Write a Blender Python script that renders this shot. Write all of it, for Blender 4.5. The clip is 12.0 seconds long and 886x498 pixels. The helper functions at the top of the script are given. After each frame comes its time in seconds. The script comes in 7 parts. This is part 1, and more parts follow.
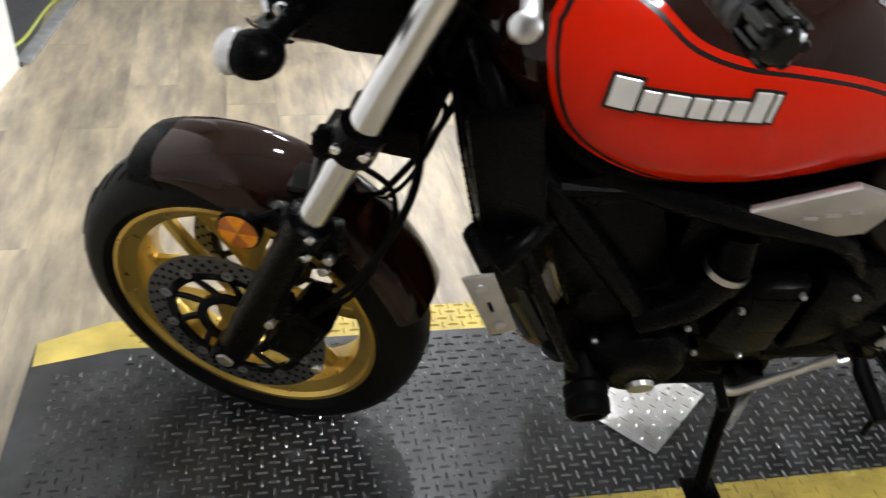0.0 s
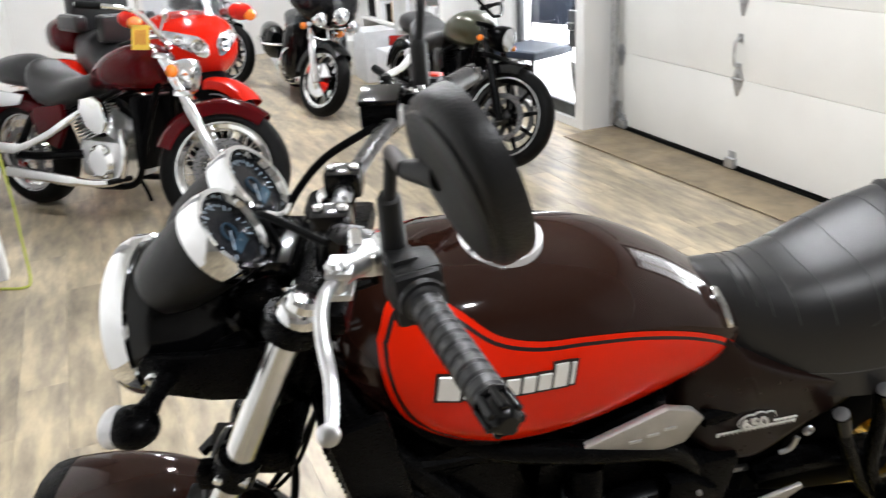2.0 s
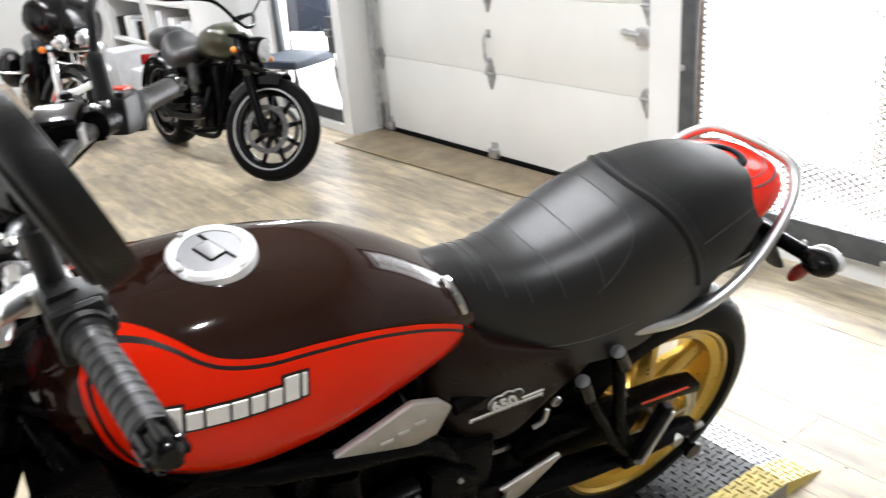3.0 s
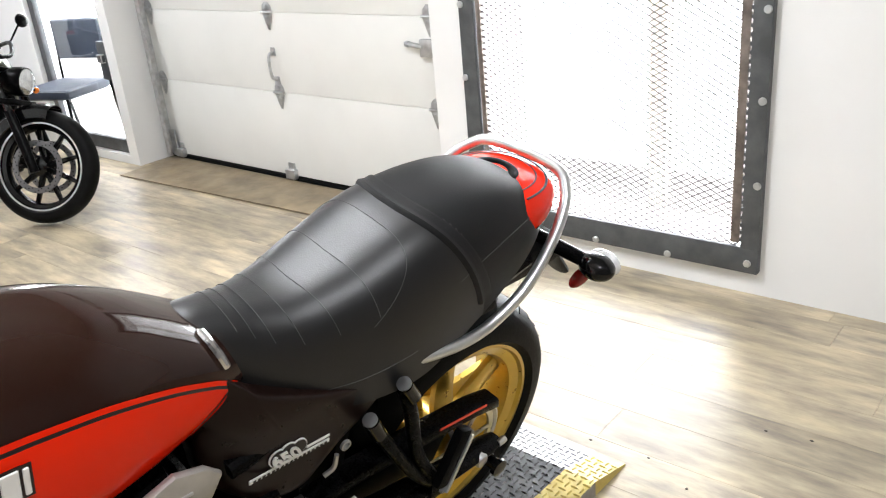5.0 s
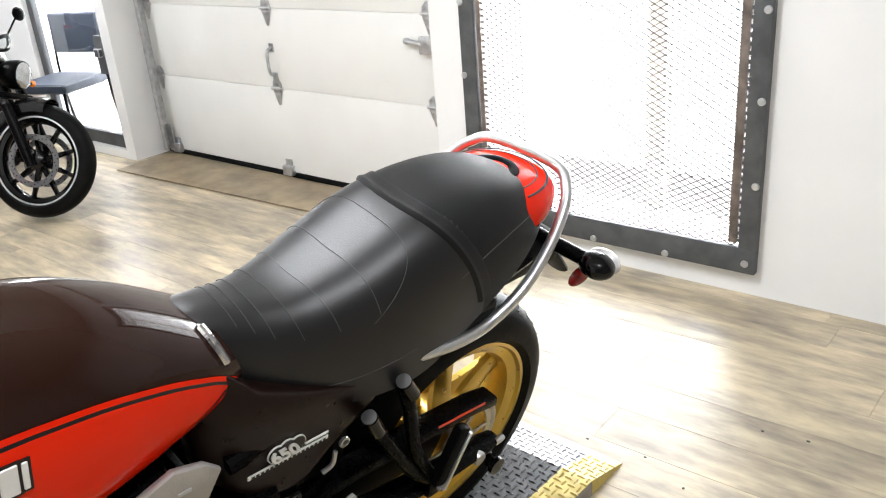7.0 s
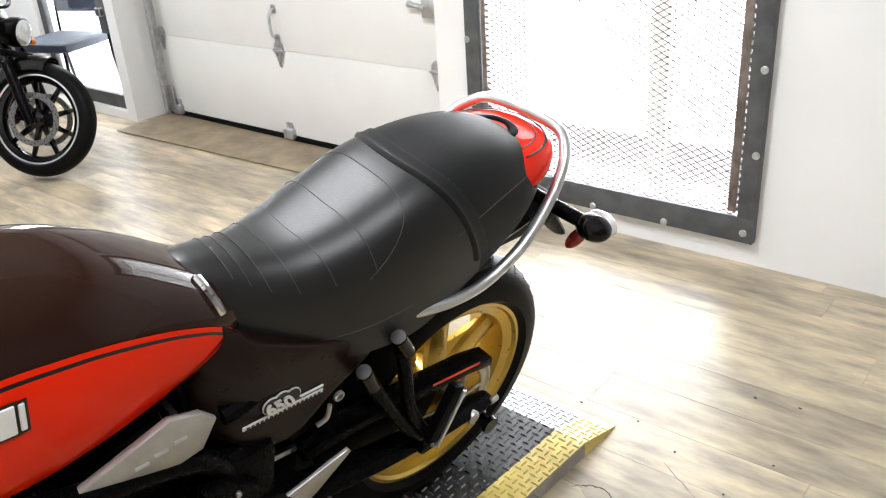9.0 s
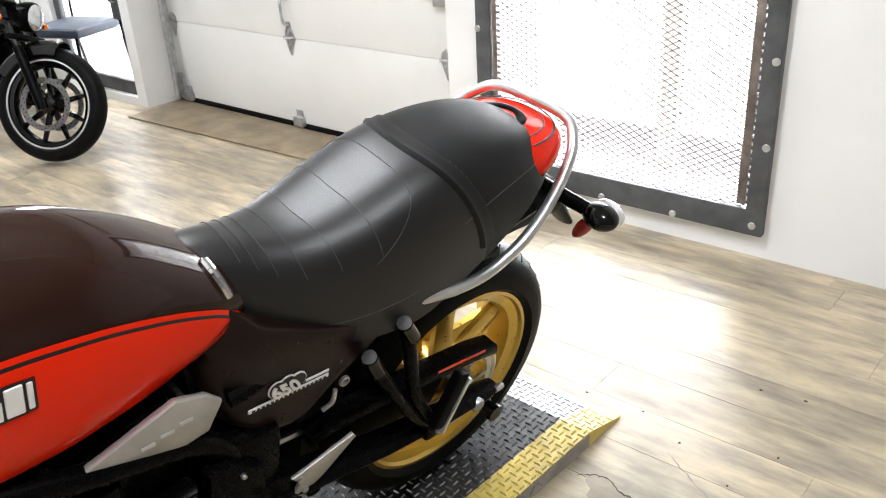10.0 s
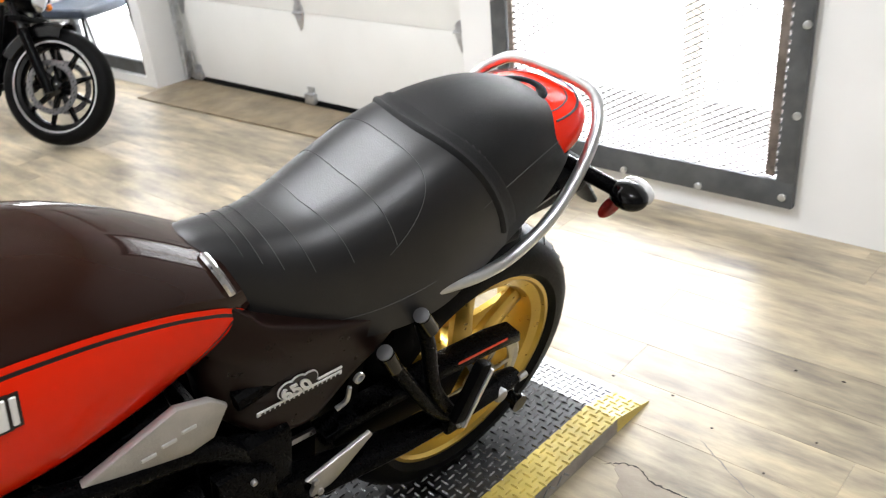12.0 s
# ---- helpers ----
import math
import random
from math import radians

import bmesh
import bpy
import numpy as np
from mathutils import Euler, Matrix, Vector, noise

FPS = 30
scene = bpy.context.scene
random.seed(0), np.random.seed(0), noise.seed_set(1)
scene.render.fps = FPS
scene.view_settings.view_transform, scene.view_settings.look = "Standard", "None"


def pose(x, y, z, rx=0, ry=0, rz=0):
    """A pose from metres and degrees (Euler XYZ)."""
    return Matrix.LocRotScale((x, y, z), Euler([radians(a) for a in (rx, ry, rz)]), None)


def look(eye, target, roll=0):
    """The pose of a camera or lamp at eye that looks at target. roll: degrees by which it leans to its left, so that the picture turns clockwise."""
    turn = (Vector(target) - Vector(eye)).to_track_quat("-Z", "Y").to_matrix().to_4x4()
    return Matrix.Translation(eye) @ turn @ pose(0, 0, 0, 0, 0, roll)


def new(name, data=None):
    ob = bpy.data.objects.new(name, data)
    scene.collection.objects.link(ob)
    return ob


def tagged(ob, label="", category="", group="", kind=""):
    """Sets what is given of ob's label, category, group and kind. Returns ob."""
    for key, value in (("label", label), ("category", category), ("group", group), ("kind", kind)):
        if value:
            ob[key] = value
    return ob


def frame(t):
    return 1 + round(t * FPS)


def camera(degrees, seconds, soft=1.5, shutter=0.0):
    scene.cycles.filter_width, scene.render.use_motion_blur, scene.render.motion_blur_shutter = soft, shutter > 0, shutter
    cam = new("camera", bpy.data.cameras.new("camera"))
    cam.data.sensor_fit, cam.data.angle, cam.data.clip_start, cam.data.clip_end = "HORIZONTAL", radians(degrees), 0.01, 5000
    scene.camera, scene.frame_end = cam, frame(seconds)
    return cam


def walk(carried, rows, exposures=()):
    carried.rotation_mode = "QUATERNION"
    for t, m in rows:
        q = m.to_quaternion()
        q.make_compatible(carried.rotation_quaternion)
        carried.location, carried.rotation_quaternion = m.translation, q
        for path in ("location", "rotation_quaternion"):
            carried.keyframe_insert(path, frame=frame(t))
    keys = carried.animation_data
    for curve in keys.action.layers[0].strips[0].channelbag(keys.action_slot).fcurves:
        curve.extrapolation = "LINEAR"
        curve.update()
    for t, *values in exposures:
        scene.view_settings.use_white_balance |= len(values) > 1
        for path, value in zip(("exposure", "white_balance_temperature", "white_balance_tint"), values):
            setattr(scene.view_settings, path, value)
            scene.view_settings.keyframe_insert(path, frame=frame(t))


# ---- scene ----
cam = camera(55.1, 12.0, soft=1.1, shutter=0.4)
PATH = [
    (0, (-0.113, -0.242, 1.202), (-1.691, 0.18, 0.047), 5.0),
    (0.5, (-0.098, -0.292, 1.214), (-1.732, -0.009, 0.095), 5.5),
    (1, (-0.07, -0.29, 1.278), (-1.778, -0.007, 0.277), 2.0),
    (1.5, (-0.038, -0.261, 1.361), (-1.811, 0.177, 0.544), -1.1),
    (2, (-0.011, -0.202, 1.402), (-1.729, 0.482, 0.637), -3.3),
    (2.5, (0.001, -0.157, 1.399), (-1.628, 0.716, 0.636), -4.1),
    (3, (0.015, -0.095, 1.379), (-1.474, 0.991, 0.602), -4.8),
    (3.5, (0.03, -0.048, 1.375), (-1.35, 1.175, 0.598), -5.3),
    (5.5, (-0.007, 0.036, 1.366), (-1.198, 1.437, 0.579), -5.1),
    (6, (-0.013, 0.035, 1.369), (-1.205, 1.434, 0.581), -4.8),
    (6.5, (-0.011, 0.03, 1.366), (-1.203, 1.427, 0.574), -4.7),
    (7, (-0.004, 0.027, 1.365), (-1.201, 1.422, 0.576), -4.7),
    (9, (0.008, 0.021, 1.349), (-1.175, 1.389, 0.496), -3.8),
    (9.5, (0.011, 0.018, 1.347), (-1.183, 1.37, 0.481), -3.7),
    (10, (0.014, 0.019, 1.345), (-1.18, 1.366, 0.473), -3.4),
    (10.5, (0.006, 0.012, 1.335), (-1.16, 1.36, 0.429), -1.5),
    (11, (-0.007, 0.0, 1.328), (-1.124, 1.375, 0.4), 0.1),
    (11.5, (-0.016, -0.032, 1.344), (-1.126, 1.392, 0.485), -4.3),
    (12, (-0.046, 0.086, 1.323), (-1.255, 1.383, 0.398), -5.2),
]
EXPOSURES = [(0.0, 0.06), (1.0, 0.08), (1.5, 0.16), (3.0, 0.27), (7.0, 0.33), (12.0, 0.32)]
walk(cam, [(t, look(eye, target, roll)) for t, eye, target, roll in PATH], EXPOSURES)

# ---- world and light ----
world = bpy.data.worlds.new("world")
scene.world = world
world.use_nodes = True
wn = world.node_tree
sky = wn.nodes.new("ShaderNodeTexSky")
sky.sky_type, sky.sun_disc = "NISHITA", False
sky.sun_elevation, sky.sun_rotation = radians(48), radians(20)
wn.links.new(sky.outputs[0], wn.nodes["Background"].inputs[0])
wn.nodes["Background"].inputs[1].default_value = 0.12


def area_lamp(name, m, sx, sy, watts, color=(1, 1, 1)):
    data = bpy.data.lights.new(name, "AREA")
    data.shape, data.size, data.size_y, data.energy, data.color = "RECTANGLE", sx, sy, watts, color
    ob = new(name, data)
    ob.matrix_world = m
    return ob


# daylight that comes in by the two glazed doors
area_lamp("daylight_mesh_door", look((-1.38, 3.35, 0.8), (-1.38, 1.0, 0.6)), 1.6, 1.3, 118, (0.93, 0.96, 1.0))
area_lamp("daylight_glass_door", look((-5.12, 2.9, 1.62), (-5.12, 1.0, 0.2)), 0.75, 0.85, 36, (0.93, 0.96, 1.0))


# ---- materials ----
def mat(name, color, rough=0.5, metal=0.0, vary=0.12, scale=8.0, bump=0.0, bump_scale=60.0, coat=0.0, rough_vary=0.1, random_vary=0.0, spec=0.5):
    m = bpy.data.materials.new(name)
    m.use_nodes = True
    nt = m.node_tree
    b = nt.nodes["Principled BSDF"]
    b.inputs["Roughness"].default_value = rough
    b.inputs["Metallic"].default_value = metal
    b.inputs["Coat Weight"].default_value = coat
    b.inputs["Coat Roughness"].default_value = 0.04
    b.inputs["Specular IOR Level"].default_value = spec
    tc = nt.nodes.new("ShaderNodeTexCoord")
    n1 = nt.nodes.new("ShaderNodeTexNoise")
    n1.inputs["Scale"].default_value, n1.inputs["Detail"].default_value = scale, 6
    nt.links.new(tc.outputs["Object"], n1.inputs["Vector"])
    ramp = nt.nodes.new("ShaderNodeMapRange")
    ramp.inputs["From Min"].default_value, ramp.inputs["From Max"].default_value = 0.3, 0.7
    ramp.inputs["To Min"].default_value, ramp.inputs["To Max"].default_value = 1 - vary, 1 + vary
    nt.links.new(n1.outputs["Fac"], ramp.inputs["Value"])
    value = ramp.outputs[0]
    if random_vary:
        info = nt.nodes.new("ShaderNodeObjectInfo")
        mr = nt.nodes.new("ShaderNodeMapRange")
        mr.inputs["To Min"].default_value, mr.inputs["To Max"].default_value = 1 - random_vary, 1 + random_vary
        nt.links.new(info.outputs["Random"], mr.inputs["Value"])
        mul = nt.nodes.new("ShaderNodeMath")
        mul.operation = "MULTIPLY"
        nt.links.new(value, mul.inputs[0]), nt.links.new(mr.outputs[0], mul.inputs[1])
        value = mul.outputs[0]
    mix = nt.nodes.new("ShaderNodeVectorMath")
    mix.operation = "SCALE"
    mix.inputs[0].default_value = color
    nt.links.new(value, mix.inputs["Scale"])
    nt.links.new(mix.outputs[0], b.inputs["Base Color"])
    n2 = nt.nodes.new("ShaderNodeTexNoise")
    n2.inputs["Scale"].default_value, n2.inputs["Detail"].default_value = bump_scale, 5
    nt.links.new(tc.outputs["Object"], n2.inputs["Vector"])
    if rough_vary:
        rr = nt.nodes.new("ShaderNodeMapRange")
        rr.inputs["From Min"].default_value, rr.inputs["From Max"].default_value = 0.3, 0.7
        rr.inputs["To Min"].default_value, rr.inputs["To Max"].default_value = max(0.01, rough * (1 - rough_vary)), min(1, rough * (1 + rough_vary))
        nt.links.new(n2.outputs["Fac"], rr.inputs["Value"])
        nt.links.new(rr.outputs[0], b.inputs["Roughness"])
    if bump:
        bp = nt.nodes.new("ShaderNodeBump")
        bp.inputs["Strength"].default_value, bp.inputs["Distance"].default_value = bump, 0.004
        nt.links.new(n2.outputs["Fac"], bp.inputs["Height"])
        nt.links.new(bp.outputs[0], b.inputs["Normal"])
    return m


def glow(name, color, strength):
    m = bpy.data.materials.new(name)
    m.use_nodes = True
    b = m.node_tree.nodes["Principled BSDF"]
    b.inputs["Base Color"].default_value = (*color, 1)
    b.inputs["Emission Color"].default_value = (*color, 1)
    b.inputs["Emission Strength"].default_value = strength
    return m


def glass(name, color=(1, 1, 1), rough=0.0):
    m = bpy.data.materials.new(name)
    m.use_nodes = True
    b = m.node_tree.nodes["Principled BSDF"]
    b.inputs["Base Color"].default_value = (*color, 1)
    b.inputs["Transmission Weight"].default_value = 1
    b.inputs["Roughness"].default_value = rough
    b.inputs["IOR"].default_value = 1.45
    return m


def wood_floor():
    """Worn vinyl planks: each plank its own tone, long grain, grey-brown smudges, satin varnish."""
    m = mat("floor_planks", (0.4, 0.32, 0.2), 0.3)
    nt = m.node_tree
    b = nt.nodes["Principled BSDF"]
    tc = nt.nodes.new("ShaderNodeTexCoord")
    geo = nt.nodes.new("ShaderNodeNewGeometry")
    info = nt.nodes.new("ShaderNodeObjectInfo")
    add = nt.nodes.new("ShaderNodeMath")
    nt.links.new(info.outputs["Random"], add.inputs[0]), nt.links.new(geo.outputs["Random Per Island"], add.inputs[1])
    fr = nt.nodes.new("ShaderNodeMath")
    fr.operation = "FRACT"
    nt.links.new(add.outputs[0], fr.inputs[0])
    mp = nt.nodes.new("ShaderNodeMapping")
    mp.inputs["Scale"].default_value = (2.6, 11, 1)
    nt.links.new(geo.outputs["Position"], mp.inputs["Vector"])
    shift = nt.nodes.new("ShaderNodeVectorMath")
    shift.operation = "ADD"
    comb = nt.nodes.new("ShaderNodeCombineXYZ")
    mul = nt.nodes.new("ShaderNodeMath")
    mul.operation, mul.inputs[1].default_value = "MULTIPLY", 37.0
    nt.links.new(fr.outputs[0], mul.inputs[0]), nt.links.new(mul.outputs[0], comb.inputs[2])
    nt.links.new(mp.outputs[0], shift.inputs[0]), nt.links.new(comb.outputs[0], shift.inputs[1])
    grain = nt.nodes.new("ShaderNodeTexNoise")
    grain.inputs["Scale"].default_value, grain.inputs["Detail"].default_value, grain.inputs["Roughness"].default_value = 1.6, 9, 0.62
    nt.links.new(shift.outputs[0], grain.inputs["Vector"])
    cr = nt.nodes.new("ShaderNodeValToRGB")
    e = cr.color_ramp.elements
    e[0].position, e[0].color = 0.28, (0.185, 0.162, 0.135, 1)
    e[1].position, e[1].color = 0.70, (0.56, 0.47, 0.315, 1)
    mid = e.new(0.47)
    mid.color = (0.35, 0.295, 0.212, 1)
    nt.links.new(grain.outputs["Fac"], cr.inputs[0])
    tone = nt.nodes.new("ShaderNodeMapRange")
    tone.inputs["To Min"].default_value, tone.inputs["To Max"].default_value = 0.84, 1.14
    nt.links.new(fr.outputs[0], tone.inputs["Value"])
    stain = nt.nodes.new("ShaderNodeTexNoise")
    stain.inputs["Scale"].default_value, stain.inputs["Detail"].default_value = 2.3, 5
    nt.links.new(geo.outputs["Position"], stain.inputs["Vector"])
    st = nt.nodes.new("ShaderNodeMapRange")
    st.inputs["From Min"].default_value, st.inputs["From Max"].default_value = 0.35, 0.65
    st.inputs["To Min"].default_value, st.inputs["To Max"].default_value = 0.8, 1.14
    nt.links.new(stain.outputs["Fac"], st.inputs["Value"])
    k = nt.nodes.new("ShaderNodeMath")
    k.operation = "MULTIPLY"
    nt.links.new(tone.outputs[0], k.inputs[0]), nt.links.new(st.outputs[0], k.inputs[1])
    sc = nt.nodes.new("ShaderNodeVectorMath")
    sc.operation = "SCALE"
    nt.links.new(cr.outputs[0], sc.inputs[0]), nt.links.new(k.outputs[0], sc.inputs["Scale"])
    nt.links.new(sc.outputs[0], b.inputs["Base Color"])
    rg = nt.nodes.new("ShaderNodeMapRange")
    rg.inputs["To Min"].default_value, rg.inputs["To Max"].default_value = 0.28, 0.45
    nt.links.new(stain.outputs["Fac"], rg.inputs["Value"])
    nt.links.new(rg.outputs[0], b.inputs["Roughness"])
    bp = nt.nodes.new("ShaderNodeBump")
    bp.inputs["Strength"].default_value, bp.inputs["Distance"].default_value = 0.25, 0.002
    nt.links.new(grain.outputs["Fac"], bp.inputs["Height"]), nt.links.new(bp.outputs[0], b.inputs["Normal"])
    return m


WALL = mat("wall_paint", (0.8, 0.8, 0.79), 0.55, vary=0.03, scale=2.5, bump=0.12, bump_scale=180)
GREY_WALL = mat("grey_wall_paint", (0.55, 0.56, 0.575), 0.55, vary=0.05, scale=3, bump=0.12, bump_scale=180)
CEIL = mat("ceiling_paint", (0.62, 0.62, 0.61), 0.8, vary=0.04, scale=3)
DOOR_WHITE = mat("garage_door_steel", (0.78, 0.78, 0.75), 0.38, vary=0.03, scale=3, bump=0.05, bump_scale=400)
# for the unseen east and south walls, toned dark to cut the fill light
MID_WALL = mat("beige_wall_paint", (0.3, 0.29, 0.275), 0.6, vary=0.05, scale=3, bump=0.12, bump_scale=180)
GALV = mat("galvanised_steel", (0.55, 0.56, 0.57), 0.42, 0.9, vary=0.2, scale=30)
IRON = mat("grey_painted_iron", (0.085, 0.09, 0.095), 0.5, 0.2, vary=0.25, scale=14, bump=0.2, bump_scale=120)
RUSTY = mat("worn_iron_edge", (0.2, 0.17, 0.15), 0.6, 0.5, vary=0.4, scale=20)
MESH_STEEL = mat("expanded_metal", (0.085, 0.08, 0.075), 0.5, 0.4, vary=0.2, scale=20)
FLOOR = wood_floor()
MATTE = mat("door_mat_vinyl", (0.24, 0.185, 0.115), 0.42, vary=0.35, scale=7, bump=0.15, bump_scale=30)
SUBFLOOR = mat("dark_subfloor", (0.06, 0.05, 0.04), 0.8)
PLATE = mat("dark_tread_plate", (0.056, 0.057, 0.059), 0.34, 0.6, vary=0.3, scale=16, bump=0.1, bump_scale=90)
# worn tops, made paler than the plate so that the glints sit in the colour
PLATE_LUG = mat("worn_glinting_tread_tops", (0.2, 0.202, 0.206), 0.26, 0.75, vary=0.3, scale=9, bump=0.1, bump_scale=90)
# dirty grey-brown, lightened to stand in for light on the near side
PLATE_SIDE = mat("dirty_lit_plate_side", (0.27, 0.245, 0.215), 0.5, 0.0, vary=0.3, scale=12, bump=0.1, bump_scale=90)
# paler than the deck: glare on the ramp and side treads, put into the colour
PLATE_PALE = mat("pale_tread_plate", (0.24, 0.245, 0.25), 0.34, 0.5, vary=0.25, scale=16, bump=0.1, bump_scale=90)
PLATE_YELLOW = mat("yellow_safety_paint", (0.55, 0.43, 0.1), 0.4, 0.05, vary=0.25, scale=14, bump=0.15, bump_scale=70)
CLEAR_PANE = glass("window_pane")
OUTSIDE = glow("bright_daylight", (0.95, 0.97, 1.0), 5.0)
BLACK_GLOSS = mat("black_gloss", (0.0022, 0.0022, 0.0024), 0.14, vary=0.1, spec=0.3)
BLACK_SATIN = mat("black_satin", (0.0016, 0.0016, 0.0018), 0.28, vary=0.15, scale=20, bump=0.05, bump_scale=300, spec=0.055)
BLACK_MATTE = mat("black_plastic", (0.0025, 0.0025, 0.0027), 0.46, vary=0.15, scale=20, bump=0.12, bump_scale=500, spec=0.045)
RUBBER = mat("tyre_rubber", (0.0035, 0.0035, 0.0035), 0.5, vary=0.2, scale=20, bump=0.15, bump_scale=200, spec=0.09)
GRIP = mat("grip_rubber", (0.02, 0.02, 0.021), 0.36, vary=0.25, scale=40, bump=0.2, bump_scale=260, spec=0.45)
CONTROL = mat("grey_black_plastic", (0.008, 0.008, 0.0084), 0.42, vary=0.2, scale=30, bump=0.15, bump_scale=400, spec=0.28)
CHROME = mat("chrome", (0.85, 0.86, 0.87), 0.07, 1.0, vary=0.03, rough_vary=0.3)
ALU = mat("brushed_aluminium", (0.66, 0.67, 0.68), 0.32, 0.95, vary=0.08, scale=30)
FORK_STEEL = mat("polished_fork_steel", (0.74, 0.745, 0.75), 0.16, 1.0, vary=0.05, scale=40)
BAR_STEEL = mat("dark_bar_steel", (0.2, 0.2, 0.205), 0.28, 0.9, vary=0.1, scale=40)
STEEL = mat("steel", (0.5, 0.5, 0.51), 0.3, 1.0, vary=0.12, scale=30)
DISC = mat("ground_disc_steel", (0.17, 0.17, 0.175), 0.36, 0.8, vary=0.08, scale=30)
GOLD = mat("gold_wheel_paint", (0.62, 0.42, 0.085), 0.3, 0.75, vary=0.08, scale=12, coat=0.35)
RED = mat("candy_red_paint", (0.74, 0.017, 0.002), 0.08, vary=0.012, scale=3, coat=0.0, spec=0.2, rough_vary=0)
BROWN_SATIN = mat("dark_brown_side_paint", (0.010, 0.0042, 0.003), 0.3, 0.0, vary=0.05, scale=6, spec=0.22)
BROWN = mat("dark_brown_candy_paint", (0.018, 0.0065, 0.0042), 0.06, 0.0, vary=0.015, scale=3, coat=0.0, spec=0.28, rough_vary=0)


# ---- mesh helpers ----
def part(name, bm, material, parent=None, label="", m=None, smooth=35):
    """One mesh object from a bmesh, under parent if given. material: one, or a list used by face index."""
    me = bpy.data.meshes.new(name)
    bmesh.ops.recalc_face_normals(bm, faces=bm.faces)
    bm.to_mesh(me)
    bm.free()
    for x in material if isinstance(material, (list, tuple)) else [material]:
        me.materials.append(x)
    if smooth:
        me.shade_smooth()
        me.set_sharp_from_angle(angle=radians(smooth))
    ob = new(name, me)
    if parent:
        ob.parent = parent
    if m is not None:
        ob.matrix_local = m
    if label:
        ob["label"] = label
    return ob


def thing(name, m, label, category, group="", kind=""):
    ob = new(name)
    ob.empty_display_size = 0.1
    ob.matrix_world = m
    return tagged(ob, label, category, group, kind)


def box(bm, c, s, bevel=0.0, m=None, index=0, segs=2):
    r = bmesh.ops.create_cube(bm, size=1, matrix=Matrix.Translation(c) @ Matrix.Diagonal((*s, 1)))
    vs = r["verts"]
    faces = {f for v in vs for f in v.link_faces}
    if bevel:
        es = list({e for v in vs for e in v.link_edges})
        out = bmesh.ops.bevel(bm, geom=es, offset=bevel, segments=segs, profile=0.6, affect="EDGES")
        faces = {f for f in faces if f.is_valid} | set(out["faces"])
        vs = list({v for f in faces for v in f.verts})
    for f in faces:
        f.material_index = index
    if m is not None:
        bmesh.ops.transform(bm, matrix=m, verts=vs)
    return vs


def ring_loft(bm, rings, cap=True, closed=False, index=0):
    """Skin rows of points. closed: the last row meets the first."""
    rows = [[bm.verts.new(p) for p in r] for r in rings]
    n = len(rows[0])
    pairs = list(zip(rows, rows[1:])) + ([(rows[-1], rows[0])] if closed else [])
    for a, b in pairs:
        for i in range(n):
            bm.faces.new((a[i], a[(i + 1) % n], b[(i + 1) % n], b[i])).material_index = index
    if cap and not closed:
        bm.faces.new(rows[0][::-1]).material_index = index
        bm.faces.new(rows[-1]).material_index = index
    return rows


def smooth_path(pts, n=6):
    """A Catmull-Rom curve through the points."""
    p = [Vector(q) for q in pts]
    p = [2 * p[0] - p[1]] + p + [2 * p[-1] - p[-2]]
    out = []
    for i in range(1, len(p) - 2):
        for k in range(n):
            t = k / n
            a, b, c, d = p[i - 1], p[i], p[i + 1], p[i + 2]
            out.append(0.5 * (2 * b + (c - a) * t + (2 * a - 5 * b + 4 * c - d) * t * t + (3 * b - a - 3 * c + d) * t ** 3))
    return out + [p[-2]]


def tube(bm, pts, r, seg=12, cap=True, closed=False, squash=1.0, index=0, up=(0, 0, 1)):
    """Sweep a round (or squashed) section along points. r: one radius or one for each point."""
    p = [Vector(q) for q in pts]
    n = len(p)
    radii = r if isinstance(r, (list, tuple)) else [r] * n
    rings, side = [], None
    for i in range(n):
        a, b = (p[(i - 1) % n], p[(i + 1) % n]) if closed else (p[max(i - 1, 0)], p[min(i + 1, n - 1)])
        d = (b - a).normalized()
        if side is None:
            side = d.cross(Vector(up))
            if side.length < 1e-3:
                side = d.cross(Vector((1, 0, 0)))
        side = (side - d * side.dot(d)).normalized()
        v = d.cross(side)
        rings.append([p[i] + radii[i] * (math.cos(2 * math.pi * k / seg) * side + squash * math.sin(2 * math.pi * k / seg) * v) for k in range(seg)])
    return ring_loft(bm, rings, cap, closed, index)


def cyl(bm, a, b, r0, r1=None, seg=20, index=0):
    return tube(bm, [a, b], [r0, r0 if r1 is None else r1], seg, index=index)


def lathe(bm, prof, axis_at=(0, 0, 0), axis=(1, 0, 0), seg=48, closed=False, index=0):
    """Turn a profile of (radius, along) about an axis."""
    z = Vector(axis).normalized()
    q = z.to_track_quat("Z", "Y").to_matrix()
    o = Vector(axis_at)
    rings = [[o + q @ Vector((r * math.cos(2 * math.pi * k / seg), r * math.sin(2 * math.pi * k / seg), h)) for k in range(seg)] for r, h in prof]
    return ring_loft(bm, rings, cap=not closed, closed=closed, index=index)


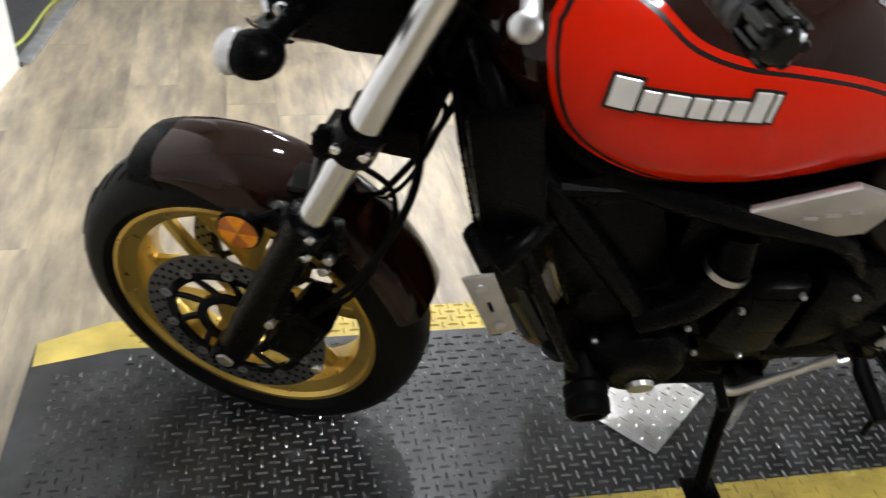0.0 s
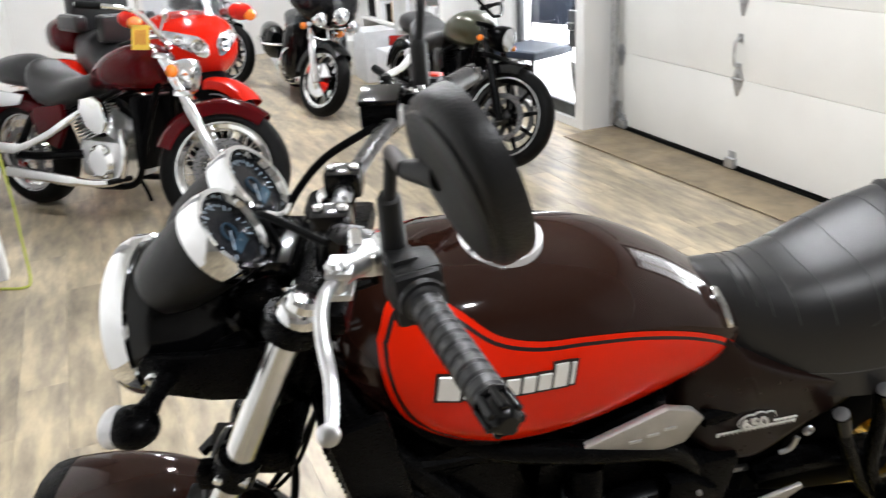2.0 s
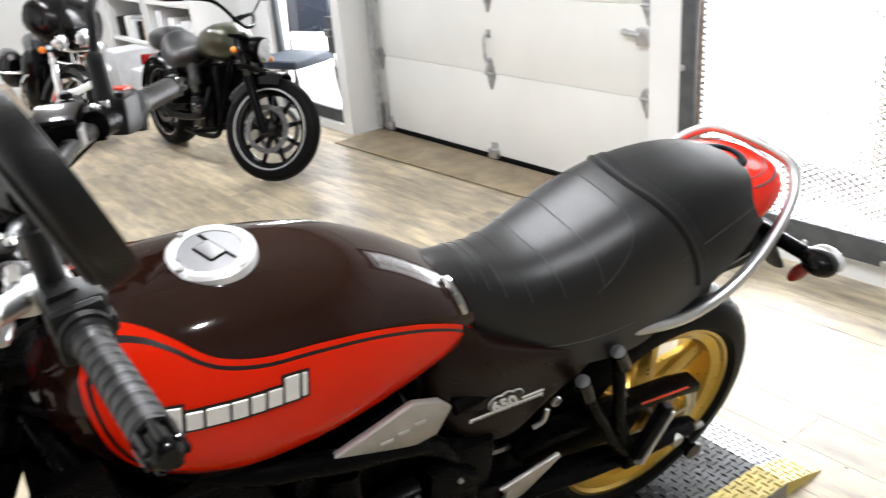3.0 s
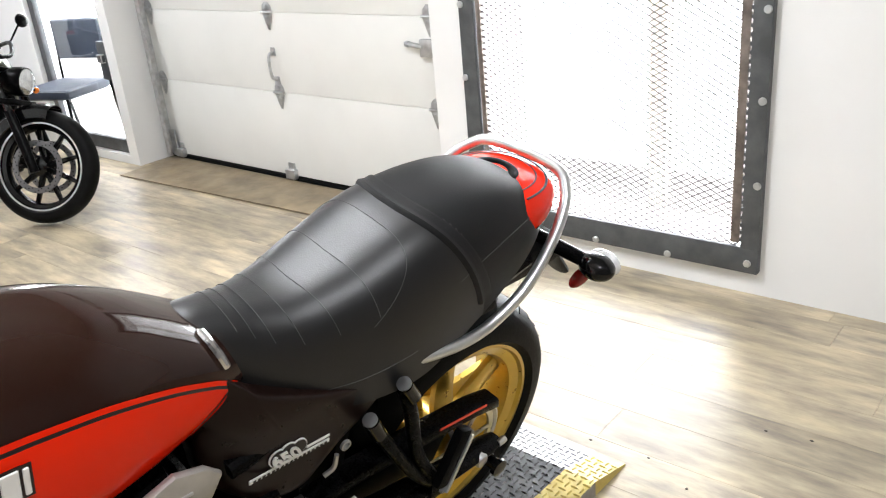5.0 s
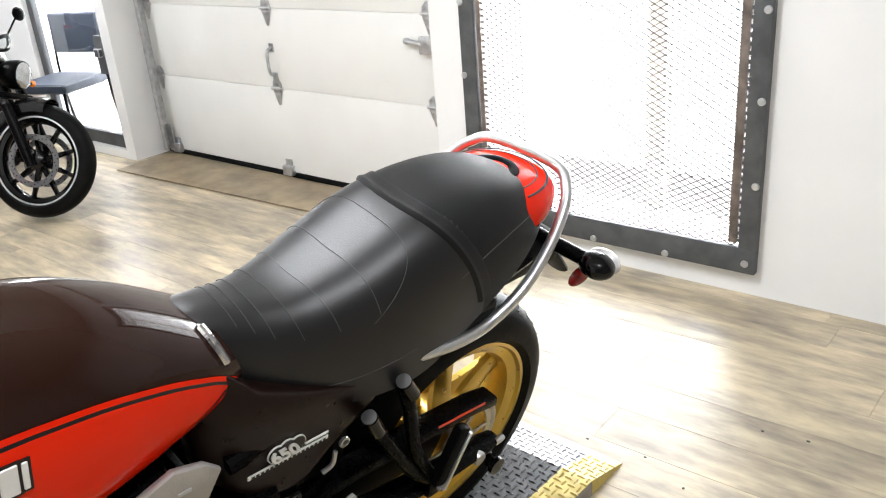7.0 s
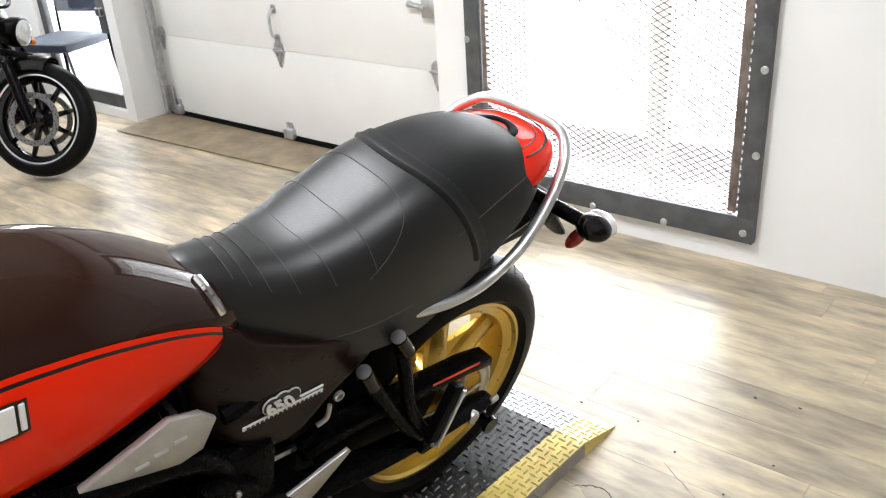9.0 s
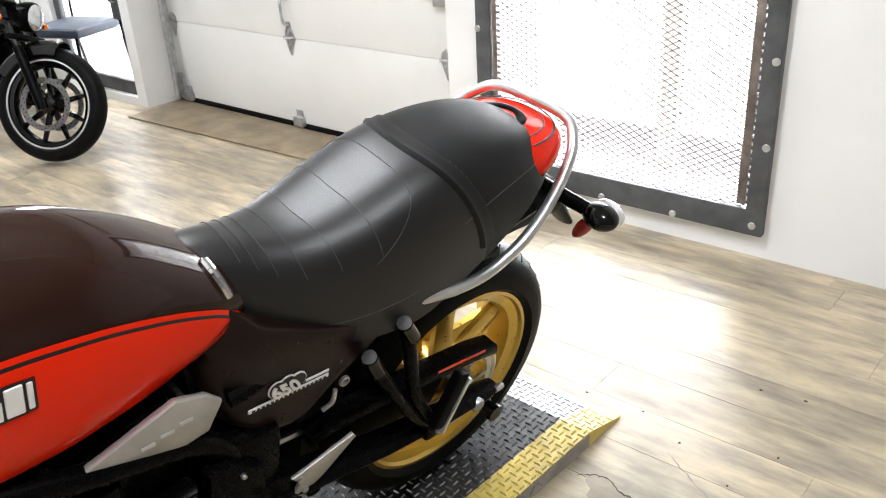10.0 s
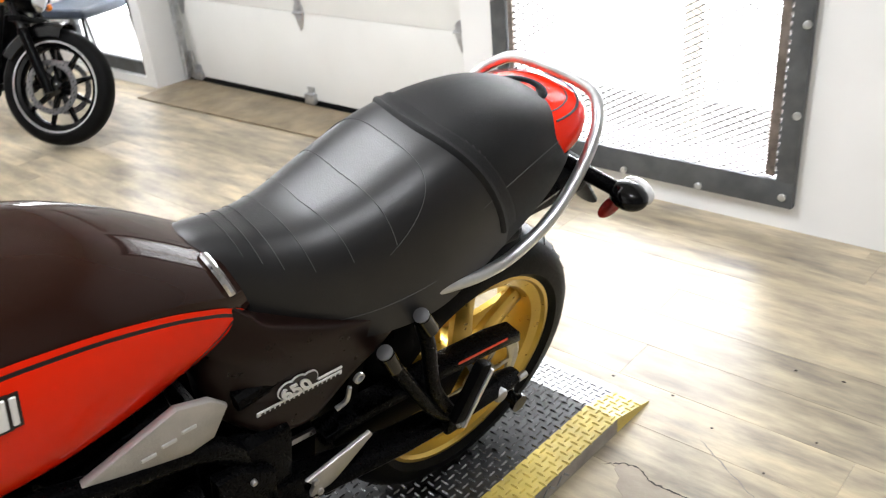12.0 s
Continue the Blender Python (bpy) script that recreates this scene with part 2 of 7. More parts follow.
def plate(bm, outline, thick, m=None, bevel=0.0, index=0):
    """A flat outline in the xy plane, thick along z."""
    vs = [bm.verts.new((x, y, -thick / 2)) for x, y in outline]
    f = bm.faces.new(vs)
    ex = bmesh.ops.extrude_face_region(bm, geom=[f])
    top = [v for v in ex["geom"] if isinstance(v, bmesh.types.BMVert)]
    bmesh.ops.translate(bm, verts=top, vec=(0, 0, thick))
    allv = vs + top
    faces = {g for v in allv for g in v.link_faces}
    if bevel:
        es = list({e for v in top for e in v.link_edges if all(w in top for w in e.verts)} | {e for v in vs for e in v.link_edges if all(w in vs for w in e.verts)})
        out = bmesh.ops.bevel(bm, geom=es, offset=bevel, segments=2, profile=0.5, affect="EDGES")
        faces = {g for g in faces if g.is_valid} | set(out["faces"])
        allv = list({v for g in faces for v in g.verts})
    for g in faces:
        g.material_index = index
    if m is not None:
        bmesh.ops.transform(bm, matrix=m, verts=allv)
    return allv


def ball(bm, c, r, u=16, v=10, scale=(1, 1, 1), m=None, index=0):
    mm = (m or Matrix()) @ Matrix.Translation(c) @ Matrix.Diagonal((*scale, 1))
    out = bmesh.ops.create_uvsphere(bm, u_segments=u, v_segments=v, radius=r, matrix=mm)
    for f in {f for w in out["verts"] for f in w.link_faces}:
        f.material_index = index
    return out["verts"]


def structure(name, bm, material, label, category, smooth=30):
    return tagged(part(name, bm, material, smooth=smooth), label, category, kind="structure")


def bolt(bm, c, axis, r=0.008, h=0.006, index=0):
    c, a = Vector(c), Vector(axis).normalized()
    lathe(bm, [(r * 0.55, h), (r * 0.85, h * 0.95), (r, h * 0.6), (r, -h)], c, a, 10, index=index)


# ---- the room ----
ROOM_X0, ROOM_X1, ROOM_Y0, HEIGHT = -9.0, 2.2, -3.2, 2.75
WALL_Y = 2.65     # face of the wall with the doors
LEFT_Y = 2.58      # face of the wall with the glass door
GATE_Y = 2.80     # face of the garage door

bm = bmesh.new()
box(bm, ((ROOM_X0 + ROOM_X1) / 2, (ROOM_Y0 + 3.4) / 2, -0.06), (ROOM_X1 - ROOM_X0 + 0.4, 3.4 - ROOM_Y0 + 0.2, 0.1))
floor = structure("floor", bm, SUBFLOOR, "worn grey-brown wood plank floor with a satin shine", "floor")

bm = bmesh.new()
box(bm, ((ROOM_X0 + ROOM_X1) / 2, 0.0, HEIGHT + 0.05), (ROOM_X1 - ROOM_X0 + 0.4, 6.9, 0.1))
structure("ceiling", bm, CEIL, "plain grey painted ceiling", "ceiling")

# wall with the doors: openings for the glass door, the garage door and the mesh door
GLASS_X0, GLASS_X1, GATE_X0, GATE_X1, MESH_X0, MESH_X1 = -5.44, -4.60, -4.505, -2.23, -2.02, -0.91
GATE_TOP, DOOR_TOP, MESH_Z0 = 2.12, 2.1, 0.11
bm = bmesh.new()


def wall_piece(bm, x0, x1, z0, z1, y0=WALL_Y, y1=3.0):
    box(bm, ((x0 + x1) / 2, (y0 + y1) / 2, (z0 + z1) / 2), (x1 - x0, y1 - y0, z1 - z0))


wall_piece(bm, ROOM_X0, GLASS_X0, 0, HEIGHT, LEFT_Y)
wall_piece(bm, GLASS_X0, GLASS_X1, DOOR_TOP, HEIGHT, LEFT_Y)
wall_piece(bm, GLASS_X0, GLASS_X1, 0, 0.05, LEFT_Y)
wall_piece(bm, GLASS_X1, GATE_X0, 0, HEIGHT, LEFT_Y)
wall_piece(bm, GATE_X0, GATE_X1, GATE_TOP, HEIGHT)
wall_piece(bm, GATE_X1, MESH_X0, 0, HEIGHT)
wall_piece(bm, MESH_X0, MESH_X1, DOOR_TOP, HEIGHT)
wall_piece(bm, MESH_X0, MESH_X1, 0, MESH_Z0)
wall_piece(bm, MESH_X1, ROOM_X1 + 0.2, 0, HEIGHT)
structure("wall_north", bm, WALL, "smooth white painted wall with door openings", "wall")

for name, c, s in (("wall_west", (ROOM_X0 - 0.1, 0, HEIGHT / 2), (0.2, 6.6, HEIGHT)), ("wall_east", (ROOM_X1 + 0.1, -0.3, HEIGHT / 2), (0.2, 5.88, HEIGHT)),
                   ("wall_south", (-3.4, ROOM_Y0 - 0.1, HEIGHT / 2), (11.6, 0.2, HEIGHT))):
    bm = bmesh.new()
    box(bm, c, s)
    structure(name, bm, WALL if name == "wall_west" else MID_WALL, "plain painted wall", "wall")

# white partition with a grey recess beside it
bm = bmesh.new()
box(bm, (1.5, -0.08, HEIGHT / 2), (3.0, 0.16, HEIGHT), m=Matrix.Translation((-2.90, -0.958, 0)) @ pose(0, 0, 0, 0, 0, -7.7))
structure("wall_partition", bm, WALL, "white painted partition wall ending in a corner", "wall")
bm = bmesh.new()
box(bm, (-3.83, -1.95, HEIGHT / 2), (0.1, 2.5, HEIGHT))
structure("wall_recess", bm, GREY_WALL, "grey painted wall with a socket and a cord", "wall")
bm = bmesh.new()
box(bm, (-3.83, -0.696, HEIGHT / 2), (0.106, 0.012, HEIGHT), 0.002)
structure("trim_corner", bm, WALL, "white painted corner at the end of the grey wall", "trim")
bm = bmesh.new()
box(bm, (-6.46, -0.89, HEIGHT / 2), (5.1, 0.14, HEIGHT))
structure("wall_behind_bikes", bm, WALL, "white wall behind the parked motorcycles", "wall")

# dark floor of the back room and its threshold
bm = bmesh.new()
box(bm, (-3.34, -2.07, 0.006), (0.88, 2.24, 0.012))
structure("floor_back_room", bm, mat("dark_vinyl", (0.07, 0.07, 0.075), 0.5), "dark floor of the room behind the doorway", "floor")
bm = bmesh.new()
box(bm, (-3.34, -0.90, 0.006), (0.86, 0.05, 0.014), 0.004, m=Matrix.Translation((-3.34, -0.90, 0)) @ pose(0, 0, 0, 0, 0, -7) @ Matrix.Translation((3.34, 0.90, 0)))
structure("trim", bm, GALV, "worn metal threshold strip", "trim")

# garage door: five steel sections with hinges, tracks, handle and lock
bm = bmesh.new()
box(bm, ((GATE_X0 + GATE_X1) / 2, GATE_Y + 0.06, GATE_TOP / 2), (GATE_X1 - GATE_X0 - 0.02, 0.03, GATE_TOP - 0.04))
gate = tagged(part("door_1", bm, DOOR_WHITE), "closed white sectional steel garage door", "garage door", kind="structure")
LEVELS = [0.03, 0.474, 0.872, 1.31, 1.73, 2.12]
GX = (-4.422, -3.395, -2.356)
for z0, z1 in zip(LEVELS, LEVELS[1:]):
    bm = bmesh.new()
    box(bm, ((GATE_X0 + GATE_X1) / 2, GATE_Y + 0.022, (z0 + z1) / 2), (GATE_X1 - GATE_X0 - 0.03, 0.042, z1 - z0 - 0.0015), 0.0015)
    part("section", bm, DOOR_WHITE, gate)


def gate_hinge(x, z):
    bm = bmesh.new()
    m = Matrix.Translation((x, GATE_Y - 0.003, z)) @ pose(0, 0, 0, 90, 0, 0)
    plate(bm, [(-0.035, 0.004), (-0.032, 0.03), (-0.012, 0.05), (0.012, 0.05), (0.032, 0.03), (0.035, 0.004)], 0.004, m, 0.001)
    plate(bm, [(-0.036, -0.004), (0.036, -0.004), (0.022, -0.045), (0.006, -0.085), (-0.006, -0.085), (-0.022, -0.045)], 0.004, m, 0.001)
    cyl(bm, (x - 0.04, GATE_Y - 0.008, z), (x + 0.04, GATE_Y - 0.008, z), 0.007, seg=10)
    for dx, dz in ((0, 0.03), (-0.015, -0.025), (0.015, -0.025), (0, -0.06)):
        bolt(bm, (x + dx, GATE_Y - 0.006, z + dz), (0, -1, 0), 0.005, 0.003)
    part("hinge", bm, GALV, gate, "galvanised hinge")


for z in LEVELS[1:5]:
    for x in GX:
        gate_hinge(x, z)
for x in (-4.38, -3.392, -2.3):
    bm = bmesh.new()
    box(bm, (x, GATE_Y - 0.012, 0.04), (0.07, 0.03, 0.05), 0.003)
    box(bm, (x, GATE_Y - 0.004, 0.075), (0.05, 0.006, 0.05), 0.002)
    part("bottom_bracket", bm, GALV, gate)
bm = bmesh.new()
box(bm, ((GATE_X0 + GATE_X1) / 2, GATE_Y + 0.02, 0.012), (GATE_X1 - GATE_X0 - 0.03, 0.05, 0.02), 0.006)
part("rubber_seal", bm, RUBBER, gate, "black rubber door seal")
bm = bmesh.new()
tube(bm, smooth_path([(-3.399, GATE_Y, 0.68), (-3.399, GATE_Y - 0.03, 0.665), (-3.399, GATE_Y - 0.036, 0.61), (-3.398, GATE_Y - 0.03, 0.555), (-3.398, GATE_Y, 0.54)], 5), 0.008, 10)
plate(bm, [(-0.018, -0.02), (0.018, -0.02), (0.014, 0.02), (-0.014, 0.02)], 0.004, Matrix.Translation((-3.399, GATE_Y - 0.002, 0.68)) @ pose(0, 0, 0, 90, 0, 0))
plate(bm, [(-0.02, -0.02), (0.02, -0.02), (0.016, 0.02), (-0.016, 0.02)], 0.004, Matrix.Translation((-3.398, GATE_Y - 0.002, 0.535)) @ pose(0, 0, 0, 90, 0, 0))
part("handle", bm, GALV, gate, "galvanised lift handle")
bm = bmesh.new()
box(bm, (-2.362, GATE_Y - 0.012, 0.742), (0.09, 0.026, 0.075), 0.004)
tube(bm, [(-2.39, GATE_Y - 0.02, 0.748), (-2.47, GATE_Y - 0.02, 0.756)], 0.011, 10)
bolt(bm, (-2.478, GATE_Y - 0.02, 0.757), (-1, 0, 0), 0.014, 0.01)
part("slide_lock", bm, GALV, gate, "galvanised slide lock")
for x, s in ((GATE_X0 + 0.055, 1), (GATE_X1 - 0.02, -1)):
    bm = bmesh.new()
    box(bm, (x, GATE_Y - 0.035, 1.08), (0.012, 0.05, 2.1), 0.003)
    box(bm, (x + s * 0.016, GATE_Y - 0.058, 1.08), (0.03, 0.004, 2.1), 0.001)
    box(bm, (x + s * 0.03, GATE_Y - 0.02, 0.10), (0.05, 0.01, 0.16), 0.003)
    part("track", bm, GALV, gate, "galvanised door track")

# mesh door: iron frame with bolts, expanded metal, light beyond
MX0, MX1, MZ0, MZ1, MY = -2.056, -0.876, 0.088, 2.14, WALL_Y - 0.016
bm = bmesh.new()
for c, s in ((((MX0 + MX1) / 2, MY, MZ0 + 0.045), (MX1 - MX0, 0.032, 0.09)), (((MX0 + MX1) / 2, MY, MZ1 - 0.04), (MX1 - MX0, 0.032, 0.08)),
             ((MX0 + 0.034, MY, (MZ0 + MZ1) / 2), (0.068, 0.032, MZ1 - MZ0 - 0.17)), ((MX1 - 0.03, MY, (MZ0 + MZ1) / 2), (0.06, 0.032, MZ1 - MZ0 - 0.17))):
    box(bm, c, s, 0.003)
mesh_door = tagged(part("door_2", bm, IRON), "dark iron framed mesh door with daylight behind it", "door", kind="structure")
bm = bmesh.new()
box(bm, (MX1 - 0.083, MY + 0.002, (MZ0 + MZ1) / 2), (0.03, 0.02, MZ1 - MZ0 - 0.2), 0.002)
box(bm, (MX0 + 0.085, MY + 0.002, (MZ0 + MZ1) / 2), (0.02, 0.02, MZ1 - MZ0 - 0.2), 0.002)
part("mesh_stile", bm, RUSTY, mesh_door, "rust-worn iron stile")
bm = bmesh.new()
for k in range(70):
    z = 0.2 + 0.027 * k
    box(bm, (MX1 - 0.0638, MY - 0.001, z), (0.0075, 0.012, 0.012))
part("slotted_strip", bm, IRON, mesh_door)
for k in range(7):
    z = 0.124 + 0.276 * k
    for x in (MX0 + 0.012, MX1 - (0.015 if k else 0.033)):
        bm = bmesh.new()
        bolt(bm, (x, MY - 0.017, z), (0, -1, 0), 0.013, 0.006)
        part("bolt", bm, GALV, mesh_door)
for k in range(1, 4):
    bm = bmesh.new()
    bolt(bm, (MX1 - 0.03 - 0.287 * k, MY - 0.017, 0.102), (0, -1, 0), 0.013, 0.006)
    part("bolt", bm, GALV, mesh_door)
# expanded metal: zigzag strands that meet at the knots
verts, faces = [], []
x0, x1, z0, z1 = MX0 + 0.06, MX1 - 0.07, MZ0 + 0.06, MZ1 - 0.06
PX, PZ, SW2, ST2 = 0.042, 0.0115, 0.0021, 0.0025
cols, rws = int((x1 - x0) / PX), int((z1 - z0) / PZ)
for j in range(rws + 1):
    for i in range(cols * 2):
        sgn = 1 if (i + j) % 2 else -1
        xa, xb = x0 + i * PX / 2, x0 + (i + 1) * PX / 2
        za, zb = z0 + j * PZ + (PZ / 2 if sgn > 0 else -PZ / 2) * 0.92, z0 + j * PZ - (PZ / 2 if sgn > 0 else -PZ / 2) * 0.92
        n = len(verts)
        for x, z in ((xa, za), (xb, zb)):
            verts += [(x, MY - ST2, z - SW2), (x, MY - ST2, z + SW2), (x, MY + ST2, z + SW2), (x, MY + ST2, z - SW2)]
        faces += [(n + k, n + (k + 1) % 4, n + 4 + (k + 1) % 4, n + 4 + k) for k in range(4)]
me = bpy.data.meshes.new("expanded_metal")
me.from_pydata(verts, [], faces)
me.materials.append(MESH_STEEL)
em = new("expanded_metal", me)
em.parent = mesh_door
tagged(em, "diamond expanded metal sheet", kind="stuff")

# glass door beside the garage door
bm = bmesh.new()
for c, s in (((GLASS_X0 + 0.03, LEFT_Y + 0.05, 1.075), (0.06, 0.04, 2.05)), ((GLASS_X1 - 0.03, LEFT_Y + 0.05, 1.075), (0.06, 0.04, 2.05)), (((GLASS_X0 + GLASS_X1) / 2, LEFT_Y + 0.05, 0.09), (0.72, 0.04, 0.08)), (((GLASS_X0 + GLASS_X1) / 2, LEFT_Y + 0.05, 2.06), (0.72, 0.04, 0.08))):
    box(bm, c, s, 0.004)
glass_door = tagged(part("door_3", bm, IRON), "black framed glass door with bright daylight behind", "door", kind="structure")
bm = bmesh.new()
box(bm, ((GLASS_X0 + GLASS_X1) / 2, LEFT_Y + 0.05, 1.075), (0.72, 0.006, 1.9))
pane = part("pane", bm, CLEAR_PANE, glass_door)
pane.visible_shadow = False
bm = bmesh.new()
box(bm, (GLASS_X1 - 0.055, LEFT_Y + 0.02, 0.61), (0.09, 0.03, 0.22), 0.006)
box(bm, (GLASS_X1 - 0.055, LEFT_Y - 0.005, 0.625), (0.05, 0.03, 0.05), 0.006, index=1)
part("door_lock", bm, [IRON, GALV], glass_door)

# outdoors: overexposed daylight and a tan post, its colour paled for the glare
bm = bmesh.new()
box(bm, (-3.4, 3.7, 1.5), (13, 0.05, 6))
tagged(part("backdrop", bm, OUTSIDE), "overexposed white daylight outdoors", "backdrop", kind="structure")
bm = bmesh.new()
box(bm, (-1.42, 3.02, 1.2), (0.07, 0.06, 2.4), 0.004)
tagged(part("outdoor_post", bm, mat("overexposed_timber", (0.85, 0.76, 0.62), 0.7, vary=0.12, scale=12)), "tan timber post outside the mesh door, paled for the glare", "post")
bm = bmesh.new()
box(bm, (-3.4, 3.42, 0.01), (13, 0.8, 0.02))
structure("pavement", bm, mat("worn_concrete", (0.2, 0.195, 0.185), 0.8, vary=0.15, scale=6), "worn concrete apron outdoors", "pavement")

# strip of brown vinyl in front of the garage door
bm = bmesh.new()
plate(bm, [(-4.435, 2.40), (-2.2, 2.50), (-2.25, 2.775), (-4.44, 2.775)], 0.006, Matrix.Translation((0, 0, 0.007)), 0.002)
tagged(part("floor_mat", bm, MATTE), "worn brown vinyl strip on the floor at the garage door", "mat")

# ceiling lamps: round ones over the lift, long ones over the parked motorcycles
LAMP_WHITE = mat("lamp_housing", (0.8, 0.8, 0.8), 0.5)
LAMP_LIGHT = (0.965, 0.985, 1.03)
for x, y, watts in ((-2.5, 0.35, 25), (-1.6, 1.1, 37), (0.45, 0.55, 37), (-0.35, -1.5, 26)):
    lamp = thing("ceiling_lamp", pose(x, y, HEIGHT), "round white ceiling lamp, switched on", "lamp", "round ceiling lamps")
    bm = bmesh.new()
    lathe(bm, [(0.06, -0.02), (0.075, -0.035), (0.09, -0.03), (0.1, 0.0)], (0, 0, 0), (0, 0, 1), 32)
    part("housing", bm, LAMP_WHITE, lamp)
    a = area_lamp("lamp_light", pose(x, y, HEIGHT - 0.04), 0.11, 0.11, watts, LAMP_LIGHT)
    a.data.shape = "DISK"
for x, y, watts in ((-5.2, 0.9, 50), (-7.4, 0.9, 46)):
    lamp = thing("ceiling_lamp", pose(x, y, HEIGHT), "long white ceiling lamp, switched on", "lamp", "long ceiling lamps")
    bm = bmesh.new()
    box(bm, (0, 0, -0.025), (1.3, 0.2, 0.05), 0.01)
    part("housing", bm, LAMP_WHITE, lamp)
    area_lamp("lamp_light", pose(x, y, HEIGHT - 0.056), 1.2, 0.14, watts, LAMP_LIGHT)

# ---- the lift platform ----
PLAT = Matrix.Translation((-0.888, -0.046, 0)) @ pose(0, 0, 0, 0, 0, -2.3)
platform = thing("lift_platform", PLAT, "low dark tread-plate lift platform with yellow painted edges", "platform")
TOP, PW, PY0, PY1, PR, STRIP = 0.041, 0.617, -0.655, 1.505, 1.645, 0.085


def slab(bm, outline, z0, z1, bevel=0.0):
    return plate(bm, outline, z1 - z0, Matrix.Translation((0, 0, (z0 + z1) / 2)), bevel)


bm = bmesh.new()
slab(bm, [(0, PY0 + 0.12), (-0.1, PY0), (-PW + 0.055, PY0), (-PW, PY0 + 0.13), (-PW, PY1), (0, PY1)], 0, TOP - 0.0015)
part("deck", bm, PLATE, platform)
bm = bmesh.new()
slab(bm, [(-STRIP, PY0 + 0.16), (-0.13, PY0 + 0.04), (-PW + 0.125, PY0 + 0.008), (-PW + STRIP, PY0 + 0.16), (-PW + STRIP, PY1), (-STRIP, PY1)], TOP - 0.002, TOP)
part("tread_deck", bm, PLATE, platform)
for name, outline in (("edge_stripe", [(0, PY0 + 0.12), (-STRIP, PY0 + 0.16), (-STRIP, PY1), (0, PY1)]), ("edge_stripe", [(-PW, PY0 + 0.13), (-PW + 0.055, PY0 + 0.002), (-PW + 0.12, PY0 + 0.006), (-PW + STRIP, PY0 + 0.16), (-PW + STRIP, PY1), (-PW, PY1)])):
    bm = bmesh.new()
    slab(bm, outline, TOP - 0.002, TOP - 0.0003)
    part(name, bm, PLATE_YELLOW, platform, "worn yellow painted edge")
for xa, xb, material, nm in ((-PW + STRIP, -STRIP, PLATE_PALE, "ramp"), (-STRIP, 0, PLATE_YELLOW, "ramp_stripe"), (-PW, -PW + STRIP, PLATE_YELLOW, "ramp_stripe")):
    bm = bmesh.new()
    prof = [(PY1, 0), (PY1, TOP), (PR, 0.006), (PR, 0)]
    ring_loft(bm, [[(x, y, z) for y, z in prof] for x in (xa, xb)])
    part(nm, bm, material, platform, smooth=0)


def lugs(name, material, test, label, rise):
    """Raised treads, alternately along and across the deck."""
    verts, faces = [], []
    step = 0.0208
    rnd = random.Random(4)
    for j in range(int((PR - PY0) / step)):
        for i in range(int(PW / step) + 1):
            x, y = -0.008 - i * step, PY0 + 0.015 + j * step
            if not test(x, y):
                continue
            along = (i + j) % 2
            a = 0.0124
            b = 0.0031
            pts = [(-a, 0), (-a * 0.55, -b), (a * 0.55, -b), (a, 0), (a * 0.55, b), (-a * 0.55, b)]
            n = len(verts)
            for u, v in pts + [(-a * 0.5, 0), (a * 0.5, 0)]:
                px, py = (v, u) if along else (u, v)
                top = len(verts) - n >= 6
                base = rise(y + py)
                verts.append((x + px, y + py, base + (0.0032 if top else -0.0006)))
            faces += [(n, n + 1, n + 6), (n + 1, n + 2, n + 7, n + 6), (n + 2, n + 3, n + 7), (n + 3, n + 4, n + 7), (n + 4, n + 5, n + 6, n + 7), (n + 5, n, n + 6)]
    me = bpy.data.meshes.new(name)
    me.from_pydata(verts, [], faces)
    me.materials.append(material)
    ob = new(name, me)
    ob.parent = platform
    return tagged(ob, label, kind="stuff")


def deck_z(y):
    return TOP if y < PY1 else TOP + (0.006 - TOP) * (y - PY1) / (PR - PY1)


def on_deck(x, y):
    return -PW + STRIP + 0.006 < x < -STRIP - 0.006 and PY0 + 0.05 < y < PY1 and not (y < PY0 + 0.17 and (x > -0.14 or x < -PW + 0.14))


lugs("deck_treads", PLATE_LUG, on_deck, "raised dark treads", deck_z)
lugs("ramp_treads", PLATE_PALE, lambda x, y: -PW + STRIP + 0.006 < x < -STRIP - 0.006 and PY1 + 0.01 < y < PR - 0.02, "raised treads, paled for the glare", deck_z)
lugs("stripe_treads", PLATE_YELLOW, lambda x, y: (x > -STRIP + 0.002 or x < -PW + STRIP - 0.002) and PY0 + 0.17 < y < PR - 0.02, "raised yellow treads", deck_z)
# the near side face and its treads
bm = bmesh.new()
box(bm, (0.0004, (PY0 + 0.13 + PY1) / 2, 0.0195), (0.0012, PY1 - PY0 - 0.13, 0.037))
part("side_skirt", bm, PLATE_SIDE, platform)
bm = bmesh.new()
for k in range(70):
    y = PY0 + 0.2 + 0.0255 * k
    if y < PY1 - 0.02:
        box(bm, (0.0012, y, 0.02), (0.003, 0.005, 0.024), 0.0, m=Matrix.Translation((0, y, 0.02)) @ pose(0, 0, 0, 45 if k % 2 else -45, 0, 0) @ Matrix.Translation((0, -y, -0.02)))
tagged(part("side_treads", bm, PLATE_PALE, platform), "raised pale treads on the side", kind="stuff")
# narrow slot across the deck
bm = bmesh.new()
box(bm, (-0.1, 1.075, TOP + 0.0012), (0.21, 0.007, 0.0022), 0.0008, segs=1)
part("slot", bm, BLACK_MATTE, platform)
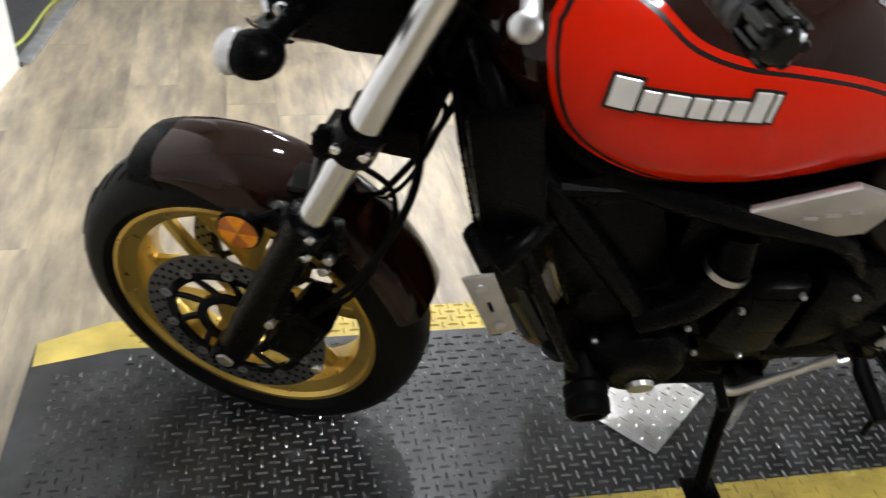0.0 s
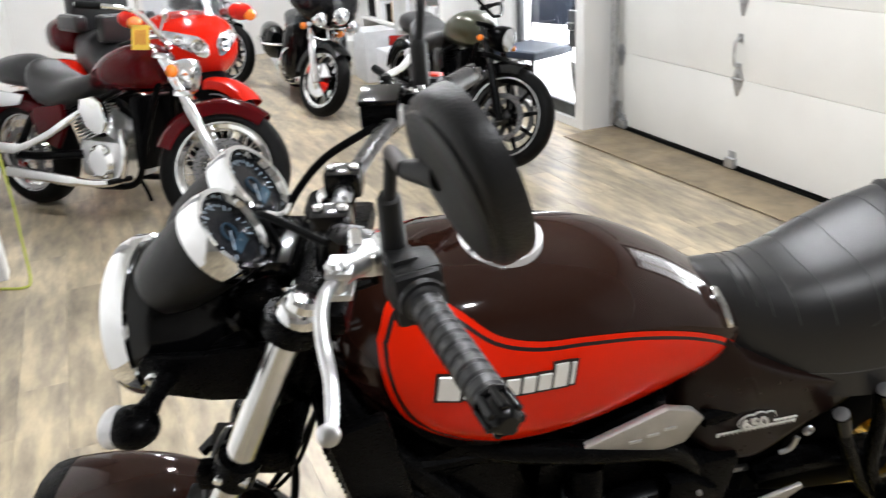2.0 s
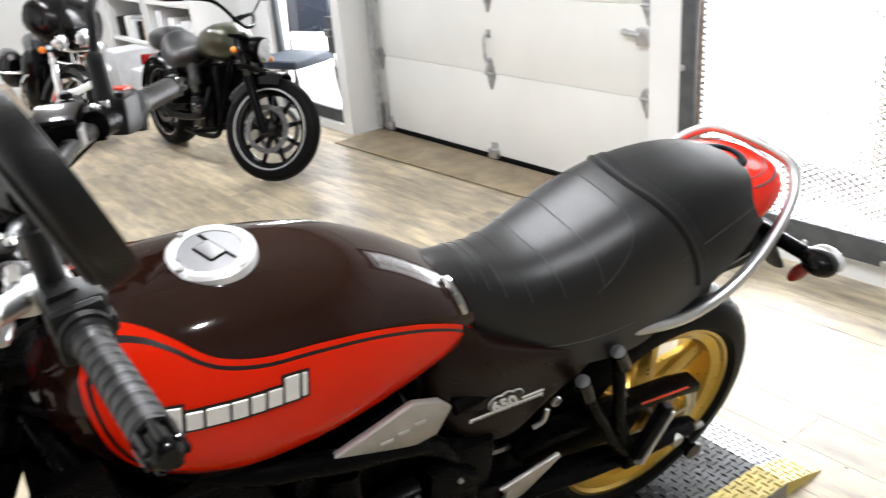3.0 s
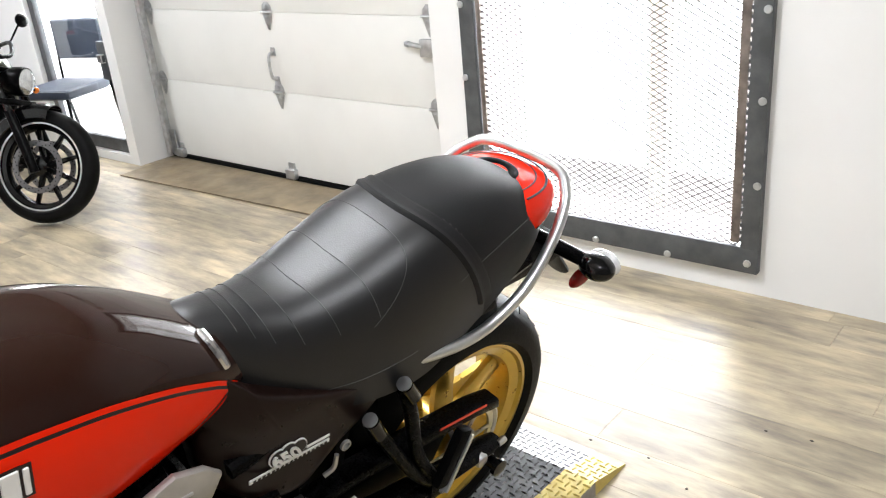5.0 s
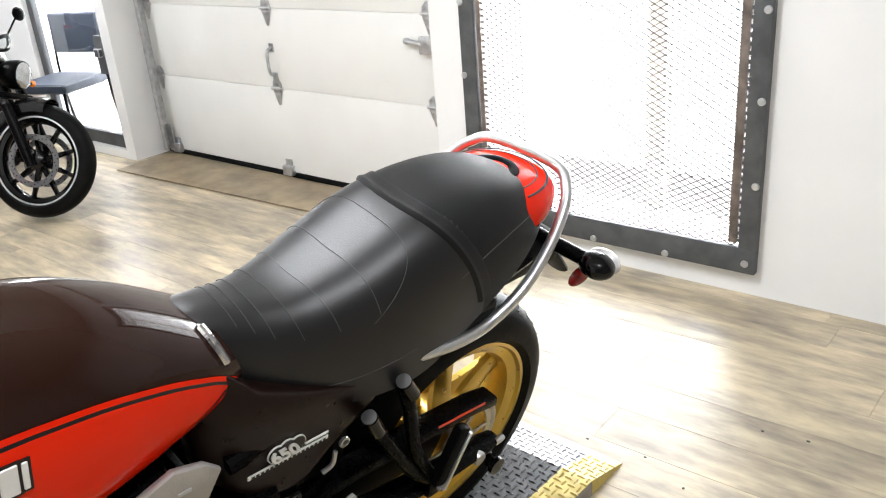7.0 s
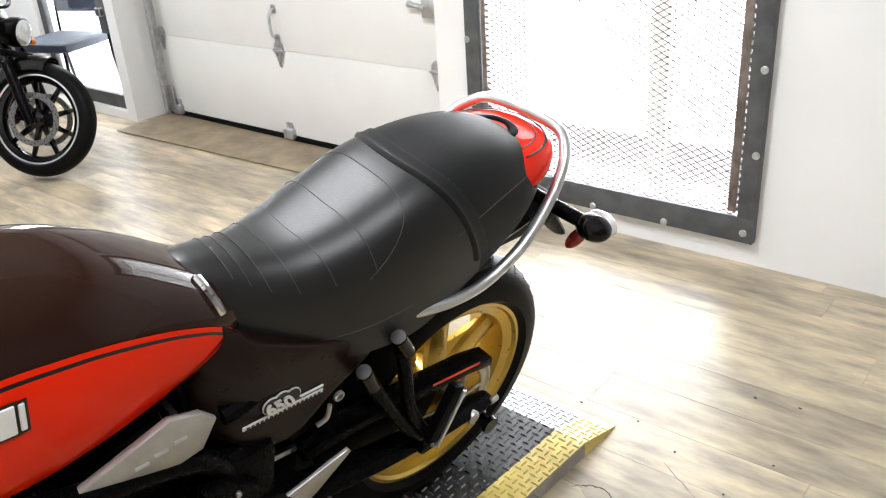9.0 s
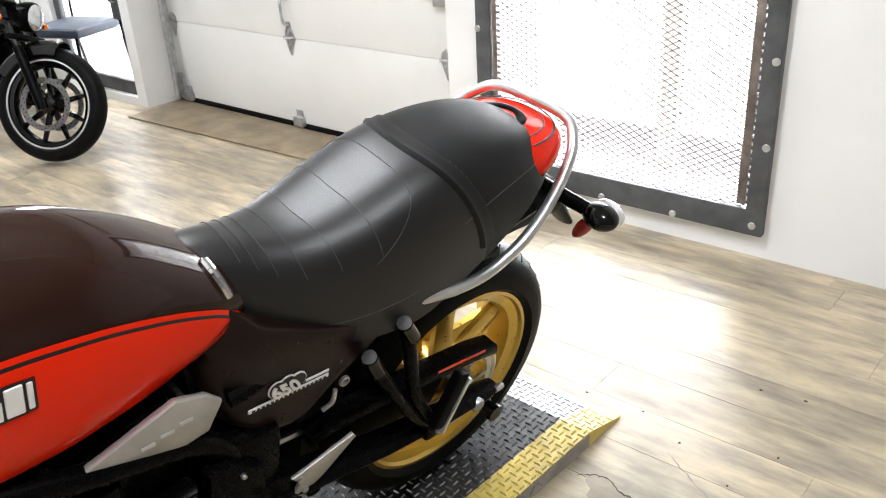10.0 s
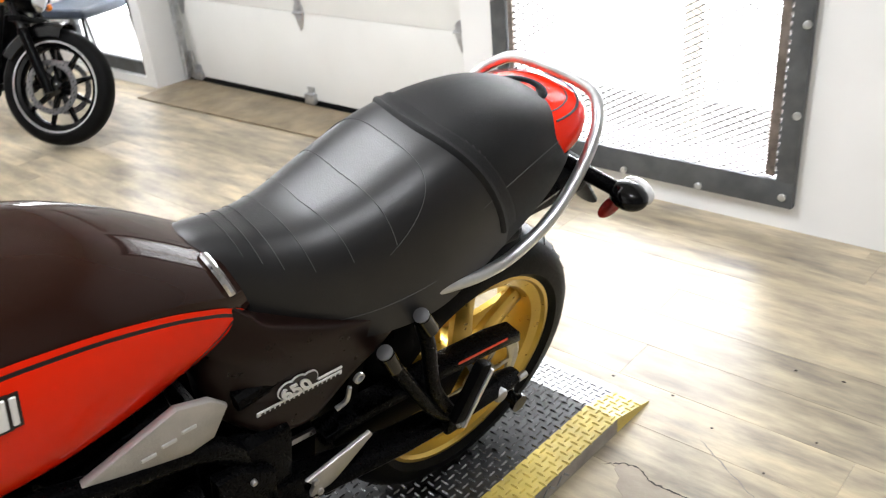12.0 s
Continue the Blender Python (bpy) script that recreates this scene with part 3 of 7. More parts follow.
# bright four-sided tread sheet on the deck under the engine
bm = bmesh.new()
plate(bm, [(-1.026, 0.43), (-1.155, 0.59), (-1.27, 0.50), (-1.14, 0.34)], 0.003, Matrix.Translation((0, 0, TOP + 0.0045)), 0.0008)
SHEET = mat("bright_sheet", (0.75, 0.75, 0.74), 0.3, 0.6, vary=0.12, scale=20)
sheet = tagged(part("steel_sheet", bm, SHEET), "bright tread sheet on the deck under the engine", "metal sheet")

verts, faces = [], []
o, ux, uy = Vector((-1.14, 0.34, TOP + 0.006)), Vector((0.114, 0.09, 0)), Vector((-0.13, 0.16, 0))
for i in range(6):
    for j in range(9):
        c = o + ux * ((i + 0.5) / 6) + uy * ((j + 0.5) / 9)
        d = (ux if (i + j) % 2 else uy).normalized() * 0.0095
        e = Vector((-d.y, d.x, 0)) * 0.28
        n = len(verts)
        verts += [c - d, c - e, c + d, c + e, c + Vector((0, 0, 0.0022))]
        faces += [(n + k, n + (k + 1) % 4, n + 4) for k in range(4)]
me = bpy.data.meshes.new("sheet_treads")
me.from_pydata(verts, [], faces)
me.materials.append(SHEET)
ob = new("sheet_treads", me)
ob.parent = sheet
tagged(ob, "raised bright treads", kind="stuff")


# ---- the motorcycle on the lift ----
BIKE = pose(-1.265, -0.258, 0.041, 0, 15.88, -6.27)      # x left, y rearward, z up along the leaning bike
FRONT = pose(-1.223, -0.242, 0.333, 0, 10.0, -27.0)      # the same for the turned front end, from the wheel's centre
TURN_IN = BIKE.inverted() @ FRONT
WHEEL_IN = BIKE.inverted() @ pose(-1.235, -0.25, 0.323, 0, 11.2, -28.0)
bike = thing("motorcycle", BIKE, "red and brown roadster motorcycle with gold wheels on its side stand", "motorcycle")

AMBER = mat("amber_lens", (0.95, 0.33, 0.002), 0.3, vary=0.2, scale=90, coat=0.3)
AMBER_DARK = mat("amber_lens_shade", (0.5, 0.11, 0.0), 0.3, vary=0.2, scale=90, coat=0.8)
LENS = mat("grey_lens", (0.6, 0.6, 0.6), 0.12, vary=0.15, scale=60, coat=0.8)
RED_LENS = mat("red_reflector", (0.3, 0.015, 0.012), 0.2, vary=0.2, scale=120, coat=0.6)
DIAL = mat("dial_face", (0.008, 0.009, 0.011), 0.2, vary=0.2, scale=40, spec=0.25)
DIAL_BLUE = mat("blue_dial_window", (0.028, 0.06, 0.09), 0.25)
DIAL_MARK = mat("dial_marks", (0.34, 0.42, 0.5), 0.4)
CLEAR = glass("clear_glass", (0.95, 0.97, 1.0), 0.02)
VINYL = mat("seat_vinyl", (0.005, 0.005, 0.0056), 0.42, vary=0.15, scale=9, bump=0.1, bump_scale=420, spec=0.5)
VINYL.node_tree.nodes["Principled BSDF"].inputs["Sheen Weight"].default_value = 0.3
VINYL.node_tree.nodes["Principled BSDF"].inputs["Sheen Roughness"].default_value = 0.28
VINYL_TOP = mat("seat_vinyl_rear", (0.007, 0.007, 0.0075), 0.5, vary=0.15, scale=9, bump=0.15, bump_scale=420, spec=0.22)
STITCH = mat("stitching", (0.07, 0.07, 0.07), 0.7)
BRONZE = mat("heated_exhaust", (0.45, 0.28, 0.1), 0.28, 0.95, vary=0.35, scale=18)
BRACKET = mat("bead_blasted_aluminium", (0.44, 0.425, 0.405), 0.42, 0.6, vary=0.12, scale=25, bump=0.15, bump_scale=300)
PIN = mat("black_pinstripe", (0.012, 0.008, 0.008), 0.3, vary=0.1, coat=0.1, spec=0.3)
SILVER = mat("silver_badge", (0.8, 0.8, 0.79), 0.35, 0.35, vary=0.06, scale=40)
ORANGE_RED = mat("red_reflection_strip", (0.7, 0.04, 0.015), 0.3)


def bolts(parent, spots, axis, r, h, material, name="bolt"):
    """Single bolts, each a part of its own."""
    for c in spots:
        bm = bmesh.new()
        bolt(bm, c, axis, r, h)
        part(name, bm, material, parent)


def front(name, bm, material, parent=None, label="", smooth=35):
    """A part of the turned front end; its own parts share the same axes."""
    return part(name, bm, material, parent or bike, label, None if parent else TURN_IN, smooth)


def tyre_mesh(bm, radius, width, seat, at=(0, 0, 0), seg=72):
    h, prof = width / 2, []
    for k in range(17):
        a = math.pi * k / 16
        x = -h * math.cos(a)
        r = seat + 0.012 + (radius - seat - 0.012) * max(0.0, math.sin(a)) ** 0.74
        prof.append((r, x))
    prof = [(seat - 0.006, -h * 0.78)] + prof + [(seat - 0.006, h * 0.78), (seat - 0.012, 0)]
    lathe(bm, prof, at, (1, 0, 0), seg, closed=True)


def groove_mesh(bm, radius, width, seat, at=(0, 0, 0)):
    """Slanting tread grooves."""
    h = width / 2
    for k in range(40):
        a = 2 * math.pi * k / 40
        for s in (-1, 1):
            pts = []
            for j in range(4):
                x = s * h * (0.18 + 0.16 * j)
                rr = seat + 0.012 + (radius - seat - 0.012) * (1 - (x / h) ** 2) ** 0.37 + 0.0004
                b = a + 0.05 * j
                pts.append(Vector(at) + Vector((x, rr * math.cos(b), rr * math.sin(b))))
            tube(bm, pts, 0.0016, 4)


def rim_mesh(bm, r, w, at=(0, 0, 0), seg=72):
    prof = [(r, -w), (r, -w + 0.006), (r - 0.018, -w + 0.012), (r - 0.03, -w * 0.35), (r - 0.03, w * 0.35), (r - 0.018, w - 0.012), (r, w - 0.006), (r, w),
            (r - 0.009, w), (r - 0.014, w - 0.008), (r - 0.034, w - 0.016), (r - 0.042, w * 0.3), (r - 0.044, 0), (r - 0.042, -w * 0.3), (r - 0.034, -w + 0.016), (r - 0.014, -w + 0.008), (r - 0.009, -w)]
    lathe(bm, prof, at, (1, 0, 0), seg, closed=True)


def spoke(bm, at, a0, a1, r0, r1, x0, x1, w0, w1, thick):
    """A flat tapered arm from the hub at angle a0 to the rim at angle a1."""
    at = Vector(at)
    rings = []
    for k in range(7):
        t = k / 6
        a, r = a0 + (a1 - a0) * t, r0 + (r1 - r0) * t
        c = Vector((x0 + (x1 - x0) * t, r * math.cos(a), r * math.sin(a)))
        tang = Vector((0, -math.sin(a), math.cos(a)))
        w, th = (w0 + (w1 - w0) * t) / 2, thick / 2
        rings.append([at + c + tang * (w * sx) + Vector((th * sy, 0, 0)) for sx, sy in ((-1, -0.55), (-0.6, -1), (0.6, -1), (1, -0.55), (1, 0.55), (0.6, 1), (-0.6, 1), (-1, 0.55))])
    ring_loft(bm, rings)


def disc_mesh(bm, r_in, r_out, x, thick=0.005, at=(0, 0, 0), holes=36):
    lathe(bm, [(r_in, x - thick / 2), (r_out, x - thick / 2), (r_out, x + thick / 2), (r_in, x + thick / 2)], at, (1, 0, 0), 72, closed=True)
    for k in range(holes):
        for j in range(3):
            a = 2 * math.pi * (k + 0.33 * j) / holes
            r = r_in + (r_out - r_in) * (0.2 + 0.3 * j)
            c = Vector(at) + Vector((0, r * math.cos(a), r * math.sin(a)))
            cyl(bm, c + Vector((x - thick / 2 - 0.0003, 0, 0)), c + Vector((x + thick / 2 + 0.0003, 0, 0)), 0.0040, seg=8, index=1)


def carrier_mesh(bm, x, r_in=0.05, r_out=0.119):
    lathe(bm, [(r_in, x - 0.004), (r_in + 0.016, x - 0.004), (r_in + 0.016, x + 0.004), (r_in, x + 0.004)], (0, 0, 0), (1, 0, 0), 40, closed=True)
    lathe(bm, [(r_out - 0.016, x - 0.0035), (r_out, x - 0.0035), (r_out, x + 0.0035), (r_out - 0.016, x + 0.0035)], (0, 0, 0), (1, 0, 0), 60, closed=True)
    for k in range(10):
        a = 2 * math.pi * k / 10
        spoke(bm, (0, 0, 0), a, a + 0.25, r_in + 0.012, r_out - 0.012, x, x, 0.014, 0.012, 0.007)
    for k in range(10):
        a = 2 * math.pi * (k + 0.4) / 10
        lathe(bm, [(0.004, 0.006), (0.009, 0.006), (0.009, -0.006), (0.004, -0.006)], (x, r_out * math.cos(a), r_out * math.sin(a)), (1, 0, 0), 12, closed=True, index=1)


# front wheel
bm = bmesh.new()
rim_mesh(bm, 0.226, 0.052)
front_wheel = front("front_wheel", bm, GOLD, label="gold cast rim with thin paired spokes")
front_wheel.matrix_local = WHEEL_IN
bm = bmesh.new()
lathe(bm, [(0.018, -0.06), (0.04, -0.058), (0.044, -0.03), (0.036, 0), (0.044, 0.03), (0.04, 0.058), (0.018, 0.06)], (0, 0, 0), (1, 0, 0), 32)
front("hub", bm, GOLD, front_wheel)
for k in range(6):
    for s in (-1, 1):
        bm = bmesh.new()
        a = 2 * math.pi * k / 6 + 0.1
        spoke(bm, (0, 0, 0), a + s * 0.3, a + s * 0.13, 0.034, 0.19, s * 0.02, s * 0.008, 0.026, 0.018, 0.02)
        front("spoke", bm, GOLD, front_wheel)
bm = bmesh.new()
tyre_mesh(bm, 0.292, 0.122, 0.224)
tyre = front("tyre", bm, RUBBER, front_wheel, "black road tyre with slanting grooves")
bm = bmesh.new()
groove_mesh(bm, 0.292, 0.122, 0.224)
tagged(front("tread_grooves", bm, BLACK_MATTE, tyre), "slanting grooves", kind="stuff")
for s in (-1, 1):
    bm = bmesh.new()
    disc_mesh(bm, 0.117, 0.15, s * 0.076)
    d = front("brake_disc", bm, [DISC, BLACK_MATTE], front_wheel, "drilled steel brake disc")
    bm = bmesh.new()
    carrier_mesh(bm, s * 0.075)
    front("disc_carrier", bm, [BLACK_GLOSS, STEEL], front_wheel, "black disc carrier with steel buttons")


def fork_y(z):
    return 0.0 + 0.482 * z


# fork legs
for s in (1, -1):
    x = 0.124 * s
    bm = bmesh.new()
    prof = [(0.0, 0.021), (0.03, 0.026), (0.09, 0.027), (0.22, 0.0265), (0.29, 0.0275), (0.318, 0.031), (0.334, 0.031), (0.338, 0.024)]
    tube(bm, [(x, fork_y(z) , z - 0.022) for z, r in prof], [r for z, r in prof], 24)
    lathe(bm, [(0.02, -0.022), (0.026, -0.018), (0.026, 0.018), (0.02, 0.024)], (x, 0.006, 0.0), (1, 0, 0), 24)
    box(bm, (x - s * 0.012, fork_y(0.30) + 0.028, 0.275), (0.03, 0.05, 0.05), 0.008)
    box(bm, (x - s * 0.012, fork_y(0.12) + 0.032, 0.115), (0.024, 0.05, 0.05), 0.008)
    leg = front("fork_slider", bm, BLACK_SATIN, label="black lower fork leg")
    bolts(leg, [(x + s * 0.022, 0.006, 0.0)], (s, 0, 0), 0.014, 0.006, STEEL, "axle_bolt")
    bolts(leg, [(x + s * 0.012, fork_y(0.25) + 0.056, 0.235), (x + s * 0.012, fork_y(0.27) + 0.056, 0.258)], (s, 0, 0), 0.008, 0.006, STEEL)
    bm = bmesh.new()
    tube(bm, [(x, fork_y(z) + 0.002, z - 0.022) for z in (0.32, 0.5, 0.7)], 0.0205, 24)
    front("fork_tube", bm, FORK_STEEL, label="bright silver upper fork tube")
    bolts(leg, [(x + s * 0.027, fork_y(0.30) + 0.018, 0.27), (x + s * 0.027, fork_y(0.33) + 0.012, 0.302), (x + s * 0.026, fork_y(0.47) - 0.012, 0.452), (x + s * 0.026, fork_y(0.47) + 0.02, 0.448)], (s, -0.3, 0), 0.0062, 0.006, CHROME)
    bm = bmesh.new()
    tube(bm, [(x, fork_y(z) + 0.002, z - 0.022) for z in (0.448, 0.452, 0.49, 0.494)], [0.024, 0.028, 0.029, 0.024], 24)
    front("fork_clamp", bm, BLACK_SATIN)
    bm = bmesh.new()
    box(bm, (x + s * 0.004, fork_y(0.46) - 0.03, 0.44), (0.03, 0.022, 0.03), 0.005)
    front("hose_guide", bm, BLACK_SATIN)
    bm = bmesh.new()
    tube(bm, [(x, fork_y(0.69), 0.664), (x, fork_y(0.71), 0.684)], [0.034, 0.034], 20)
    front("fork_clamp", bm, BLACK_SATIN)
    bm = bmesh.new()
    lathe(bm, [(0.0275, -0.004), (0.0275, 0.01), (0.024, 0.016), (0.021, 0.018), (0.021, 0.028), (0.017, 0.033), (0.006, 0.034)], (x, fork_y(0.71) + 0.003, 0.684), (0, 0.43, 0.9), 20)
    front("fork_cap", bm, CHROME, label="chrome fork top nut")
    # caliper and its hose
    bm = bmesh.new()
    c = (s * 0.092, 0.118, 0.062)
    box(bm, c, (0.072, 0.062, 0.115), 0.014, m=Matrix.Translation(c) @ pose(0, 0, 0, -32, 0, 0) @ Matrix.Translation(-Vector(c)))
    box(bm, (s * 0.115, 0.12, 0.06), (0.04, 0.045, 0.085), 0.016, m=Matrix.Translation(c) @ pose(0, 0, 0, -32, 0, 0) @ Matrix.Translation(-Vector(c)))
    cal = front("brake_caliper", bm, BLACK_SATIN)
    bolts(cal, [(s * 0.137, 0.085, 0.1), (s * 0.137, 0.15, 0.02)], (s, 0, 0), 0.0085, 0.006, STEEL)
    bm = bmesh.new()
    tube(bm, smooth_path([(s * 0.115, 0.14, 0.11), (s * 0.13, 0.23, 0.24), (s * 0.12, 0.285, 0.36), (s * 0.09, 0.29, 0.43), (s * 0.08, 0.25, 0.45), (s * 0.05, 0.2, 0.43)], 8), 0.0055, 10)
    tube(bm, smooth_path([(s * 0.1, 0.09, 0.08), (s * 0.12, 0.2, 0.17), (s * 0.125, 0.26, 0.3), (s * 0.1, 0.26, 0.36), (s * 0.07, 0.2, 0.37)], 8), 0.004, 8)
    front("brake_hose", bm, BLACK_MATTE)

# round reflector
s = 1
bm = bmesh.new()
lathe(bm, [(0.030, -0.01), (0.0312, 0.004), (0.0285, 0.005)], (s * 0.118, 0.056, 0.258), (s, 0, 0.0), 28, index=1)
tube(bm, [(s * 0.112, 0.06, 0.26), (s * 0.1, 0.1, 0.28), (s * 0.112, 0.13, 0.275)], 0.008, 8, index=1)
for k in range(6):
    a0, a1 = 2 * math.pi * k / 6, 2 * math.pi * (k + 1) / 6
    o = Vector((s * 0.1245, 0.056, 0.258))
    ps = [o + Vector((0, 0.028 * math.cos(a0 + (a1 - a0) * j / 4), 0.028 * math.sin(a0 + (a1 - a0) * j / 4))) for j in range(5)]
    f = bm.faces.new([bm.verts.new(o + Vector((s * 0.002, 0, 0)))] + [bm.verts.new(q) for q in ps])
    # every other facet takes the darker amber, so facet shading is in the colour
    f.material_index = 0 if k % 2 else 2
bmesh.ops.remove_doubles(bm, verts=bm.verts, dist=0.0004)
front("reflector", bm, [AMBER, BLACK_MATTE, AMBER_DARK], label="round amber reflector in six facets", smooth=0)

bm = bmesh.new()
box(bm, (0, fork_y(0.7) + 0.025, 0.672), (0.26, 0.075, 0.03), 0.01)
box(bm, (0, fork_y(0.49) + 0.03, 0.452), (0.25, 0.07, 0.04), 0.012)
cyl(bm, (0, 0.25, 0.44), (0, 0.37, 0.68), 0.03)
front("triple_clamp", bm, BLACK_SATIN)

# fender


def fender_ring(th, low, r_top=0.317, half=0.066):
    prof = [(-half, low), (-half, low + (0.296 - low) * 0.6), (-half * 0.93, 0.298), (-half * 0.72, 0.3105), (-half * 0.38, 0.316), (0, r_top)]
    prof = prof + [(-x, r) for x, r in prof[-2::-1]]
    inner = [(x * 0.95, r - 0.004) for x, r in prof[::-1]]
    return [Vector((x, r * math.sin(th), r * math.cos(th))) for x, r in prof + inner]


def fender_low(deg):
    return 0.289 - 0.044 * math.exp(-((deg - 8) / 16.0) ** 2) - 0.012 * math.exp(-((deg - 62) / 22.0) ** 2)


bm = bmesh.new()
ring_loft(bm, [fender_ring(radians(d), fender_low(d)) for d in np.linspace(-17, 73, 46)])
fender = front("front_fender", bm, BROWN, label="glossy dark brown front fender")
fender.matrix_local = WHEEL_IN
bm = bmesh.new()
ring_loft(bm, [fender_ring(radians(d), 0.289 - 0.02 * (d + 25) / 8, 0.3185, 0.0672) for d in np.linspace(-25, -16.6, 8)])
front("fender_tip", bm, BLACK_SATIN, fender, "black fender tip")
bm = bmesh.new()
for s in (-1, 1):
    tube(bm, smooth_path([(s * 0.07, 0.1, 0.285), (s * 0.09, 0.125, 0.30), (s * 0.1, 0.15, 0.29)], 4), 0.009, 8)
    box(bm, (s * 0.06, 0.16, 0.33), (0.05, 0.06, 0.014), 0.004)
tube(bm, smooth_path([(-0.08, 0.17, 0.33), (-0.04, 0.165, 0.353), (0.04, 0.165, 0.353), (0.08, 0.17, 0.33)], 5), 0.012, 10)
front("fender_stay", bm, BLACK_GLOSS, fender)

# headlight
HL, HD = Vector((0, 0.112, 0.598)), Vector((0, -1, -0.03)).normalized()
bm = bmesh.new()
lathe(bm, [(0.098, 0.0), (0.101, -0.02), (0.100, -0.05), (0.093, -0.085), (0.075, -0.12), (0.045, -0.145), (0.02, -0.15)], HL, HD, 48)
headlight = front("headlight", bm, BLACK_GLOSS, label="black round headlight bowl with a chrome ring")
bm = bmesh.new()
lathe(bm, [(0.088, 0.012), (0.093, 0.02), (0.1, 0.018), (0.105, 0.006), (0.105, -0.012), (0.1, -0.016), (0.094, 0.004)], HL, HD, 56, closed=True)
front("ring", bm, CHROME, headlight, "chrome headlight ring")
bm = bmesh.new()
lathe(bm, [(0.09, 0.01), (0.07, 0.021), (0.04, 0.028), (0.012, 0.03)], HL, HD, 40)
front("lens", bm, LENS, headlight, "clear headlight lens")
for s in (1, -1):
    bm = bmesh.new()
    m = Matrix.Translation((s * 0.115, 0, 0)) @ pose(0, 0, 0, 90, 0, 90)
    plate(bm, [(0.145, 0.578), (0.16, 0.566), (0.22, 0.556), (0.30, 0.56), (0.30, 0.64), (0.22, 0.625), (0.15, 0.622), (0.138, 0.605)], 0.012, m, 0.003)
    br = front("headlight_bracket", bm, BLACK_SATIN)
    bm = bmesh.new()
    bolt(bm, (s * 0.125, 0.160, 0.596), (s, 0, 0), 0.010, 0.007)
    front("bolt", bm, CHROME, br, "chrome hex bolt")
    # indicator
    bm = bmesh.new()
    io = -0.013 if s > 0 else 0.03
    tube(bm, [(s * 0.12, 0.185 + io, 0.594), (s * 0.15, 0.18 + io, 0.589), (s * (0.175 - max(io, 0)), 0.175 + io, 0.584)], [0.013, 0.011, 0.015], 12)
    ind = front("front_indicator", bm, BLACK_SATIN, label="black front indicator with a grey lens")
    bm = bmesh.new()
    c = Vector((s * (0.190 - max(io, 0)), 0.168 + io, 0.582))
    ball(bm, (0, 0, 0), 1, 20, 12, (0.029, 0.031, 0.023), Matrix.Translation(c))
    front("housing", bm, BLACK_SATIN, ind)
    bm = bmesh.new()
    ball(bm, (0, 0, 0), 1, 20, 12, (0.0277, 0.016, 0.022), Matrix.Translation(c + Vector((0, -0.022, 0))))
    front("lens", bm, LENS, ind, "clear indicator lens")

# instruments: two pods
for s in (1, -1):
    ctr = Vector((s * 0.056, 0.262, 0.752))
    ax = Vector((s * 0.02, 0.80, 0.60)).normalized()
    bm = bmesh.new()
    lathe(bm, [(0.05, -0.002), (0.052, -0.025), (0.05, -0.06), (0.045, -0.1), (0.036, -0.125), (0.02, -0.135)], ctr, ax, 40)
    pod = front("instrument", bm, CONTROL, label="bullet-shaped black instrument pod with a chrome ring")
    bm = bmesh.new()
    lathe(bm, [(0.044, 0.004), (0.047, 0.012), (0.053, 0.012), (0.056, 0.002), (0.056, -0.02), (0.052, -0.022)], ctr, ax, 48, closed=True)
    front("ring", bm, CHROME, pod, "chrome bezel")
    bm = bmesh.new()
    lathe(bm, [(0.045, -0.001), (0.03, 0.0), (0.002, 0.0)], ctr, ax, 40)
    q = ax.to_track_quat("Z", "Y").to_matrix().to_4x4()
    for k in range(22):
        a = radians(-130 + 260 * k / 21)
        long = 0.008 if k % 3 == 0 else 0.004
        box(bm, (0, 0.038 - long / 2, 0.0012), (0.0014, long, 0.0008), m=Matrix.Translation(ctr) @ q @ pose(0, 0, 0, 0, 0, math.degrees(a)), index=1)
    box(bm, (0, 0.012, 0.003), (0.0013, 0.026, 0.001), m=Matrix.Translation(ctr) @ q @ pose(0, 0, 0, 0, 0, 128), index=1)
    box(bm, (0, -0.018, 0.0012), (0.032, 0.013, 0.001), m=Matrix.Translation(ctr) @ q, index=2)
    lathe(bm, [(0.0105, 0.0006), (0.0105, 0.003), (0.012, 0.003), (0.012, 0.0006)], ctr, ax, 24, closed=True, index=2)
    front("dial", bm, [DIAL, DIAL_MARK, DIAL_BLUE], pod, "dark dial with pale marks")
bm = bmesh.new()
box(bm, (0, 0.252, 0.735), (0.05, 0.03, 0.05), 0.008, m=pose(0, 0, 0, 0, 0, 0))
box(bm, (0, 0.30, 0.70), (0.11, 0.05, 0.02), 0.006)
front("instrument_stay", bm, BLACK_GLOSS)

# handlebar, from left to right
BAR = [(0.39, 0.555, 0.79), (0.3, 0.515, 0.785), (0.2, 0.468, 0.788), (0.135, 0.425, 0.782), (0.075, 0.388, 0.752), (0.03, 0.378, 0.745)]
BAR = BAR + [(-x, y, z) for x, y, z in BAR[:1:-1]] + [(-0.289, 0.497, 0.77), (-0.375, 0.525, 0.753)]
bm = bmesh.new()
tube(bm, smooth_path(BAR, 6), 0.0111, 14)
handlebar = front("handlebar", bm, BAR_STEEL, label="dark steel handlebar")
BAR_IN = TURN_IN @ Matrix.Translation((0, 0.384, 0.007)) @ pose(0, 0, 0, 0, 0, 1.2) @ Matrix.Translation((0, -0.38, 0))
handlebar.matrix_local = BAR_IN
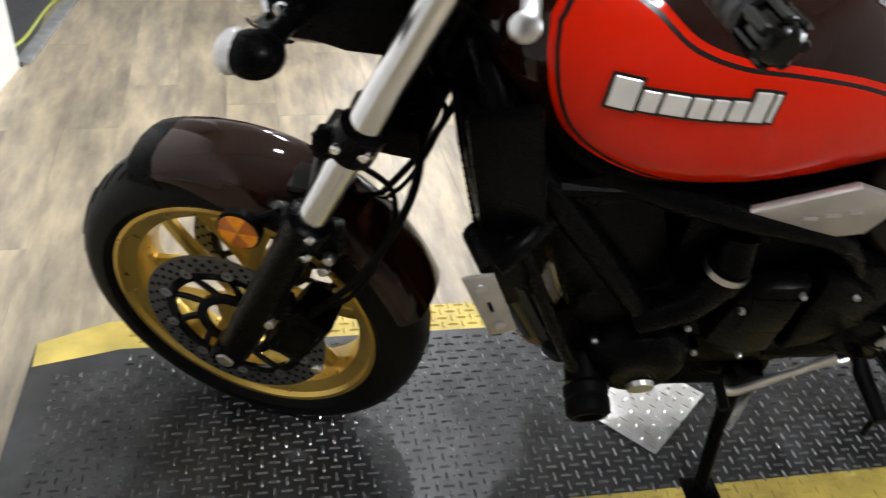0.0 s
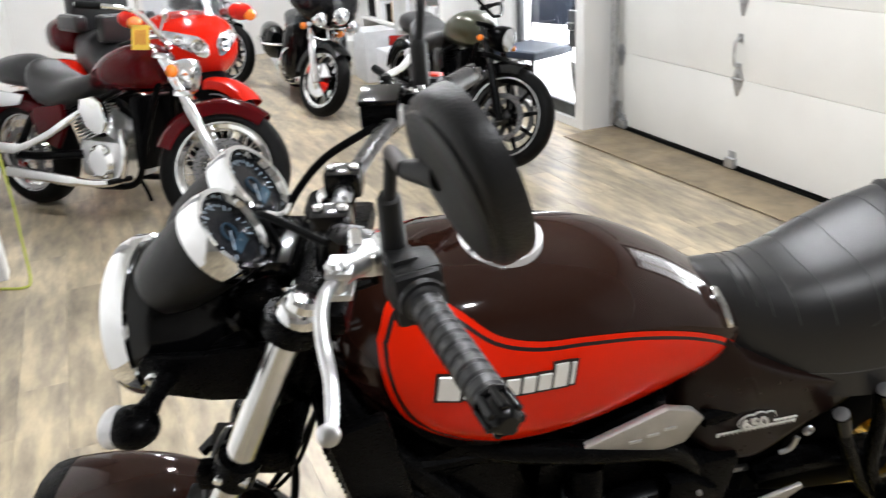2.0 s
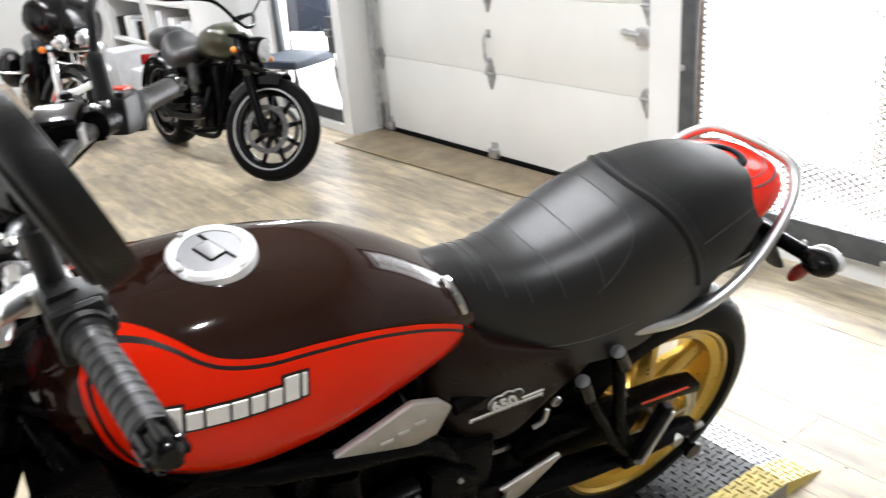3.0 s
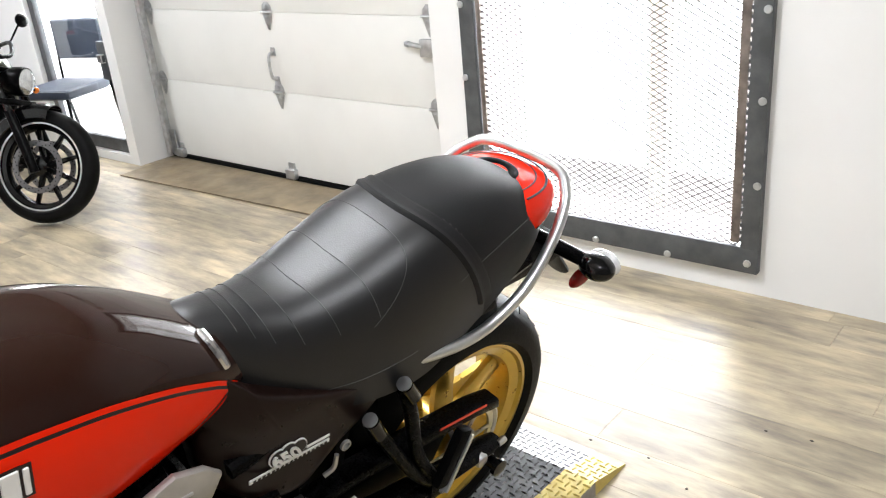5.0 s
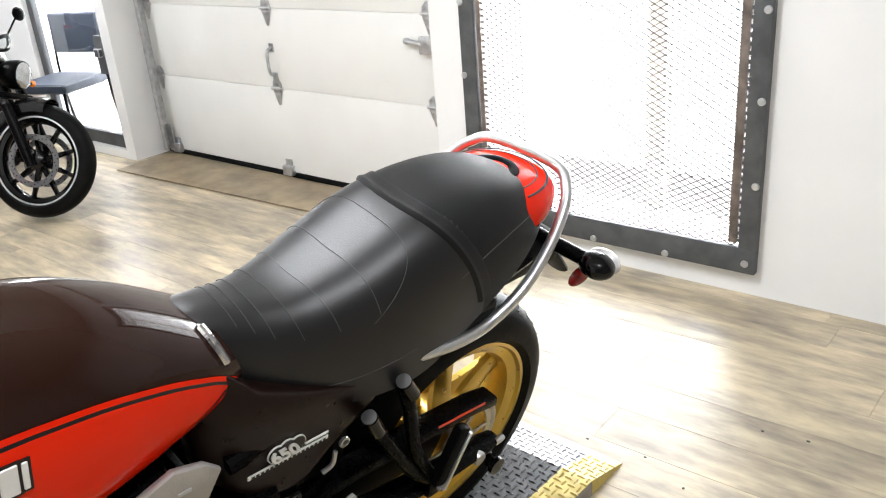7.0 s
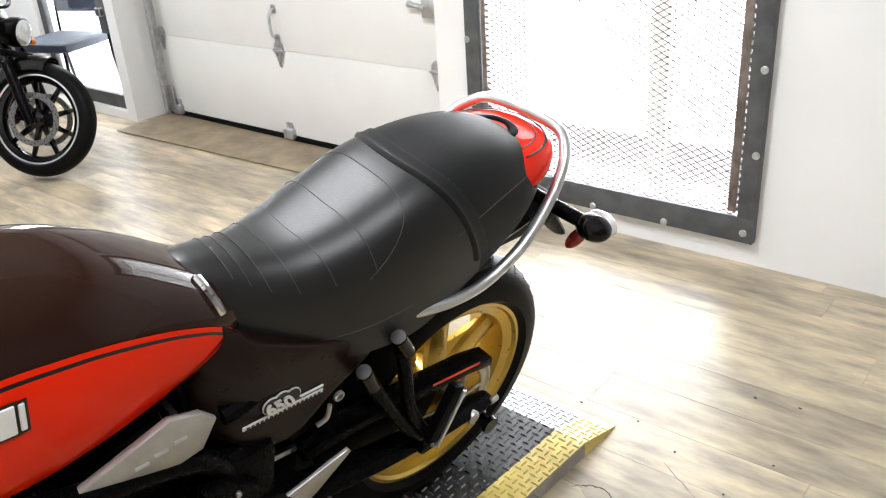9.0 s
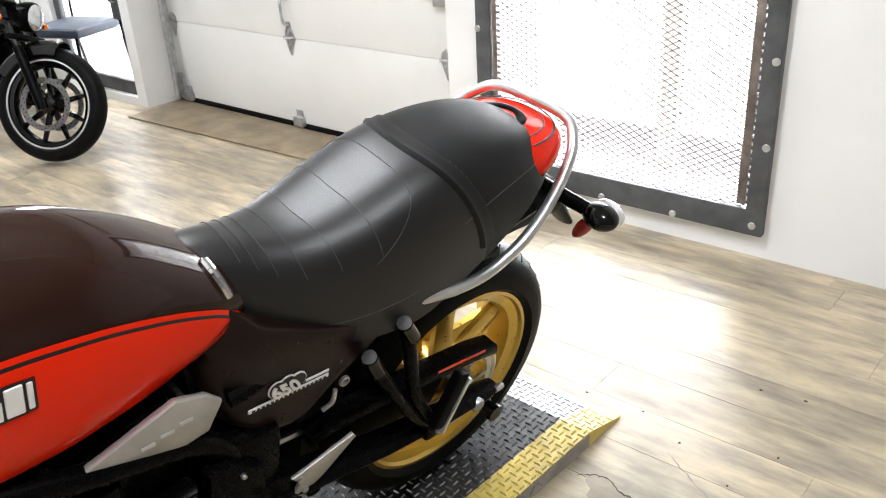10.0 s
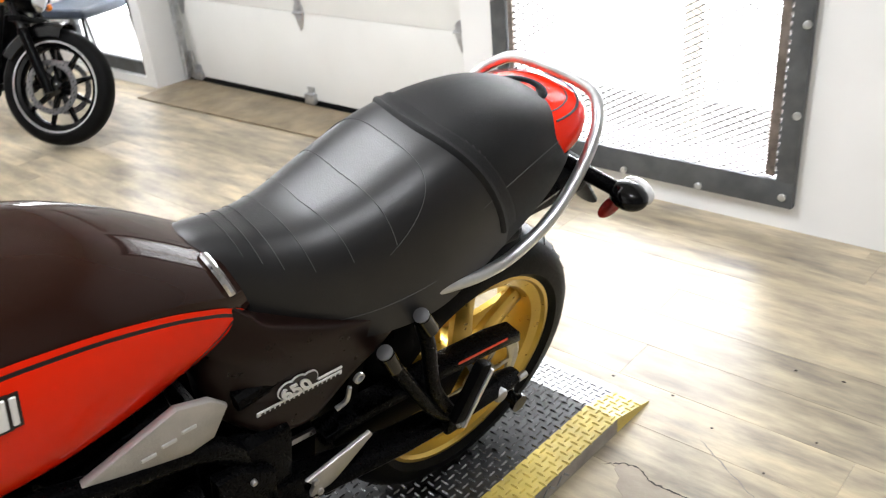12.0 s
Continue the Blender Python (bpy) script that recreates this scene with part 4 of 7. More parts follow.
for s in (1, -1):
    bm = bmesh.new()
    box(bm, (s * 0.05, 0.376, 0.752), (0.036, 0.046, 0.034), 0.006)
    cyl(bm, (s * 0.05, 0.372, 0.74), (s * 0.05, 0.365, 0.69), 0.017, seg=16)
    riser = front("riser", bm, BLACK_GLOSS, handlebar)
    bolts(riser, [(s * 0.05, 0.376 + k * 0.014, 0.770) for k in (-1, 1)], (0, 0, 1), 0.006, 0.004, CHROME)

    def bar_at(t, s=s):
        a, b = Vector((s * 0.2, 0.468, 0.788)), Vector((0.415, 0.566, 0.79) if s > 0 else (-0.394, 0.531, 0.749))
        return a + (b - a) * t

    # grip with bands and narrow grooves
    bm = bmesh.new()
    prof = []
    for k in range(61):
        t = 0.27 + 0.60 * k / 60
        prof.append((t, 0.0158 - (0.0014 if k % 6 == 5 else 0) - (0.0005 if k % 2 else 0) + (0.004 if k < 2 else 0)))
    tube(bm, [bar_at(t) for t, r in prof], [r for t, r in prof], 24)
    d = (bar_at(1) - bar_at(0)).normalized()
    front("grip", bm, GRIP, handlebar, "black rubber grip with bands and grooves")
    bm = bmesh.new()
    tube(bm, [bar_at(t) for t in (0.86, 0.87, 0.965, 0.985, 1.0)], [0.012, 0.0135, 0.0135, 0.012, 0.008], 20)
    weight = front("bar_end", bm, BLACK_GLOSS, handlebar, "black bar-end weight with long slots")
    up = d.to_track_quat("X", "Z").to_matrix().to_4x4()
    for k in range(7):
        bm = bmesh.new()
        box(bm, (0, 0, 0.0142), (0.026, 0.0075, 0.005), 0.0015, m=Matrix.Translation(bar_at(0.925)) @ up @ pose(0, 0, 0, 360 / 7 * k, 0, 0), segs=1)
        front("rib", bm, BLACK_GLOSS, weight)
    bm = bmesh.new()
    tube(bm, [bar_at(t) for t in (0.872, 0.874, 0.884, 0.886)], [0.014, 0.0168, 0.0168, 0.014], 20)
    front("collar", bm, CONTROL, weight)
    # switch housing
    bm = bmesh.new()
    c = bar_at(0.12)
    mm = Matrix.Translation(c) @ (d.to_track_quat("X", "Z").to_matrix().to_4x4())
    box(bm, (0, 0, 0.0), (0.05, 0.042, 0.05), 0.01, m=mm)
    box(bm, (0.002, 0.012, 0.012), (0.04, 0.03, 0.03), 0.008, m=mm)
    box(bm, (0.022, 0, -0.002), (0.014, 0.047, 0.054), 0.008, m=mm)
    box(bm, (-0.006, -0.004, 0.026), (0.026, 0.026, 0.008), 0.003, m=mm)
    box(bm, (0.0, 0.0245, -0.012), (0.028, 0.012, 0.018), 0.004, m=mm)
    cyl(bm, mm @ Vector((0.03, 0, 0)), mm @ Vector((0.038, 0, 0)), 0.0225, seg=24)
    sw = front("switch_housing", bm, CONTROL, handlebar)
    bm = bmesh.new()
    box(bm, (0.004, 0.026 if s > 0 else 0.0, 0.01 if s > 0 else 0.029), (0.012, 0.006, 0.014) if s > 0 else (0.02, 0.026, 0.008), 0.002, m=mm)
    front("switch", bm, BLACK_MATTE if s > 0 else ORANGE_RED, sw, "" if s > 0 else "red stop switch")
    # lever with its perch
    bm = bmesh.new()
    p = bar_at(-0.12)
    tube(bm, [p - d * 0.016, p + d * 0.016], 0.018, 16)
    tube(bm, smooth_path([p, p + Vector((s * 0.025, -0.025, 0.006)), p + Vector((s * 0.05, -0.042, 0.01))], 4), [0.012] * 8 + [0.013], 12)
    perch = front("lever_perch", bm, ALU if s > 0 else BLACK_SATIN, handlebar, "silver clutch lever perch" if s > 0 else "")
    bm = bmesh.new()
    lathe(bm, [(0.006, -0.02), (0.0095, -0.018), (0.0095, -0.006), (0.007, -0.004), (0.007, 0.012), (0.004, 0.016)], p + Vector((-s * 0.012, -0.034, 0.008)), (-s, -0.25, 0.1), 14)
    front("cable_adjuster", bm, CHROME, handlebar, "knurled chrome cable adjuster")
    bolts(perch, [p + Vector((0, -0.004, 0.019)), p + Vector((s * 0.012, 0.006, 0.019))], (0, 0, 1), 0.0055, 0.005, CHROME)
    bm = bmesh.new()
    box(bm, (0, 0, 0), (0.034, 0.022, 0.024), 0.006, m=Matrix.Translation(p + Vector((s * 0.012, -0.02, 0.002))))
    box(bm, (0, 0, 0), (0.036, 0.026, 0.008), 0.003, m=Matrix.Translation(p + Vector((s * 0.042, -0.04, 0.013))))
    box(bm, (0, 0, 0), (0.032, 0.024, 0.008), 0.003, m=Matrix.Translation(p + Vector((s * 0.044, -0.042, -0.010))))
    lathe(bm, [(0.004, 0.0), (0.0085, 0.0005), (0.0095, 0.004), (0.006, 0.008), (0.001, 0.0085)], p + Vector((s * 0.05, -0.044, 0.017)), (0, 0, 1), 16)
    box(bm, (0, 0, 0), (0.02, 0.03, 0.034), 0.005, m=Matrix.Translation(p + Vector((0, -0.012, -0.004))))
    front("perch_body", bm, ALU if s > 0 else BLACK_SATIN, handlebar)
    bm = bmesh.new()
    q0 = p + Vector((s * 0.05, -0.044, 0.006))
    lev = smooth_path([q0, q0 + Vector((s * 0.03, -0.008, -0.002)), q0 + Vector((s * 0.07, -0.004, -0.008)), q0 + Vector((s * 0.12, 0.010, -0.016)), q0 + Vector((s * 0.165, 0.018, -0.018)), q0 + Vector((s * 0.182, 0.018, -0.018))], 5)
    tube(bm, lev, [0.0075 - 0.0025 * k / (len(lev) - 1) for k in range(len(lev))], 12, squash=0.75)
    ball(bm, lev[-1], 0.0095, 16, 10)
    cyl(bm, q0 + Vector((0, 0, 0.013)), q0 - Vector((0, 0, 0.013)), 0.009, seg=12)
    front("lever", bm, ALU, handlebar, "silver lever with a ball end")

# mirrors
for s in (1, -1):
    base = Vector((s * 0.205, 0.466, 0.80))
    bend = Vector((s * 0.213, 0.472, 0.917))
    head = Vector((s * 0.406, 0.544, 0.989))
    nub = head + Vector((-s * 0.030, -0.040, -0.008))
    bm = bmesh.new()
    tube(bm, [base, base + Vector((0, 0, 0.065)), base + Vector((s * 0.002, 0, 0.069))], [0.0125, 0.0115, 0.009], 12)
    tube(bm, smooth_path([base + Vector((0, 0, 0.06)), bend - Vector((0, 0, 0.015)), bend + (nub - bend) * 0.12, nub], 6), 0.0062, 12)
    mir = front("mirror", bm, CONTROL, label="black oval mirror on a bent stem")
    mir.matrix_local = BAR_IN
    nrm = Vector((s * 0.422, -0.854, -0.304)).normalized()
    lng = Vector((s * 0.712, 0.105, 0.694))
    lng = (lng - nrm * lng.dot(nrm)).normalized()
    q = Matrix.Translation(head) @ Matrix((lng.cross(nrm), lng, nrm)).transposed().to_4x4()
    bm = bmesh.new()
    rings = []
    for h, k in ((0.0145, 0.5), (0.014, 0.78), (0.0125, 0.85), (0.0118, 0.865), (0.0095, 0.875), (0.008, 0.93), (0.005, 0.98), (0.0, 1.0), (-0.010, 1.0), (-0.0134, 0.985)):
        rings.append([q @ Vector((0.0585 * (1 - 0.09 * math.sin(a)) * k * math.cos(a), 0.0725 * k * math.sin(a), h)) for a in np.linspace(0, 2 * math.pi, 48, endpoint=False)])
    ring_loft(bm, rings)
    tube(bm, [nub, nub + (head - nub) * 0.6], [0.0066, 0.011], 12)
    front("mirror_shell", bm, CONTROL, mir)
    bm = bmesh.new()
    ring_loft(bm, [[q @ Vector((0.0515 * math.cos(a), 0.064 * math.sin(a), h)) for a in np.linspace(0, 2 * math.pi, 40, endpoint=False)] for h in (-0.013, -0.0142)])
    front("mirror_glass", bm, CHROME, mir, "mirror glass")

# brake fluid reservoir on the far grip
bm = bmesh.new()
box(bm, (-0.165, 0.415, 0.80), (0.055, 0.05, 0.035), 0.006)
resv = front("brake_reservoir", bm, BLACK_SATIN, label="black brake fluid reservoir with a clear window")
bm = bmesh.new()
box(bm, (-0.165, 0.415, 0.821), (0.058, 0.053, 0.008), 0.003)
front("cap", bm, BLACK_GLOSS, resv)
bm = bmesh.new()
box(bm, (-0.15, 0.443, 0.80), (0.026, 0.006, 0.02), 0.002)
front("window", bm, LENS, resv)

# cables and hoses round the head
bm = bmesh.new()
tube(bm, smooth_path([(0.16, 0.40, 0.80), (0.10, 0.32, 0.80), (0.03, 0.30, 0.74), (0.02, 0.33, 0.64), (0.05, 0.4, 0.58)], 8), 0.0042, 8)
front("clutch_cable", bm, BLACK_MATTE)
bm = bmesh.new()
tube(bm, smooth_path([(-0.14, 0.41, 0.79), (-0.1, 0.33, 0.75), (-0.06, 0.27, 0.66), (-0.03, 0.24, 0.52), (0, 0.22, 0.46)], 8), 0.0055, 8)
front("brake_line", bm, BLACK_MATTE)
bm = bmesh.new()
tube(bm, smooth_path([(-0.2, 0.45, 0.78), (-0.12, 0.36, 0.72), (-0.05, 0.31, 0.66), (0.02, 0.33, 0.6), (0.04, 0.42, 0.55)], 8), 0.005, 8)
tube(bm, smooth_path([(0.19, 0.45, 0.775), (0.12, 0.37, 0.70), (0.07, 0.32, 0.62), (0.05, 0.38, 0.54)], 8), 0.0045, 8)
front("wiring", bm, BLACK_MATTE)
for c in ((0.06, 0.285, 0.66), (0.085, 0.25, 0.60), (0.07, 0.275, 0.53), (-0.07, 0.28, 0.55)):
    bm = bmesh.new()
    box(bm, c, (0.03, 0.05, 0.045), 0.006, m=Matrix.Translation(c) @ pose(0, 0, 0, 25, 8, 0) @ Matrix.Translation(-Vector(c)))
    front("connector_block", bm, BLACK_SATIN)

# ---- tank ----
TY = [0.30, 0.33, 0.36, 0.42, 0.50, 0.60, 0.70, 0.79, 0.85, 0.895]
TA = [0.055, 0.095, 0.122, 0.147, 0.157, 0.150, 0.133, 0.112, 0.098, 0.082]
TT = [0.930, 0.960, 0.975, 0.986, 0.988, 0.980, 0.960, 0.925, 0.890, 0.855]
TB = [0.850, 0.815, 0.785, 0.742, 0.708, 0.695, 0.698, 0.714, 0.735, 0.758]


def spline(xs, ys, x):
    """Smooth interpolation through points (monotone-ish cubic)."""
    x = min(max(x, xs[0]), xs[-1])
    i = min(max(int(np.searchsorted(xs, x)) - 1, 0), len(xs) - 2)
    h = xs[i + 1] - xs[i]
    t = (x - xs[i]) / h

    def slope(k):
        if k == 0 or k == len(xs) - 1:
            j = 0 if k == 0 else k - 1
            return (ys[j + 1] - ys[j]) / (xs[j + 1] - xs[j])
        return (ys[k + 1] - ys[k - 1]) / (xs[k + 1] - xs[k - 1])

    a, b = slope(i) * h, slope(i + 1) * h
    return ys[i] + a * t + (3 * (ys[i + 1] - ys[i]) - 2 * a - b) * t * t + (2 * (ys[i] - ys[i + 1]) + a + b) * t ** 3


def tank_lean(y, z):
    """The tank's tail is cut aslant: its top ends further forward than its lower edge."""
    return 0.32 * max(0.0, min(1.0, (y - 0.68) / 0.2)) ** 1.5 * (z - 0.80)


def tank_half(y, z):
    y0 = y
    for _ in range(4):
        y = min(y0 + tank_lean(y, z), TY[-1])
    a, t, b = spline(TY, TA, y), spline(TY, TT, y), spline(TY, TB, y)
    c = b + 0.42 * (t - b)
    k, n = ((z - c) / (t - c), 2.35) if z > c else ((c - z) / (c - b), 2.6)
    return a * max(0.0, 1 - min(1, abs(k)) ** n) ** (1 / n)


bm = bmesh.new()
rings = []
for y in np.linspace(TY[0], TY[-1], 44):
    a, t, b = spline(TY, TA, y), spline(TY, TT, y), spline(TY, TB, y)
    c = b + 0.42 * (t - b)
    ring = []
    for k in range(56):
        u = 2 * math.pi * k / 56
        n = 2.35 if math.sin(u) > 0 else 2.6
        h = (t - c) if math.sin(u) > 0 else (c - b)
        z = c + h * math.copysign(abs(math.sin(u)) ** (2 / n), math.sin(u))
        ring.append((a * math.copysign(abs(math.cos(u)) ** (2 / n), math.cos(u)), y - tank_lean(y, z), z))
    rings.append(ring)
ring_loft(bm, rings)
tank = part("fuel_tank", bm, BROWN, bike, "glossy dark brown fuel tank with red side panels", smooth=60)

PANEL = [(0.350, 0.938), (0.350, 0.905), (0.362, 0.855), (0.388, 0.812), (0.44, 0.775), (0.52, 0.744), (0.61, 0.730), (0.69, 0.727), (0.77, 0.740), (0.83, 0.762), (0.864, 0.778), (0.886, 0.790),
         (0.868, 0.807), (0.84, 0.826), (0.78, 0.856), (0.70, 0.888), (0.62, 0.908), (0.55, 0.92), (0.495, 0.937), (0.455, 0.962), (0.425, 0.974), (0.395, 0.976), (0.368, 0.966)]
curve = smooth_path([(y, z, 0) for y, z in PANEL] + [(PANEL[0][0], PANEL[0][1], 0)], 6)[:-1]
PC = Vector((0.56, 0.84, 0))
for s in (1, -1):
    bm = bmesh.new()
    rows = []
    n = len(curve)
    edge = []
    for i in range(n):
        d = (curve[(i + 2) % n] - curve[i - 2]).normalized()
        inward = Vector((-d.y, d.x, 0))
        edge.append(inward if inward.dot(PC - curve[i]) > 0 else -inward)
    outline = [[p + e * w for p, e in zip(curve, edge)] for w in (0.0, 0.0062, 0.0066, 0.0112, 0.0116)]
    outline += [[p + (PC - p) * k for p in outline[4]] for k in (0.06, 0.13, 0.2, 0.28, 0.36, 0.44, 0.52, 0.6, 0.68, 0.76, 0.84, 0.95)]
    for loop in outline:
        rows.append([(s * (tank_half(v.x, v.y) + 0.0024), v.x, v.y) for v in loop])
    vr = ring_loft(bm, rows, cap=False)
    bm.faces.new(vr[-1])
    bm.faces.ensure_lookup_table()
    n = len(curve)
    for j, f in enumerate(bm.faces):
        f.material_index = 1 if j // n == 2 else 0
    panel = part("side_panel", bm, [RED, PIN], tank, "red teardrop panel with a black pinstripe", smooth=60)
    # badge as plain raised silver bars on one black base
    y = 0.412
    for wd, ht, up in ((0.030, 0.036, 0.003), (0.021, 0.025, 0), (0.029, 0.025, 0), (0.021, 0.025, 0), (0.020, 0.025, 0), (0.021, 0.025, 0), (0.022, 0.036, 0.005), (0.009, 0.034, 0.005)):
        zc = 0.882 + up - 0.10 * (y - 0.412)
        yc = y + wd / 2
        n0 = Vector((1, -(tank_half(yc + 0.01, zc) - tank_half(yc - 0.01, zc)) / 0.02, -(tank_half(yc, zc + 0.01) - tank_half(yc, zc - 0.01)) / 0.02)).normalized()
        e = Vector((0, 1, -0.12))
        e = (e - n0 * e.dot(n0)).normalized()
        u3 = n0.cross(e)
        mm = Matrix((e, u3, n0)).transposed().to_4x4()
        mm = Matrix.Diagonal((s, 1, 1, 1)) @ Matrix.Translation(Vector((tank_half(yc, zc) + 0.0027, yc, zc))) @ mm
        bm = bmesh.new()
        box(bm, (0, 0, 0.0005), (wd + 0.005, ht + 0.005, 0.002), 0.0, m=mm, index=1)
        box(bm, (0, 0, 0.0018), (wd - 0.002, ht - 0.001, 0.0032), 0.0012, m=mm, segs=1)
        part("badge_bar", bm, [SILVER, PIN], tank, "raised silver badge bar with a black edge", smooth=0)
        y += wd + 0.0015

# filler cap
CAPC, CAPN = Vector((0.0, 0.537, 0.984)), Vector((0, -0.06, 1)).normalized()
bm = bmesh.new()
lathe(bm, [(0.041, 0.0075), (0.043, 0.0085), (0.052, 0.0085), (0.0565, 0.005), (0.0575, -0.012), (0.041, -0.012)], CAPC, CAPN, 56, closed=True)
cap = part("filler_cap", bm, mat("polished_ring", (0.9, 0.9, 0.9), 0.25, 0.4, vary=0.02), bike, "round filler cap with a bright ring")
bm = bmesh.new()
q = Matrix.Translation(CAPC) @ CAPN.to_track_quat("Z", "Y").to_matrix().to_4x4() @ pose(0, 0, 0, 0, 0, 20)
ring_loft(bm, [[q @ Vector(((0.0412 + 0.0018 * math.cos(8 * a)) * math.cos(a), (0.0412 + 0.0018 * math.cos(8 * a)) * math.sin(a), h)) for a in np.linspace(0, 2 * math.pi, 64, endpoint=False)] for h in (0.0, 0.0065)])
part("cap_plate", bm, mat("grey_cap_paint", (0.32, 0.32, 0.33), 0.45, 0.3, vary=0.05), cap, "grey cap plate")
bm = bmesh.new()
box(bm, (0, 0, 0.008), (0.034, 0.022, 0.003), 0.001, m=q)
box(bm, (0.0, 0.011, 0.0075), (0.07, 0.003, 0.002), m=q, index=1)
box(bm, (0.0, -0.011, 0.0075), (0.036, 0.003, 0.002), m=q, index=1)
box(bm, (-0.0175, 0, 0.0075), (0.002, 0.022, 0.002), m=q, index=1)
box(bm, (0.0175, 0, 0.0075), (0.002, 0.022, 0.002), m=q, index=1)
part("key_flap", bm, [bpy.data.materials["grey_cap_paint"], BLACK_MATTE], cap)
bolts(cap, [CAPC + Vector((0.0505 * math.cos(1.571 * k + 0.47), 0.0505 * math.sin(1.571 * k + 0.47), 0.009)) for k in range(4)], CAPN, 0.004, 0.002, STEEL)
# short chrome strip on the left where the tank meets the seat
bm = bmesh.new()
pts = []
for k in range(17):
    u = radians(14 + 52 * k / 16)
    y = 0.878
    a, t, b = spline(TY, TA, y), spline(TY, TT, y), spline(TY, TB, y)
    c = b + 0.42 * (t - b)
    z = c + (t - c) * math.sin(u) ** 0.85
    pts.append((1.02 * a * math.copysign(abs(math.cos(u)) ** 0.85, math.cos(u)), y - tank_lean(y, z), z + 0.002))
tube(bm, pts, [0.003] + [0.007] * 15 + [0.003], 10, squash=1.0)
part("tank_tail_strip", bm, CHROME, bike, "short chrome strip at the tank's tail")

# ---- seat ----
SY = [0.832, 0.852, 0.90, 0.95, 1.02, 1.10, 1.20, 1.30, 1.40, 1.47, 1.53, 1.557]
SW = [0.040, 0.058, 0.078, 0.096, 0.116, 0.134, 0.143, 0.139, 0.129, 0.114, 0.086, 0.054]
ST = [0.862, 0.872, 0.866, 0.853, 0.850, 0.870, 0.904, 0.920, 0.917, 0.901, 0.872, 0.848]
SB = [0.832, 0.798, 0.738, 0.700, 0.675, 0.660, 0.662, 0.702, 0.745, 0.775, 0.802, 0.82]
SN = [2.3, 2.3, 2.4, 2.6, 3.0, 3.3, 3.4, 3.3, 3.1, 2.8, 2.5, 2.4]


def seat_at(y, u):
    """A point of the seat's skin: u runs 0..1 over the top from the left hem to the right."""
    w, t, b = spline(SY, SW, y), spline(SY, ST, y), spline(SY, SB, y)
    a = math.pi * u
    n = spline(SY, SN, y)
    return Vector((w * math.copysign(abs(math.cos(a)) ** (2 / n), math.cos(a)), y, b + (t - b) * abs(math.sin(a)) ** (2 / n)))


bm = bmesh.new()
rings = []
for y in np.linspace(SY[0], SY[-1], 130):
    ring = [seat_at(y, u) for u in np.linspace(0, 1, 33)]
    lo = [Vector((x * 0.85, y, spline(SY, SB, y) - 0.004)) for x in np.linspace(-spline(SY, SW, y), spline(SY, SW, y), 9)]
    rings.append(ring + lo)
rows = ring_loft(bm, rings)
bm.faces.ensure_lookup_table()
for f in bm.faces:
    c = f.calc_center_median()
    u = math.acos(max(-1.0, min(1.0, c.x / max(spline(SY, SW, c.y), 0.01)))) / math.pi
    f.material_index = 1 if c.y > 1.240 + 0.105 * abs(2 * u - 1) ** 1.5 else 0
seat = part("seat", bm, [VINYL, VINYL_TOP], bike, "black vinyl seat with stitched ribs and a strap", smooth=60)
bm = bmesh.new()
rows = []
for dy, up in ((-0.004, -0.003), (0.0, 0.004), (0.004, 0.006), (0.009, 0.0045), (0.014, 0.003), (0.026, 0.0035), (0.030, 0.0025), (0.033, -0.003)):
    row = []
    for u in np.linspace(0.02, 0.98, 61):
        p = seat_at(1.222 + dy + 0.105 * abs(2 * u - 1) ** 1.5, u)
        out = Vector((math.cos(math.pi * u) * 0.9, 0, math.sin(math.pi * u))).normalized()
        row.append(bm.verts.new(p + out * up))
    rows.append(row)
for ra, rb in zip(rows, rows[1:]):
    for i in range(60):
        bm.faces.new((ra[i], ra[i + 1], rb[i + 1], rb[i]))
part("strap", bm, VINYL_TOP, seat, "seat strap with piped edges")
# bright tube drawn in place of the highlight along the seat's rear edge
bm = bmesh.new()
tube(bm, [seat_at(1.545, u) + Vector((0, 0.004, 0.0)) for u in np.linspace(0.06, 0.94, 31)], 0.0028, 8)
part("seat_edge_highlight", bm, CHROME, seat, "thin bright line in place of the highlight on the seat's rear edge")
bm = bmesh.new()


def stitch(pts):
    tube(bm, pts, 0.0007, 5)


for y0, span in ((0.905, 0.20), (0.925, 0.23), (0.948, 0.26), (0.985, 0.29)):
    stitch([seat_at(y0 + 0.03 * (2 * abs(u - 0.5)) ** 2, u) + Vector((0, 0, 0.0006)) for u in np.linspace(0.5 - span, 0.5 + span, 21)])
for y0, y1, span in ((1.03, 1.06, 0.30), (1.10, 1.12, 0.31)):
    stitch([seat_at(y0 + (y1 - y0) * (2 * abs(u - 0.5)), u) + Vector((0, 0, 0.0006)) for u in np.linspace(0.5 - span, 0.5 + span, 25)])
stitch([seat_at(1.185 - 0.085 * max(0.0, (abs(u - 0.5) / 0.33)) ** 4, u) + Vector((0, 0, 0.0006)) for u in np.linspace(0.17, 0.83, 41)])
for s in (0.12, 0.88):
    stitch([seat_at(y, s + (0.06 if s < 0.5 else -0.06) * (y - 1.26) / 0.3) + Vector((0, 0, 0.0006)) for y in np.linspace(1.27, 1.535, 22)])
for s in (0.035, 0.965):
    stitch([seat_at(y, s) for y in np.linspace(0.93, 1.18, 20)])
part("stitching", bm, STITCH, seat, "fine grey stitching")

# ---- tail ----


def tail_size(y):
    t = max(0.0, min(1.0, (y - 1.45) / 0.152))
    return 0.108 * max(0.04, 1 - t ** 2.8) ** 0.5, 0.893 - 0.022 * t * t, 0.765 + 0.05 * t


